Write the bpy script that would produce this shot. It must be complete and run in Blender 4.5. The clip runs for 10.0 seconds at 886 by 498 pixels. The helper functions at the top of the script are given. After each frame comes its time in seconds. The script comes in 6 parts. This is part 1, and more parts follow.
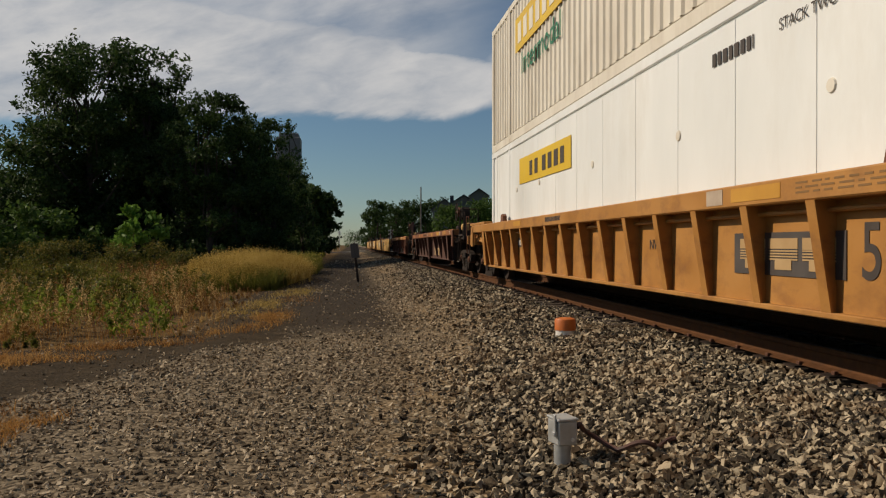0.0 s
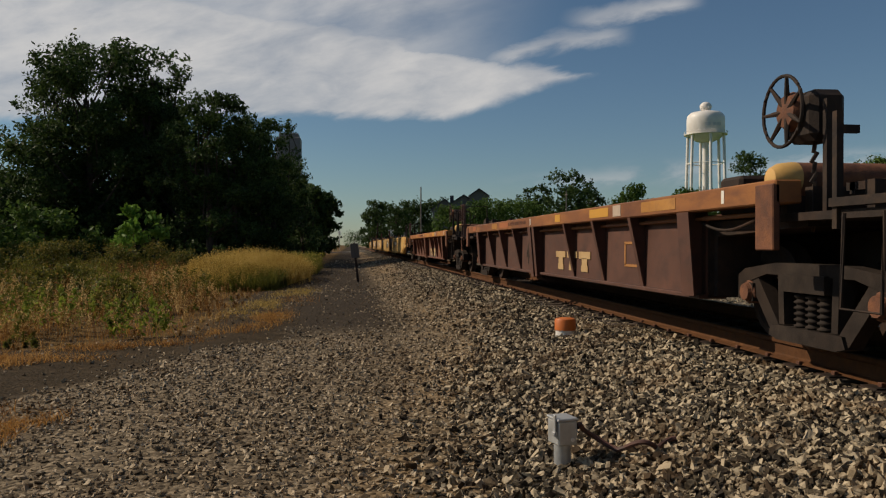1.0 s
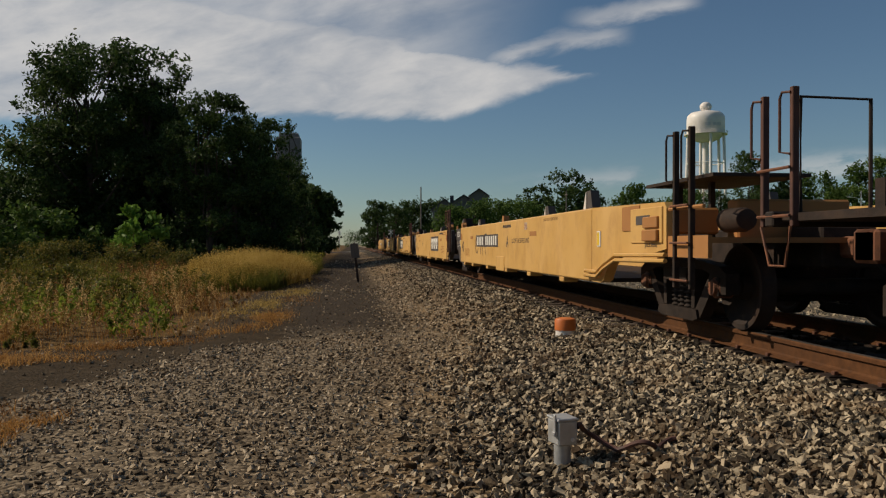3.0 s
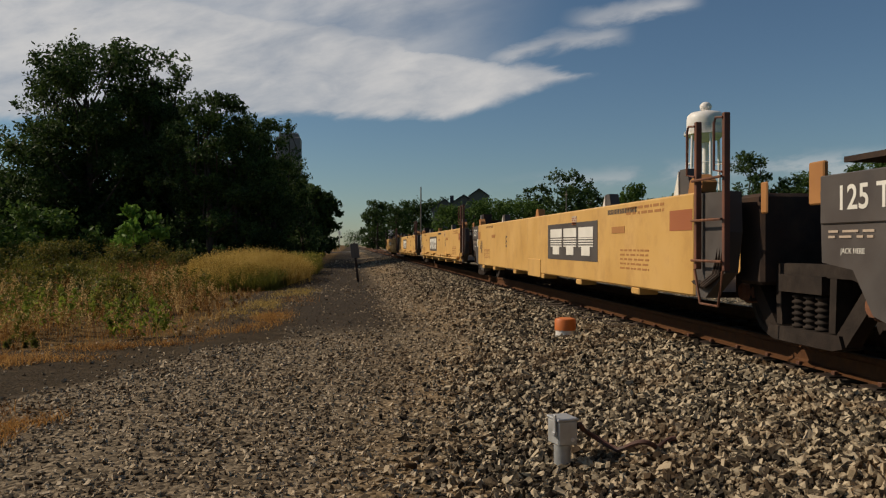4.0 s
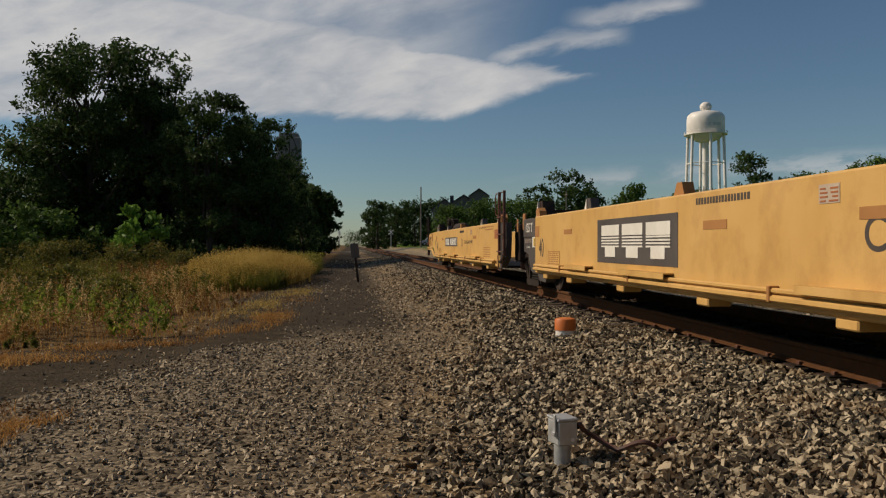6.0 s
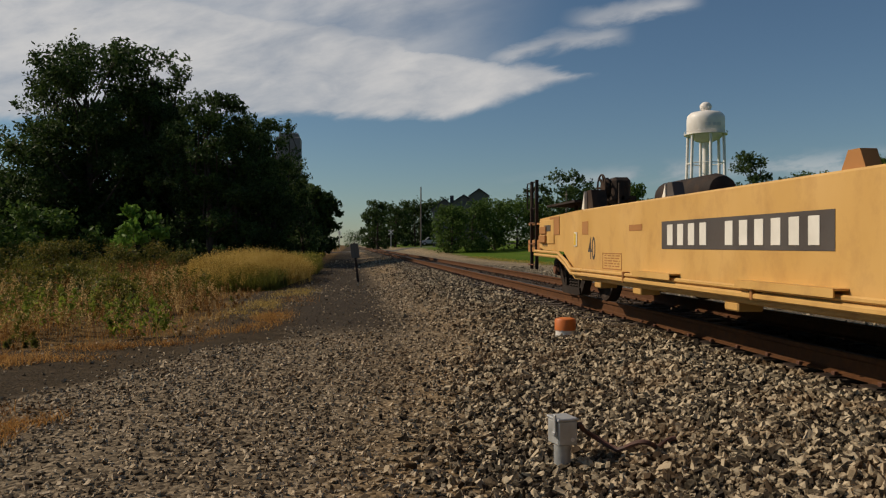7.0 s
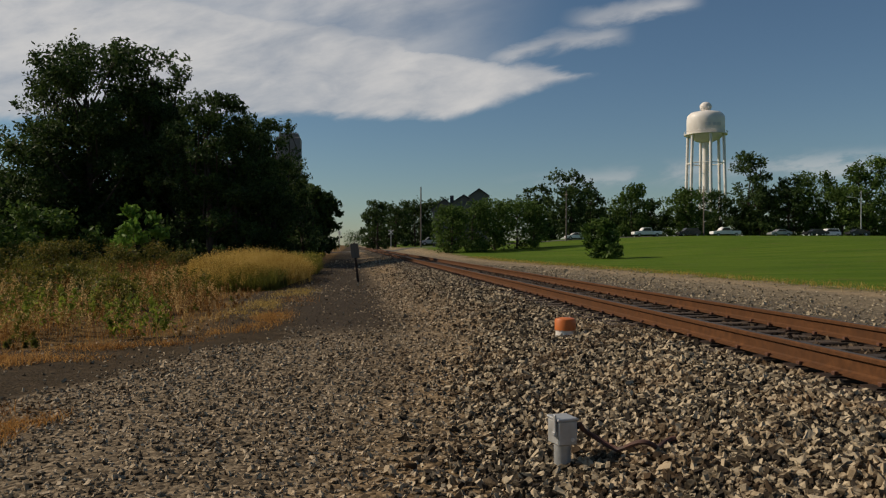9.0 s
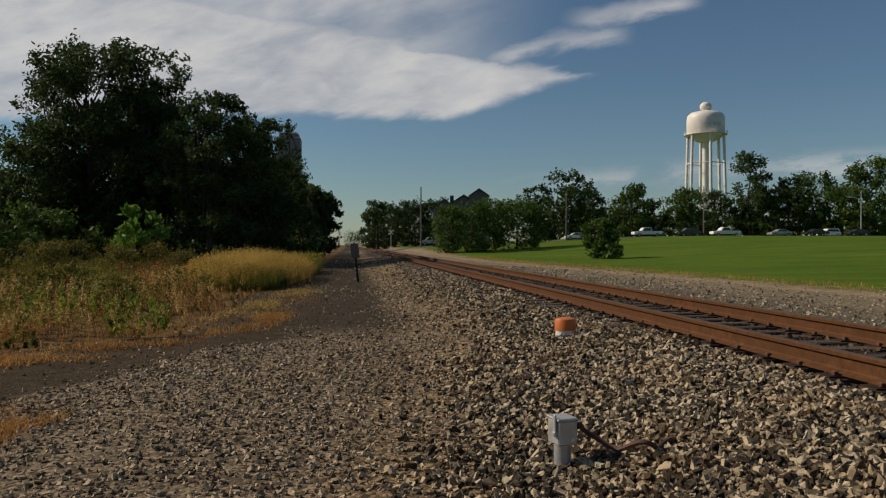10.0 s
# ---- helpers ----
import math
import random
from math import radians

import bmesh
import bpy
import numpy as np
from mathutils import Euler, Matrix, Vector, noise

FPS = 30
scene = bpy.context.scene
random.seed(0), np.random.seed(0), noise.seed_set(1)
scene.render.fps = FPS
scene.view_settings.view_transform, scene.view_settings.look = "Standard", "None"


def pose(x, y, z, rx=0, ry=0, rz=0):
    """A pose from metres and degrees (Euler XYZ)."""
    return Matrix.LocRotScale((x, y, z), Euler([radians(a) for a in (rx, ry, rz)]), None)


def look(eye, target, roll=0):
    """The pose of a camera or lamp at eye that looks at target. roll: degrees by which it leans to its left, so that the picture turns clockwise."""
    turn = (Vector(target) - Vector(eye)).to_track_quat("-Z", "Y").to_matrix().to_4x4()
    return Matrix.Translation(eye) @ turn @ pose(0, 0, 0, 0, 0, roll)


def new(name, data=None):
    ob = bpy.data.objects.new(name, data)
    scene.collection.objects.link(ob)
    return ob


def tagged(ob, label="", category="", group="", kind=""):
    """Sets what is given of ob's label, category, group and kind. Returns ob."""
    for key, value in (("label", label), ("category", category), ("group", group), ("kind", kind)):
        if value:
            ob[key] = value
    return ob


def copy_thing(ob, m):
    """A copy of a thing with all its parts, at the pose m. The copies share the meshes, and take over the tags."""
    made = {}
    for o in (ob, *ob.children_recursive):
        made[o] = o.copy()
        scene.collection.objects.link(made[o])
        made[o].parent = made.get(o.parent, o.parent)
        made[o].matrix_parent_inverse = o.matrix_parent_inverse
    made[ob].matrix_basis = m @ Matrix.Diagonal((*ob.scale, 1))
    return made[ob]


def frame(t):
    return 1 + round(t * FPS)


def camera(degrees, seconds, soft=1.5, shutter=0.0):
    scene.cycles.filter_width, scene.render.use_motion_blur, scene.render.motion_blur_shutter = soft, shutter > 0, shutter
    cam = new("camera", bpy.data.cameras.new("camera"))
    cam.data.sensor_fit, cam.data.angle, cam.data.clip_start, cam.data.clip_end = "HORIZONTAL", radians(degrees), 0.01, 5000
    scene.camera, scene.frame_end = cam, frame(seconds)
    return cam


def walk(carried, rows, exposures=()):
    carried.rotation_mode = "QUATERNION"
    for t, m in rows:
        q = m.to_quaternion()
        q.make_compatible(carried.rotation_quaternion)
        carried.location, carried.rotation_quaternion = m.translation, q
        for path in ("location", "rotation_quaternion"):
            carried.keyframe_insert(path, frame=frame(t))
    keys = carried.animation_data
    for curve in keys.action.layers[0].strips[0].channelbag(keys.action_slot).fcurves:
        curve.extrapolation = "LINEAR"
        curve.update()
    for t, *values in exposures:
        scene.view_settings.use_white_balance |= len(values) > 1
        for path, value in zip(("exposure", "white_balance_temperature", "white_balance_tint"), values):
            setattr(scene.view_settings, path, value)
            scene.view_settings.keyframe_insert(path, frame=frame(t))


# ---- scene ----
cam = camera(58.8, 10.0, soft=1.2)
EYE = Vector((0.0, 0.0, 1.44))
YAW, PITCH = radians(6.81), radians(-0.29)
AIM = EYE + Vector((math.sin(YAW) * math.cos(PITCH), math.cos(YAW) * math.cos(PITCH), math.sin(PITCH)))
walk(cam, [(0.0, look(EYE, AIM)), (10.0, look(EYE, AIM))])

# ---- sun and sky ----
SUN_AZ, SUN_EL = radians(-71), radians(36)      # from +Y, to the left
to_sun = Vector((math.sin(SUN_AZ) * math.cos(SUN_EL), math.cos(SUN_AZ) * math.cos(SUN_EL), math.sin(SUN_EL)))
sun = new("sun", bpy.data.lights.new("sun", "SUN"))
sun.data.energy, sun.data.angle, sun.data.color = 3.9, radians(0.6), (1.0, 0.85, 0.66)
sun.matrix_world = look(to_sun * 50, (0, 0, 0))
scene.view_settings.exposure = 0.0


def build_sky():
    world = bpy.data.worlds.new("sky")
    scene.world = world
    world.use_nodes = True
    nt = world.node_tree
    N, L = nt.nodes, nt.links
    N.clear()

    def node(kind, **kw):
        n = N.new(kind)
        for k, v in kw.items():
            n.inputs[k].default_value = v
        return n

    def m(op, a, b=None, c=None):
        n = N.new("ShaderNodeMath")
        n.operation = op
        for i, v in enumerate((a, b, c)):
            if v is None:
                continue
            if isinstance(v, (int, float)):
                n.inputs[i].default_value = v
            else:
                L.new(v, n.inputs[i])
        return n.outputs[0]

    def ramp(v, a, b):
        n = N.new("ShaderNodeMapRange")
        n.interpolation_type = "SMOOTHSTEP"
        L.new(v, n.inputs[0])
        n.inputs[1].default_value, n.inputs[2].default_value = a, b
        return n.outputs[0]

    sky = N.new("ShaderNodeTexSky")
    sky.sky_type = "NISHITA"
    sky.sun_disc = False
    sky.sun_elevation, sky.sun_rotation = SUN_EL, SUN_AZ
    sky.air_density, sky.dust_density, sky.ozone_density = 1.0, 0.2, 2.4
    tc = N.new("ShaderNodeTexCoord")
    rot = N.new("ShaderNodeVectorRotate")
    rot.rotation_type = "Z_AXIS"
    L.new(tc.outputs["Generated"], rot.inputs["Vector"])
    rot.inputs["Angle"].default_value = YAW
    sep = N.new("ShaderNodeSeparateXYZ")
    L.new(rot.outputs[0], sep.inputs[0])
    depth = m("MAXIMUM", sep.outputs[1], 0.05)
    u = m("DIVIDE", sep.outputs[0], depth)          # tangent of the bearing
    v = m("DIVIDE", sep.outputs[2], depth)          # tangent of the height
    # clouds drift in long streaks: noise stretched along the bearing
    comb = N.new("ShaderNodeCombineXYZ")
    L.new(u, comb.inputs[0])
    L.new(m("MULTIPLY_ADD", v, 2.6, m("MULTIPLY", u, -0.45)), comb.inputs[1])
    big = node("ShaderNodeTexNoise", Scale=3.0, Detail=9.0, Roughness=0.55, Distortion=0.2)
    L.new(comb.outputs[0], big.inputs["Vector"])
    fine = node("ShaderNodeTexNoise", Scale=11.0, Detail=9.0, Roughness=0.6, Distortion=0.4)
    L.new(comb.outputs[0], fine.inputs["Vector"])
    wob = m("MULTIPLY_ADD", m("SUBTRACT", big.outputs[0], 0.5), 0.05, m("MULTIPLY", m("SUBTRACT", fine.outputs[0], 0.5), 0.035))
    vw = m("ADD", v, wob)
    uw = m("ADD", u, m("MULTIPLY", wob, 1.2))
    reach = m("SUBTRACT", 0.195, uw)
    # main bank: level lower edge, drawn out to a point on one side
    under = m("SUBTRACT", vw, m("MAXIMUM", 0.156, m("MULTIPLY_ADD", reach, -0.30, 0.213)))
    over = m("SUBTRACT", m("MULTIPLY_ADD", reach, 0.20, 0.216), vw)
    bank = ramp(m("MINIMUM", under, over), 0.0, 0.016)
    # thin veil above it
    veil = m("MULTIPLY", ramp(under, 0.0, 0.02), ramp(m("ADD", uw, m("MULTIPLY", vw, -0.25)), 0.09, -0.17))
    veil = m("MULTIPLY", veil, m("MULTIPLY_ADD", ramp(big.outputs[0], 0.30, 0.68), 0.34, 0.56))
    # two strands that run up beside it
    arms = None
    for at_u, at_v, slope, wide, u0, u1 in ((0.06, 0.238, 0.17, 0.017, 0.03, 0.25), (0.18, 0.282, 0.22, 0.020, 0.14, 0.34)):
        off = m("ABSOLUTE", m("SUBTRACT", m("SUBTRACT", vw, at_v), m("MULTIPLY", m("SUBTRACT", u, at_u), slope)))
        a = m("MULTIPLY", ramp(off, wide, 0.0), m("MULTIPLY", ramp(u, u0, u0 + 0.06), ramp(u, u1, u1 - 0.05)))
        arms = a if arms is None else m("MAXIMUM", arms, a)
    # faint wisps near the ground
    wisp = m("MULTIPLY", ramp(m("ABSOLUTE", m("SUBTRACT", vw, m("MULTIPLY_ADD", u, 0.09, 0.065))), 0.022, 0.0), ramp(fine.outputs[0], 0.40, 0.60))
    wisp = m("MULTIPLY", wisp, m("MULTIPLY", ramp(u, 0.02, 0.2), 0.5))
    dens = m("MAXIMUM", m("MAXIMUM", m("MAXIMUM", bank, veil), m("MULTIPLY", arms, 0.8)), wisp)
    shade = ramp(m("ADD", m("MULTIPLY", big.outputs[0], 0.7), m("MULTIPLY", fine.outputs[0], 0.3)), 0.26, 0.66)
    dens = m("MULTIPLY", dens, m("MULTIPLY_ADD", shade, 0.30, 0.66))
    dens = m("MULTIPLY", dens, ramp(sep.outputs[1], 0.05, 0.3))
    mix = N.new("ShaderNodeMix")
    mix.data_type = "RGBA"
    L.new(dens, mix.inputs["Factor"])
    grade = N.new("ShaderNodeMix")
    grade.data_type, grade.blend_type = "RGBA", "MULTIPLY"
    grade.inputs["Factor"].default_value = 1.0
    L.new(sky.outputs[0], grade.inputs["A"])
    grade.inputs["B"].default_value = (0.85, 0.96, 1.00, 1)
    L.new(grade.outputs["Result"], mix.inputs["A"])
    tint = N.new("ShaderNodeMix")
    tint.data_type = "RGBA"
    L.new(shade, tint.inputs["Factor"])
    tint.inputs["A"].default_value = (5.0, 5.5, 6.4, 1)
    tint.inputs["B"].default_value = (11.2, 10.9, 10.6, 1)
    L.new(tint.outputs["Result"], mix.inputs["B"])
    bg = node("ShaderNodeBackground", Strength=0.055)
    L.new(mix.outputs["Result"], bg.inputs["Color"])
    out = N.new("ShaderNodeOutputWorld")
    L.new(bg.outputs[0], out.inputs[0])


build_sky()


# ---- materials ----
def mat(name, stops, scale=6.0, rough=0.7, metal=0.0, bump=0.0, bump_scale=40.0, stain=None, stain_scale=1.2, stain_amount=0.5,
        island=0.0, obj=0.0, stretch=(1, 1, 1), rough_var=0.12, spec=0.4):
    """A surface from a noise ramp between colour stops, with larger stains, fine relief and uneven gloss."""
    mt = bpy.data.materials.new(name)
    mt.use_nodes = True
    nt = mt.node_tree
    N, L = nt.nodes, nt.links
    bs = N["Principled BSDF"]
    tc = N.new("ShaderNodeTexCoord")
    mp = N.new("ShaderNodeMapping")
    mp.inputs["Scale"].default_value = stretch
    L.new(tc.outputs["Object"], mp.inputs[0])
    no = N.new("ShaderNodeTexNoise")
    no.inputs["Scale"].default_value, no.inputs["Detail"].default_value, no.inputs["Roughness"].default_value = scale, 8, 0.6
    L.new(mp.outputs[0], no.inputs["Vector"])
    fac = no.outputs[0]
    for amount, socket in ((island, "Random Per Island"), (obj, "Random")):
        if amount:
            src = N.new("ShaderNodeNewGeometry" if socket == "Random Per Island" else "ShaderNodeObjectInfo")
            mul = N.new("ShaderNodeMath")
            mul.operation = "MULTIPLY_ADD"
            sub = N.new("ShaderNodeMath")
            sub.operation = "SUBTRACT"
            L.new(src.outputs[socket], sub.inputs[0])
            sub.inputs[1].default_value = 0.5
            L.new(sub.outputs[0], mul.inputs[0])
            mul.inputs[1].default_value = amount
            L.new(fac, mul.inputs[2])
            fac = mul.outputs[0]
    cr = N.new("ShaderNodeValToRGB")
    el = cr.color_ramp.elements
    while len(el) < len(stops):
        el.new(0.5)
    for i, c in enumerate(stops):
        el[i].position = 0.28 + 0.44 * i / max(1, len(stops) - 1)
        el[i].color = (*c, 1)
    L.new(fac, cr.inputs[0])
    col = cr.outputs[0]
    if stain:
        st = N.new("ShaderNodeTexNoise")
        st.inputs["Scale"].default_value, st.inputs["Detail"].default_value, st.inputs["Roughness"].default_value = stain_scale, 10, 0.68
        L.new(mp.outputs[0], st.inputs["Vector"])
        sr = N.new("ShaderNodeMapRange")
        L.new(st.outputs[0], sr.inputs[0])
        sr.inputs[1].default_value, sr.inputs[2].default_value, sr.inputs[4].default_value = 0.48, 0.68, stain_amount
        mx = N.new("ShaderNodeMix")
        mx.data_type = "RGBA"
        L.new(sr.outputs[0], mx.inputs["Factor"])
        L.new(col, mx.inputs["A"])
        mx.inputs["B"].default_value = (*stain, 1)
        col = mx.outputs["Result"]
    L.new(col, bs.inputs["Base Color"])
    rr = N.new("ShaderNodeMapRange")
    L.new(no.outputs[0], rr.inputs[0])
    rr.inputs[1].default_value, rr.inputs[2].default_value = 0.3, 0.7
    rr.inputs[3].default_value, rr.inputs[4].default_value = rough - rough_var, min(1, rough + rough_var)
    L.new(rr.outputs[0], bs.inputs["Roughness"])
    bs.inputs["Metallic"].default_value = metal
    bs.inputs["Specular IOR Level"].default_value = spec
    if bump:
        bn = N.new("ShaderNodeTexNoise")
        bn.inputs["Scale"].default_value, bn.inputs["Detail"].default_value = bump_scale, 5
        L.new(mp.outputs[0], bn.inputs["Vector"])
        bp = N.new("ShaderNodeBump")
        bp.inputs["Strength"].default_value, bp.inputs["Distance"].default_value = bump, 0.02
        L.new(bn.outputs[0], bp.inputs["Height"])
        L.new(bp.outputs[0], bs.inputs["Normal"])
    return mt


M_YELLOW = mat("yellow_paint", [(0.51, 0.292, 0.082), (0.555, 0.328, 0.098), (0.59, 0.358, 0.12)], 1.4, 0.55, stain=(0.33, 0.17, 0.055), stain_scale=3.2, stain_amount=0.42, stretch=(1, 0.9, 0.7), bump=0.04, bump_scale=3)
M_ORANGE = mat("orange_paint", [(0.33, 0.145, 0.030), (0.39, 0.18, 0.04), (0.43, 0.21, 0.055)], 1.6, 0.6, stain=(0.17, 0.07, 0.025), stain_scale=2.6, stain_amount=0.6, stretch=(1, 0.8, 1.4), bump=0.05, bump_scale=4)
M_BROWN = mat("brown_paint", [(0.062, 0.026, 0.017), (0.085, 0.036, 0.023), (0.115, 0.048, 0.03)], 2.0, 0.7, stain=(0.05, 0.024, 0.018), stain_scale=2.4, stain_amount=0.7, stretch=(1, 1, 1.5), bump=0.06, bump_scale=6)
M_BROWN2 = mat("rusty_brown_paint", [(0.105, 0.037, 0.022), (0.145, 0.054, 0.030), (0.20, 0.078, 0.042)], 2.0, 0.7, stain=(0.08, 0.036, 0.024), stain_scale=2.4, stain_amount=0.7, stretch=(1, 1, 1.5), bump=0.06, bump_scale=6)
M_YELPATCH = mat("faded_yellow_patch", [(0.44, 0.21, 0.025), (0.54, 0.28, 0.04)], 3, 0.65)
M_SILL2 = mat("rusted_orange_sill", [(0.13, 0.045, 0.02), (0.21, 0.078, 0.025), (0.33, 0.135, 0.035)], 1.1, 0.7, stain=(0.10, 0.038, 0.02), stain_scale=1.6, stain_amount=0.8, stretch=(1, 0.6, 2), bump=0.05, bump_scale=6)
M_FAINT = mat("faded_stencil_paint", [(0.17, 0.09, 0.03), (0.24, 0.13, 0.045)], 6, 0.7)
M_NOTICE = mat("grimy_notice_plate", [(0.36, 0.27, 0.20), (0.46, 0.37, 0.28)], 9, 0.7)
M_SILL = mat("faded_orange_sill", [(0.22, 0.075, 0.025), (0.34, 0.135, 0.032), (0.43, 0.20, 0.05)], 1.1, 0.65, stain=(0.17, 0.06, 0.03), stain_scale=1.6, stain_amount=0.8, stretch=(1, 0.6, 2), bump=0.05, bump_scale=6)
M_RUST = mat("rusty_steel", [(0.07, 0.028, 0.015), (0.15, 0.06, 0.03), (0.22, 0.09, 0.04)], 9, 0.85, bump=0.2, bump_scale=60, stain=(0.04, 0.02, 0.015), stain_amount=0.6)
M_BLACK = mat("grimy_black_steel", [(0.018, 0.014, 0.012), (0.032, 0.024, 0.02), (0.06, 0.04, 0.028)], 6, 0.75, bump=0.15, bump_scale=50, stain=(0.06, 0.03, 0.018), stain_amount=0.5, spec=0.15)
M_GREY = mat("dark_grey_paint", [(0.055, 0.046, 0.042), (0.07, 0.06, 0.054), (0.085, 0.072, 0.064)], 3, 0.6, stain=(0.05, 0.03, 0.02), stain_amount=0.4, bump=0.03)
M_CAST = mat("cast_truck_steel", [(0.015, 0.011, 0.009), (0.028, 0.021, 0.017), (0.048, 0.037, 0.029)], 5, 0.8, bump=0.15, bump_scale=40, stain=(0.03, 0.018, 0.012), stain_amount=0.6, spec=0.15)
M_WHITE = mat("white_container_paint", [(0.71, 0.72, 0.70), (0.76, 0.77, 0.75), (0.80, 0.81, 0.79)], 1.0, 0.45, stain=(0.58, 0.55, 0.49), stain_scale=1.2, stain_amount=0.35, stretch=(1, 1, 0.35))
M_CREAM = mat("aged_container_paint", [(0.62, 0.56, 0.46), (0.70, 0.65, 0.55), (0.74, 0.70, 0.61)], 1.2, 0.5, stain=(0.45, 0.38, 0.29), stain_scale=1.5, stain_amount=0.45, stretch=(1, 1, 0.35))
M_FADED = mat("faded_tan_marking", [(0.36, 0.22, 0.09), (0.46, 0.31, 0.15)], 4, 0.7)
M_MARK = mat("white_marking", [(0.60, 0.57, 0.50), (0.72, 0.69, 0.62)], 5, 0.6)
M_DARKMARK = mat("dark_marking", [(0.045, 0.035, 0.03), (0.07, 0.055, 0.045)], 6, 0.65)
M_PATCH = mat("brown_primer_patch", [(0.30, 0.13, 0.035), (0.37, 0.17, 0.05)], 3, 0.7)
M_RUSTPATCH = mat("red_primer_patch", [(0.28, 0.085, 0.03), (0.35, 0.12, 0.04)], 3, 0.7)
M_SIGNYEL = mat("yellow_sign", [(0.60, 0.39, 0.025), (0.68, 0.46, 0.035)], 2, 0.5)
M_GREENMARK = mat("green_marking", [(0.02, 0.14, 0.07), (0.03, 0.19, 0.10)], 3, 0.55)
M_RAIL = mat("rail_rust", [(0.058, 0.024, 0.009), (0.090, 0.038, 0.0145), (0.125, 0.054, 0.021)], 14, 0.8, bump=0.12, bump_scale=90, stain=(0.06, 0.028, 0.014), stain_amount=0.5, spec=0.15)
M_RAILTOP = mat("worn_rail_head", [(0.05, 0.042, 0.036), (0.09, 0.078, 0.068)], 20, 0.6, metal=0.2, stretch=(1, 0.05, 1), spec=0.25)
M_TIE = mat("weathered_tie_wood", [(0.035, 0.025, 0.018), (0.06, 0.042, 0.03), (0.085, 0.06, 0.042)], 8, 0.9, bump=0.5, bump_scale=30, obj=0.5, stretch=(0.25, 3, 3))
M_STONE = mat("ballast_stone", [(0.026, 0.020, 0.014), (0.085, 0.068, 0.045), (0.16, 0.128, 0.085), (0.26, 0.205, 0.134), (0.44, 0.36, 0.245)], 12, 0.85, island=0.78, bump=0.3, bump_scale=60, spec=0.15, stain=(0.21, 0.118, 0.05), stain_scale=1.6, stain_amount=0.35)
M_GRAVEL = mat("road_gravel", [(0.075, 0.056, 0.036), (0.19, 0.146, 0.095), (0.31, 0.243, 0.16), (0.48, 0.385, 0.265)], 12, 0.9, island=0.68, bump=0.3, bump_scale=60, spec=0.15, stain=(0.22, 0.14, 0.07), stain_scale=0.8, stain_amount=0.4)
M_CRIB = mat("oily_ballast_stone", [(0.016, 0.011, 0.007), (0.040, 0.027, 0.017), (0.07, 0.048, 0.030), (0.13, 0.092, 0.058)], 14, 0.85, island=0.5, bump=0.3, bump_scale=60, spec=0.15)
M_PALEGRAVEL = mat("pale_gravel", [(0.12, 0.097, 0.064), (0.22, 0.178, 0.118), (0.31, 0.255, 0.172), (0.42, 0.35, 0.245)], 14, 0.9, island=0.5, bump=0.3, bump_scale=60, spec=0.15)
M_ASPHALT = mat("worn_asphalt", [(0.09, 0.085, 0.078), (0.13, 0.125, 0.115)], 3, 0.9, stain=(0.07, 0.066, 0.06), stain_scale=0.5)
M_BARK = mat("bark", [(0.03, 0.022, 0.016), (0.07, 0.05, 0.036)], 8, 0.9, bump=0.6, bump_scale=18, stretch=(2, 2, 0.4))
M_GALV = mat("galvanised_metal", [(0.36, 0.36, 0.35), (0.50, 0.50, 0.49)], 12, 0.45, metal=0.5, bump=0.05)
M_POSTORANGE = mat("orange_plastic", [(0.48, 0.12, 0.018), (0.56, 0.15, 0.025)], 8, 0.5, stain=(0.4, 0.12, 0.04), stain_scale=8, stain_amount=0.5)
M_POSTWHITE = mat("dirty_white_plastic", [(0.62, 0.58, 0.52), (0.74, 0.71, 0.66)], 10, 0.55)
M_TANK = mat("tower_white_paint", [(0.70, 0.66, 0.61), (0.78, 0.75, 0.71)], 0.5, 0.5, stain=(0.52, 0.46, 0.40), stain_scale=0.4, stain_amount=0.4)
M_POLE = mat("grey_pole_wood", [(0.10, 0.085, 0.07), (0.17, 0.145, 0.12)], 4, 0.9, stretch=(3, 3, 0.3))
M_SIDING = mat("grey_house_siding", [(0.10, 0.10, 0.105), (0.13, 0.13, 0.135)], 2, 0.8)
M_ROOF = mat("dark_shingles", [(0.035, 0.035, 0.04), (0.06, 0.06, 0.065)], 3, 0.9)
M_TRIM = mat("pale_trim", [(0.5, 0.5, 0.5), (0.6, 0.6, 0.6)], 2, 0.6)
M_GLASS = mat("dark_glass", [(0.015, 0.018, 0.02), (0.025, 0.03, 0.032)], 1, 0.08, rough_var=0.03)
M_RUBBER = mat("tyre_rubber", [(0.015, 0.015, 0.015), (0.03, 0.03, 0.03)], 8, 0.85)
M_CARWHITE = mat("white_car_paint", [(0.72, 0.72, 0.71), (0.78, 0.78, 0.77)], 1, 0.25)
M_CARDARK = mat("dark_car_paint", [(0.02, 0.022, 0.026), (0.035, 0.036, 0.04)], 1, 0.25)
M_CARSILVER = mat("silver_car_paint", [(0.34, 0.35, 0.36), (0.40, 0.41, 0.42)], 1, 0.3, metal=0.3)
M_CONCRETE = mat("elevator_concrete", [(0.16, 0.16, 0.16), (0.22, 0.22, 0.215)], 0.6, 0.85, stain=(0.11, 0.11, 0.11), stain_amount=0.6, stain_scale=0.2)
M_CABLE = mat("rubber_cable", [(0.03, 0.02, 0.018), (0.12, 0.05, 0.035)], 12, 0.7)
M_LAMPRED = mat("red_lens", [(0.30, 0.02, 0.015), (0.36, 0.03, 0.02)], 3, 0.3)


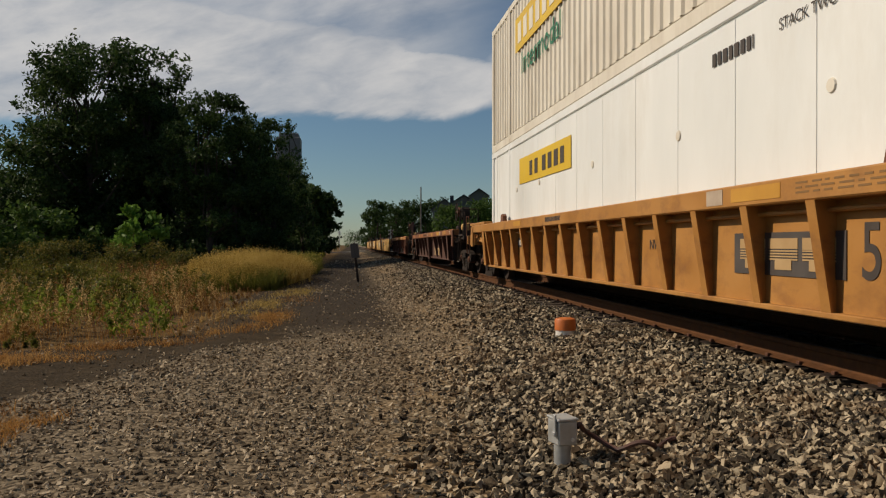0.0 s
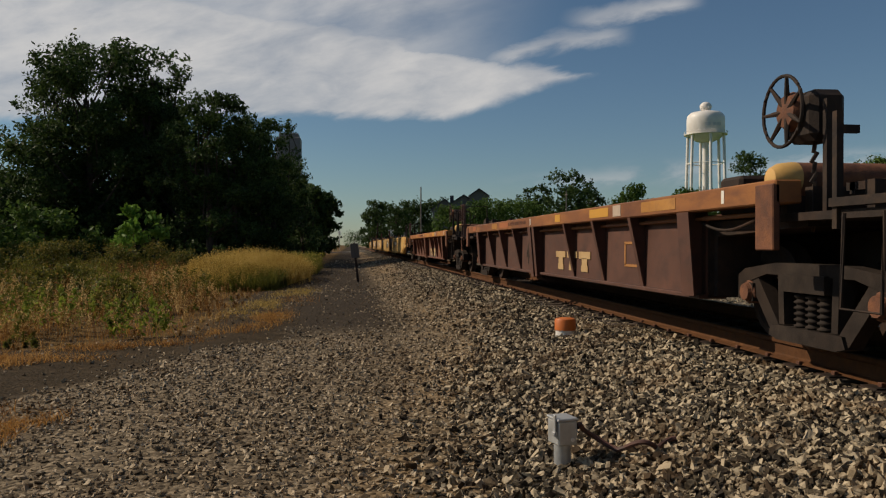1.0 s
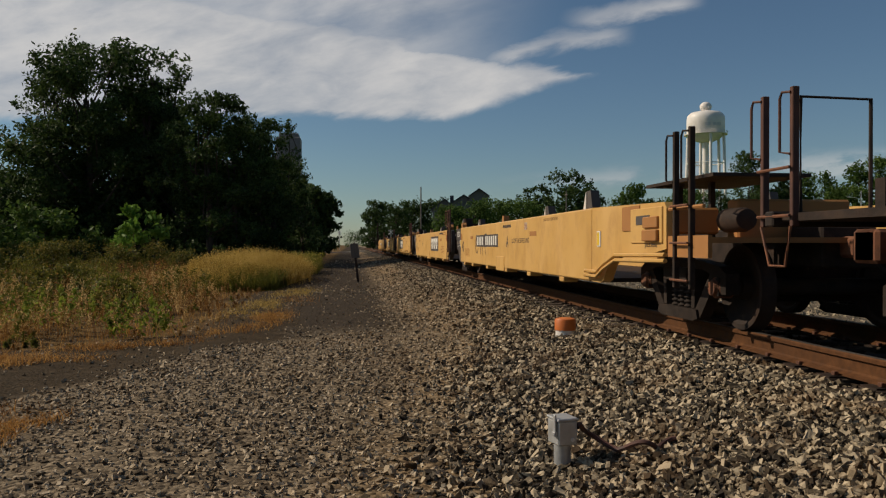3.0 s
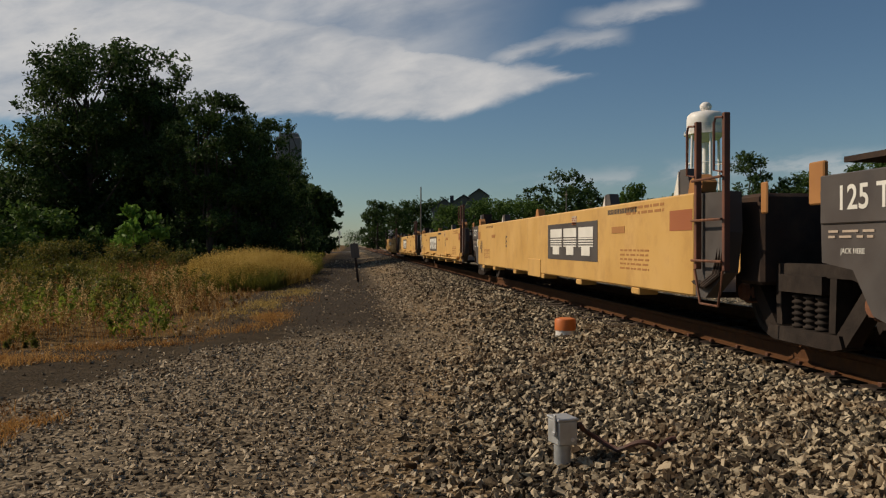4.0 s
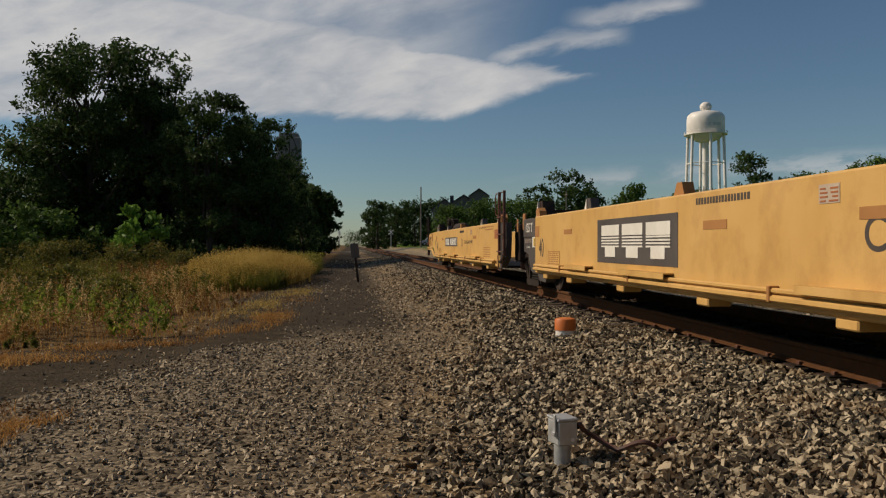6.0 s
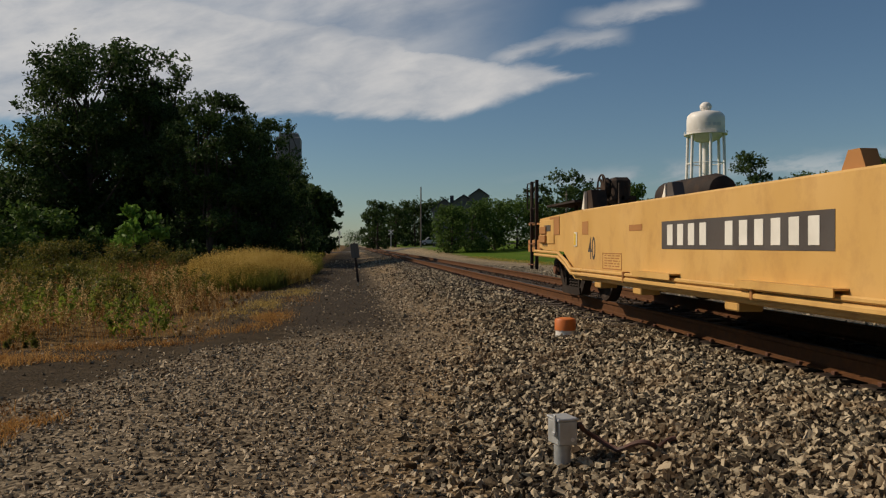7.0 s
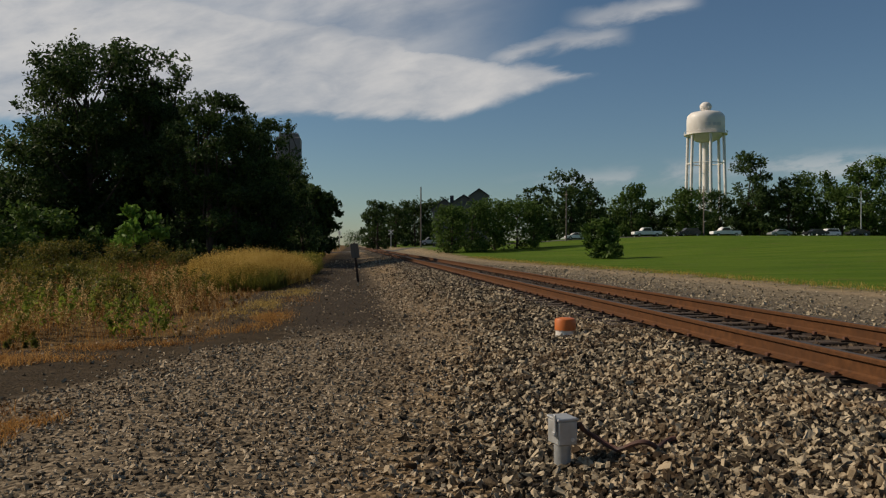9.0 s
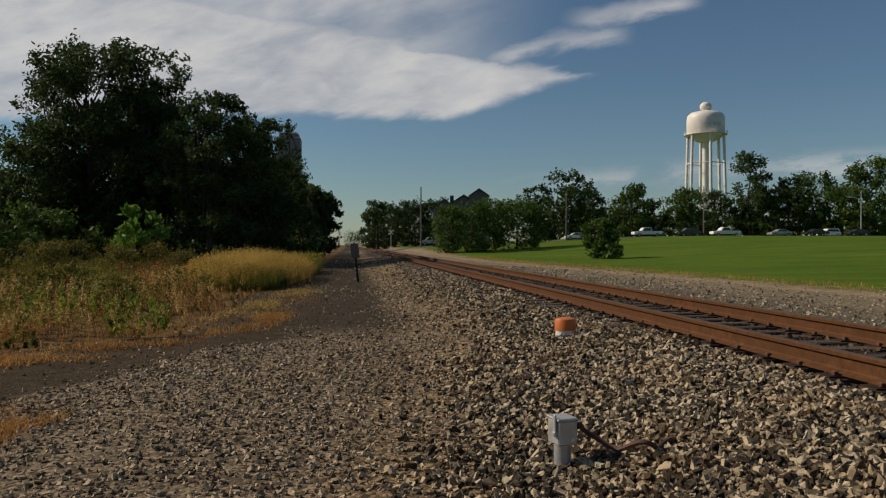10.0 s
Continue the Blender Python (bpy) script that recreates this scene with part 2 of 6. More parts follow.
def leaf_mat(name, stops, scale=0.35, thin=0.3):
    mt = mat(name, stops, scale, 0.6, island=0.55, spec=0.12)
    nt = mt.node_tree
    bs, out = nt.nodes["Principled BSDF"], nt.nodes["Material Output"]
    col = bs.inputs["Base Color"].links[0].from_socket
    tr = nt.nodes.new("ShaderNodeBsdfTranslucent")
    nt.links.new(col, tr.inputs[0])
    mx = nt.nodes.new("ShaderNodeMixShader")
    mx.inputs[0].default_value = thin
    nt.links.new(bs.outputs[0], mx.inputs[1])
    nt.links.new(tr.outputs[0], mx.inputs[2])
    nt.links.new(mx.outputs[0], out.inputs[0])
    return mt


M_LEAF = leaf_mat("dark_foliage", [(0.022, 0.042, 0.012), (0.042, 0.074, 0.020), (0.072, 0.11, 0.030)])
M_LEAF2 = leaf_mat("mid_foliage", [(0.04, 0.075, 0.014), (0.068, 0.118, 0.022), (0.11, 0.165, 0.038)])
M_LEAFB = leaf_mat("bright_foliage", [(0.09, 0.17, 0.02), (0.14, 0.25, 0.035), (0.20, 0.32, 0.06)])
M_WEED = leaf_mat("olive_weed_leaves", [(0.07, 0.078, 0.014), (0.12, 0.125, 0.024), (0.22, 0.17, 0.04)], 1.5, 0.4)
M_GOLD = leaf_mat("golden_grass", [(0.24, 0.155, 0.030), (0.42, 0.285, 0.065), (0.58, 0.42, 0.13)], 0.6, 0.45)
M_RUSSET = leaf_mat("russet_weeds", [(0.20, 0.085, 0.022), (0.36, 0.175, 0.045), (0.52, 0.30, 0.095)], 0.6, 0.45)
M_BROWNWEED = leaf_mat("brown_weeds", [(0.12, 0.055, 0.016), (0.21, 0.105, 0.028), (0.33, 0.19, 0.06)], 0.6, 0.4)
M_STRAW = leaf_mat("bleached_straw", [(0.34, 0.21, 0.075), (0.50, 0.33, 0.13), (0.62, 0.46, 0.21)], 0.6, 0.45)
M_OLIVE = leaf_mat("olive_weeds", [(0.065, 0.07, 0.011), (0.115, 0.12, 0.018), (0.19, 0.175, 0.034)], 0.5, 0.4)
M_BROADLEAF = leaf_mat("broad_weed_leaves", [(0.10, 0.14, 0.015), (0.17, 0.21, 0.026), (0.25, 0.28, 0.05)], 0.8, 0.45)
M_GREENGRASS = leaf_mat("green_weeds", [(0.10, 0.105, 0.015), (0.17, 0.17, 0.026), (0.28, 0.24, 0.05)], 0.6, 0.45)


# ---- building helpers ----
def quad_box(bm, x0, x1, y0, y1, z0, z1):
    v = [bm.verts.new(p) for p in ((x0, y0, z0), (x1, y0, z0), (x1, y1, z0), (x0, y1, z0), (x0, y0, z1), (x1, y0, z1), (x1, y1, z1), (x0, y1, z1))]
    for f in ((3, 2, 1, 0), (4, 5, 6, 7), (0, 1, 5, 4), (1, 2, 6, 5), (2, 3, 7, 6), (3, 0, 4, 7)):
        bm.faces.new([v[i] for i in f])
    return v


def boxes(*rows, bevel=0.0):
    bm = bmesh.new()
    for r in rows:
        quad_box(bm, *r)
    if bevel:
        bmesh.ops.bevel(bm, geom=bm.edges[:], offset=bevel, segments=1, affect="EDGES")
    return bm


def slab(bm, outline, x0, x1):
    """An outline in (y, z), pulled from x0 to x1."""
    a = [bm.verts.new((x0, y, z)) for y, z in outline]
    b = [bm.verts.new((x1, y, z)) for y, z in outline]
    n = len(outline)
    bm.faces.new(a)
    bm.faces.new(b[::-1])
    for i in range(n):
        bm.faces.new((a[(i + 1) % n], a[i], b[i], b[(i + 1) % n]))
    bmesh.ops.recalc_face_normals(bm, faces=bm.faces[:])
    return bm


def rod(bm, pts, r, sides=8, caps=True):
    """A round bar along a line of points."""
    pts = [Vector(p) for p in pts]
    rings = []
    for i, p in enumerate(pts):
        d = (pts[min(i + 1, len(pts) - 1)] - pts[max(i - 1, 0)]).normalized()
        ref = Vector((0, 0, 1)) if abs(d.z) < 0.9 else Vector((1, 0, 0))
        a = d.cross(ref).normalized()
        b = d.cross(a)
        rr = r[i] if isinstance(r, (list, tuple)) else r
        rings.append([bm.verts.new(p + (a * math.cos(k * math.tau / sides) + b * math.sin(k * math.tau / sides)) * rr) for k in range(sides)])
    for q, w in zip(rings, rings[1:]):
        for k in range(sides):
            bm.faces.new((q[k], q[(k + 1) % sides], w[(k + 1) % sides], w[k]))
    if caps:
        bm.faces.new(rings[0][::-1])
        bm.faces.new(rings[-1])
    return bm


def lathe(bm, profile, centre=(0, 0, 0), axis="z", sides=24):
    """A profile of (radius, height) turned round an axis."""
    c = Vector(centre)
    rings = []
    for r, h in profile:
        ring = []
        for k in range(sides):
            a, b = r * math.cos(k * math.tau / sides), r * math.sin(k * math.tau / sides)
            ring.append(bm.verts.new(c + Vector((a, b, h) if axis == "z" else (h, a, b) if axis == "x" else (a, h, b))))
        rings.append(ring)
    for q, w in zip(rings, rings[1:]):
        for k in range(sides):
            bm.faces.new((q[k], q[(k + 1) % sides], w[(k + 1) % sides], w[k]))
    bm.faces.new(rings[0])
    bm.faces.new(rings[-1])
    bmesh.ops.recalc_face_normals(bm, faces=bm.faces[:])
    return bm


def part(name, bm, material, parent=None, label="", smooth=False):
    me = bpy.data.meshes.new(name)
    bm.to_mesh(me)
    bm.free()
    me.materials.append(material)
    if smooth:
        me.shade_smooth()
        me.set_sharp_from_angle(angle=radians(40))
    ob = new(name, me)
    if parent:
        ob.parent = parent
    if label:
        tagged(ob, label)
    return ob


def from_arrays(name, verts, faces, material, parent=None):
    me = bpy.data.meshes.new(name)
    verts, faces = np.asarray(verts, dtype=np.float32), np.asarray(faces, dtype=np.int32)
    n, k = faces.shape
    me.vertices.add(len(verts))
    me.vertices.foreach_set("co", verts.ravel())
    me.loops.add(n * k)
    me.loops.foreach_set("vertex_index", faces.ravel())
    me.polygons.add(n)
    me.polygons.foreach_set("loop_start", np.arange(0, n * k, k, dtype=np.int32))
    me.update(calc_edges=True)
    me.materials.append(material)
    ob = new(name, me)
    if parent:
        ob.parent = parent
    return ob


def lettering(text, size, material, parent, y, z, x, name="lettering", stretch=1.0):
    """Flat letters on the side that looks to -x, centred at (y, z)."""
    cu = bpy.data.curves.new("letters", "FONT")
    cu.body, cu.size, cu.align_x, cu.align_y, cu.extrude = text, size, "CENTER", "CENTER", 0.0006
    cu.offset = 0.003 if size > 0.2 else 0.0
    tmp = new("letters", cu)
    me = bpy.data.meshes.new_from_object(tmp.evaluated_get(bpy.context.evaluated_depsgraph_get()))
    bpy.data.objects.remove(tmp)
    me.transform(Matrix(((0, 0, -1, x), (-stretch, 0, 0, y), (0, 1, 0, z), (0, 0, 0, 1))))
    me.materials.clear()
    me.materials.append(material)
    ob = new(name, me)
    ob.parent = parent
    return ob


# ---- ground ----
TRACK_X, RAIL_Z = 4.65, 0.60


def sstep(a, b, v):
    t = np.clip((v - a) / (b - a), 0, 1)
    return t * t * (3 - 2 * t)


def ground_z(x, y):
    x, y = np.asarray(x, float), np.asarray(y, float)
    z = 0.365 * sstep(0.6, 3.2, x) - 0.22 * sstep(6.0, 7.6, x)
    far = sstep(30, 110, y)
    z = z * (1 - 0.55 * far * (1 - sstep(3.0, 3.4, x) * (1 - sstep(5.9, 6.3, x))))
    z = z + 3.0 * sstep(13, 62, x) * sstep(5, 135, y)
    z = z + 0.9 * sstep(60, 140, y) * sstep(7, 14, x) * (1 - sstep(13, 62, x))
    z = z - 0.10 * sstep(-1.5, -3.5, x) + 0.15 * sstep(-5, -12, x)
    near = (np.abs(x) < 14) & (y < 60)
    return z + np.where(near, 0.012 * np.sin(x * 2.1 + y * 0.7) * np.sin(y * 1.3 - x), 0)


# where the tall weeds end, and where the path's gravel ends: (y, x)
WEED_EDGE = ((0, -14.0), (10.8, -9.5), (11.6, -7.0), (12.1, -4.4), (12.7, -3.0), (14.0, -2.25), (17.0, -2.2), (22.0, -2.6), (27.0, -2.7), (30.0, -2.3), (36.0, -1.9), (44.0, -1.5), (60.0, -1.4))
GRAVEL_EDGE = ((0, -7.5), (6.6, -5.6), (8.3, -3.5), (9.2, -2.7), (11.1, -2.0), (12.2, -0.9), (14.0, -1.0), (20.0, -1.4), (30.0, -1.2), (44.0, -1.0), (60.0, -1.0))


def bound_x(y):
    return np.interp(y, [p[0] for p in WEED_EDGE], [p[1] for p in WEED_EDGE])


def gravel_x(y):
    return np.interp(y, [p[0] for p in GRAVEL_EDGE], [p[1] for p in GRAVEL_EDGE])


def lawn_x(y):
    return 15.4 - 0.05 * (np.clip(y, 5, 70) - 22)


def axis_steps(limits):
    out = []
    for a, b, s in limits:
        out += list(np.arange(a, b, s))
    return np.array(out + [limits[-1][1]])


def build_ground():
    xs = axis_steps([(-3000, -300, 300), (-300, -40, 20), (-40, -8, 2), (-8, 8, 0.2), (8, 20, 0.6), (20, 100, 4), (100, 300, 20), (300, 3000, 300)])
    ys = axis_steps([(-1000, -100, 100), (-100, -4, 6), (-4, 30, 0.4), (30, 80, 1.5), (80, 200, 5), (200, 500, 30), (500, 4000, 350)])
    X, Y = np.meshgrid(xs, ys)
    Z = ground_z(X, Y)
    verts = np.stack([X.ravel(), Y.ravel(), Z.ravel()], 1)
    nx, ny = len(xs), len(ys)
    i = (np.arange(ny - 1)[:, None] * nx + np.arange(nx - 1)[None]).ravel()
    faces = np.stack([i, i + 1, i + nx + 1, i + nx], 1)
    mt = bpy.data.materials.new("ground_cover")
    mt.use_nodes = True
    nt = mt.node_tree
    N, L = nt.nodes, nt.links
    bs = N["Principled BSDF"]
    bs.inputs["Roughness"].default_value, bs.inputs["Specular IOR Level"].default_value = 0.95, 0.08
    geo = N.new("ShaderNodeNewGeometry")
    sep = N.new("ShaderNodeSeparateXYZ")
    L.new(geo.outputs["Position"], sep.inputs[0])

    def m(op, a, b=None, c=None):
        n = N.new("ShaderNodeMath")
        n.operation = op
        for k, v in enumerate((a, b, c)):
            if v is None:
                continue
            if isinstance(v, (int, float)):
                n.inputs[k].default_value = v
            else:
                L.new(v, n.inputs[k])
        return n.outputs[0]

    def noise_at(scale, detail=8, rough=0.62):
        n = N.new("ShaderNodeTexNoise")
        n.inputs["Scale"].default_value, n.inputs["Detail"].default_value, n.inputs["Roughness"].default_value = scale, detail, rough
        L.new(geo.outputs["Position"], n.inputs["Vector"])
        return n.outputs[0]

    def ramp(v, a, b):
        n = N.new("ShaderNodeMapRange")
        n.interpolation_type = "SMOOTHSTEP"
        L.new(v, n.inputs[0])
        n.inputs[1].default_value, n.inputs[2].default_value = a, b
        return n.outputs[0]

    def colours(v, stops, lo=0.3, hi=0.7):
        n = N.new("ShaderNodeValToRGB")
        el = n.color_ramp.elements
        while len(el) < len(stops):
            el.new(0.5)
        for k, c in enumerate(stops):
            el[k].position, el[k].color = lo + (hi - lo) * k / (len(stops) - 1), (*c, 1)
        L.new(v, n.inputs[0])
        return n.outputs[0]

    def mix(f, a, b):
        n = N.new("ShaderNodeMix")
        n.data_type = "RGBA"
        L.new(f, n.inputs["Factor"])
        L.new(a, n.inputs["A"])
        L.new(b, n.inputs["B"])
        return n.outputs["Result"]

    x, y = sep.outputs[0], sep.outputs[1]
    big, mid, fine = noise_at(0.35, 6), noise_at(2.2), noise_at(11, 10)
    vor = N.new("ShaderNodeTexVoronoi")
    vor.inputs["Scale"].default_value, vor.inputs["Randomness"].default_value = 24, 1
    L.new(geo.outputs["Position"], vor.inputs["Vector"])
    cell = N.new("ShaderNodeSeparateColor")
    L.new(vor.outputs["Color"], cell.inputs[0])
    pebble = m("MULTIPLY_ADD", cell.outputs[0], 0.55, m("MULTIPLY", fine, 0.45))
    wob = m("MULTIPLY", m("SUBTRACT", mid, 0.5), 1.6)
    xw = m("ADD", x, wob)
    path = colours(pebble, [(0.044, 0.033, 0.021), (0.104, 0.079, 0.051), (0.17, 0.132, 0.086), (0.27, 0.21, 0.14)], 0.15, 0.8)
    ballast = colours(pebble, [(0.014, 0.011, 0.008), (0.040, 0.032, 0.022), (0.08, 0.064, 0.044), (0.16, 0.13, 0.09)], 0.15, 0.8)
    tan = colours(pebble, [(0.10, 0.08, 0.052), (0.18, 0.145, 0.095), (0.27, 0.22, 0.15)], 0.2, 0.75)
    darkdirt = colours(m("MULTIPLY_ADD", mid, 0.4, m("MULTIPLY", fine, 0.6)), [(0.016, 0.011, 0.006), (0.034, 0.024, 0.013), (0.060, 0.042, 0.024), (0.12, 0.08, 0.042)], 0.3, 0.72)
    lawndry = colours(fine, [(0.06, 0.062, 0.017), (0.10, 0.092, 0.03), (0.15, 0.125, 0.05)])
    dry = colours(m("MULTIPLY_ADD", mid, 0.5, m("MULTIPLY", fine, 0.5)), [(0.06, 0.034, 0.012), (0.13, 0.078, 0.028), (0.22, 0.14, 0.055)])
    def plan_line(rows):
        """The x of a line in the plan at each y, up to 60 m."""
        n = N.new("ShaderNodeValToRGB")
        el = n.color_ramp.elements
        while len(el) < len(rows):
            el.new(0.5)
        for k, (yy, xx) in enumerate(rows):
            el[k].position, el[k].color = yy / 60, ((xx + 15) / 15,) * 3 + (1,)
        L.new(m("DIVIDE", y, 60.0), n.inputs[0])
        return m("MULTIPLY_ADD", n.outputs[0], 15.0, -15.0)

    lead = m("MINIMUM", m("MAXIMUM", m("MULTIPLY", m("SUBTRACT", y, 4.4), 0.18), -0.2), 1.3)
    bank = m("SUBTRACT", xw, lead)
    fines = colours(pebble, [(0.060, 0.040, 0.021), (0.135, 0.093, 0.050), (0.22, 0.155, 0.088), (0.32, 0.23, 0.135)], 0.15, 0.8)
    col = mix(ramp(bank, 0.4, 1.5), path, ballast)
    # trodden brown fines between the path and the bank
    col = mix(m("MULTIPLY", m("MULTIPLY", ramp(bank, -0.7, 0.3), ramp(bank, 1.5, 0.7)), ramp(big, 0.35, 0.55)), col, fines)
    # darker strip along the path, from about 12 m onward
    dark_strip = m("MULTIPLY", m("MULTIPLY", ramp(m("ABSOLUTE", m("ADD", xw, 0.35)), 1.8, 0.8), ramp(y, 11.5, 14.5)), ramp(big, 0.1, 0.4))
    strip_tone = colours(pebble, [(0.020, 0.015, 0.010), (0.040, 0.030, 0.020), (0.070, 0.053, 0.036)], 0.15, 0.8)
    col = mix(dark_strip, col, strip_tone)
    oily = colours(pebble, [(0.012, 0.009, 0.006), (0.030, 0.021, 0.014), (0.06, 0.041, 0.026)], 0.15, 0.8)
    col = mix(ramp(x, 3.3, 3.6), col, oily)
    # beyond the track: grey gravel, then bare pale earth and dry turf up to the lawn
    grey = colours(pebble, [(0.05, 0.041, 0.030), (0.10, 0.082, 0.060), (0.17, 0.14, 0.10)], 0.2, 0.75)
    turf = m("SUBTRACT", m("ADD", xw, m("MULTIPLY", m("SUBTRACT", big, 0.5), 5.0)), m("MULTIPLY", m("SUBTRACT", m("MINIMUM", y, 70.0), 22.0), -0.05))
    col = mix(ramp(xw, 6.0, 7.0), col, grey)
    col = mix(m("MULTIPLY", ramp(turf, 8.5, 11.5), ramp(mid, 0.25, 0.50)), col, tan)
    pale = colours(fine, [(0.20, 0.145, 0.085), (0.30, 0.225, 0.135), (0.38, 0.30, 0.19)])
    col = mix(m("MULTIPLY", m("MULTIPLY", ramp(turf, 11.8, 13.2), ramp(mid, 0.34, 0.52)), 0.9), col, pale)
    col = mix(m("MULTIPLY", ramp(turf, 13.4, 14.8), ramp(mid, 0.42, 0.56)), col, lawndry)
    streak = N.new("ShaderNodeMapping")
    streak.inputs["Scale"].default_value = (0.10, 0.5, 1)
    streak.inputs["Rotation"].default_value = (0, 0, 0.35)
    L.new(geo.outputs["Position"], streak.inputs[0])
    mow = N.new("ShaderNodeTexNoise")
    mow.inputs["Scale"].default_value, mow.inputs["Detail"].default_value, mow.inputs["Roughness"].default_value = 0.8, 9, 0.7
    L.new(streak.outputs[0], mow.inputs["Vector"])
    lush = colours(m("MULTIPLY_ADD", mow.outputs[0], 0.75, m("MULTIPLY", fine, 0.25)), [(0.030, 0.064, 0.004), (0.058, 0.108, 0.006), (0.085, 0.135, 0.010), (0.125, 0.155, 0.022)], 0.34, 0.66)
    lawncol = mix(m("MULTIPLY", ramp(big, 0.54, 0.74), 0.7), lush, lawndry)
    col = mix(ramp(turf, 14.7, 15.5), col, lawncol)
    # bare dark earth left of the gravel, dry litter under the weeds
    off_path = m("SUBTRACT", plan_line(GRAVEL_EDGE), xw)
    side = m("SUBTRACT", plan_line(WEED_EDGE), xw)
    col = mix(m("MULTIPLY", ramp(off_path, -0.35, 0.2), ramp(m("ADD", mid, m("MULTIPLY", big, 0.3)), 0.25, 0.45)), col, darkdirt)
    col = mix(m("MULTIPLY", ramp(side, 0.0, 0.9), ramp(mid, 0.34, 0.54)), col, dry)
    L.new(col, bs.inputs["Base Color"])
    bp = N.new("ShaderNodeBump")
    bp.inputs["Strength"].default_value, bp.inputs["Distance"].default_value = 0.6, 0.03
    L.new(m("ADD", m("MULTIPLY", vor.outputs["Distance"], -1.0), fine), bp.inputs["Height"])
    L.new(bp.outputs[0], bs.inputs["Normal"])
    ob = from_arrays("ground", verts, faces, mt)
    ob.data.shade_smooth()
    tagged(ob, "gravel path, stone ballast bank, dry verge and green lawn", "ground", kind="structure")


build_ground()


# ---- railway track ----
def build_track():
    prof = [(-0.070, 0.0), (-0.070, 0.012), (-0.020, 0.030), (-0.010, 0.045), (-0.010, 0.130), (-0.036, 0.142), (-0.037, 0.172), (-0.028, 0.183),
            (0.028, 0.183), (0.037, 0.172), (0.036, 0.142), (0.010, 0.130), (0.010, 0.045), (0.020, 0.030), (0.070, 0.012), (0.070, 0.0)]
    for side in (-1, 1):
        bm = bmesh.new()
        ys = [-40, 0, 20, 60, 120, 260]
        rings = [[bm.verts.new((TRACK_X + side * 0.755 + px, yy, RAIL_Z - 0.183 + pz)) for px, pz in prof] for yy in ys]
        for a, b in zip(rings, rings[1:]):
            for k in range(len(prof)):
                f = bm.faces.new((a[k], b[k], b[(k + 1) % len(prof)], a[(k + 1) % len(prof)]))
                f.material_index = 1 if k in (7, 8) else 0
        bmesh.ops.recalc_face_normals(bm, faces=bm.faces[:])
        r = part("rail", bm, M_RAIL)
        r.data.materials.append(M_RAILTOP)
        tagged(r, "rust-brown steel rail with a worn head", "rail", "rails of the track", "structure")
    tie = part("railway_tie", boxes((-1.30, 1.30, -0.11, 0.11, -0.18, 0.0), bevel=0.012), M_TIE)
    tagged(tie, "dark weathered wooden tie bedded in stone ballast", "railway tie", "ties under the rails")
    for side in (-1, 1):
        part("tie_plate", boxes((side * 0.755 - 0.18, side * 0.755 + 0.18, -0.09, 0.09, 0.0, 0.016)), M_BLACK, tie)
        for dx in (-0.105, 0.105):
            part("spike", boxes((side * 0.755 + dx - 0.02, side * 0.755 + dx + 0.02, dx * 0.4 - 0.022, dx * 0.4 + 0.022, 0.016, 0.050), bevel=0.005), M_RUST, tie)
        bm = boxes((side * 0.755 - 0.085, side * 0.755 + 0.085, 0.115, 0.137, -0.02, 0.020), bevel=0.004)
        part("rail_anchor", bm, M_RAIL, tie)
    top = RAIL_Z - 0.183 - 0.016
    rnd = random.Random(4)
    y = 0.5
    first = True
    while y < 95:
        p = pose(TRACK_X + rnd.uniform(-0.04, 0.04), y, top, 0, 0, rnd.uniform(-1.2, 1.2))
        if first:
            tie.matrix_basis = p
            first = False
        else:
            copy_thing(tie, p)
        y += 0.53 + rnd.uniform(-0.03, 0.03)


build_track()


# ---- loose stones ----
BLOCK = np.array([(-1, -1, -1), (1, -1, -1), (1, 1, -1), (-1, 1, -1), (-1, -1, 1), (1, -1, 1), (1, 1, 1), (-1, 1, 1)], float) * 0.5
BLOCK_FACES = np.array([(3, 2, 1, 0), (4, 5, 6, 7), (0, 1, 5, 4), (1, 2, 6, 5), (2, 3, 7, 6), (3, 0, 4, 7)])


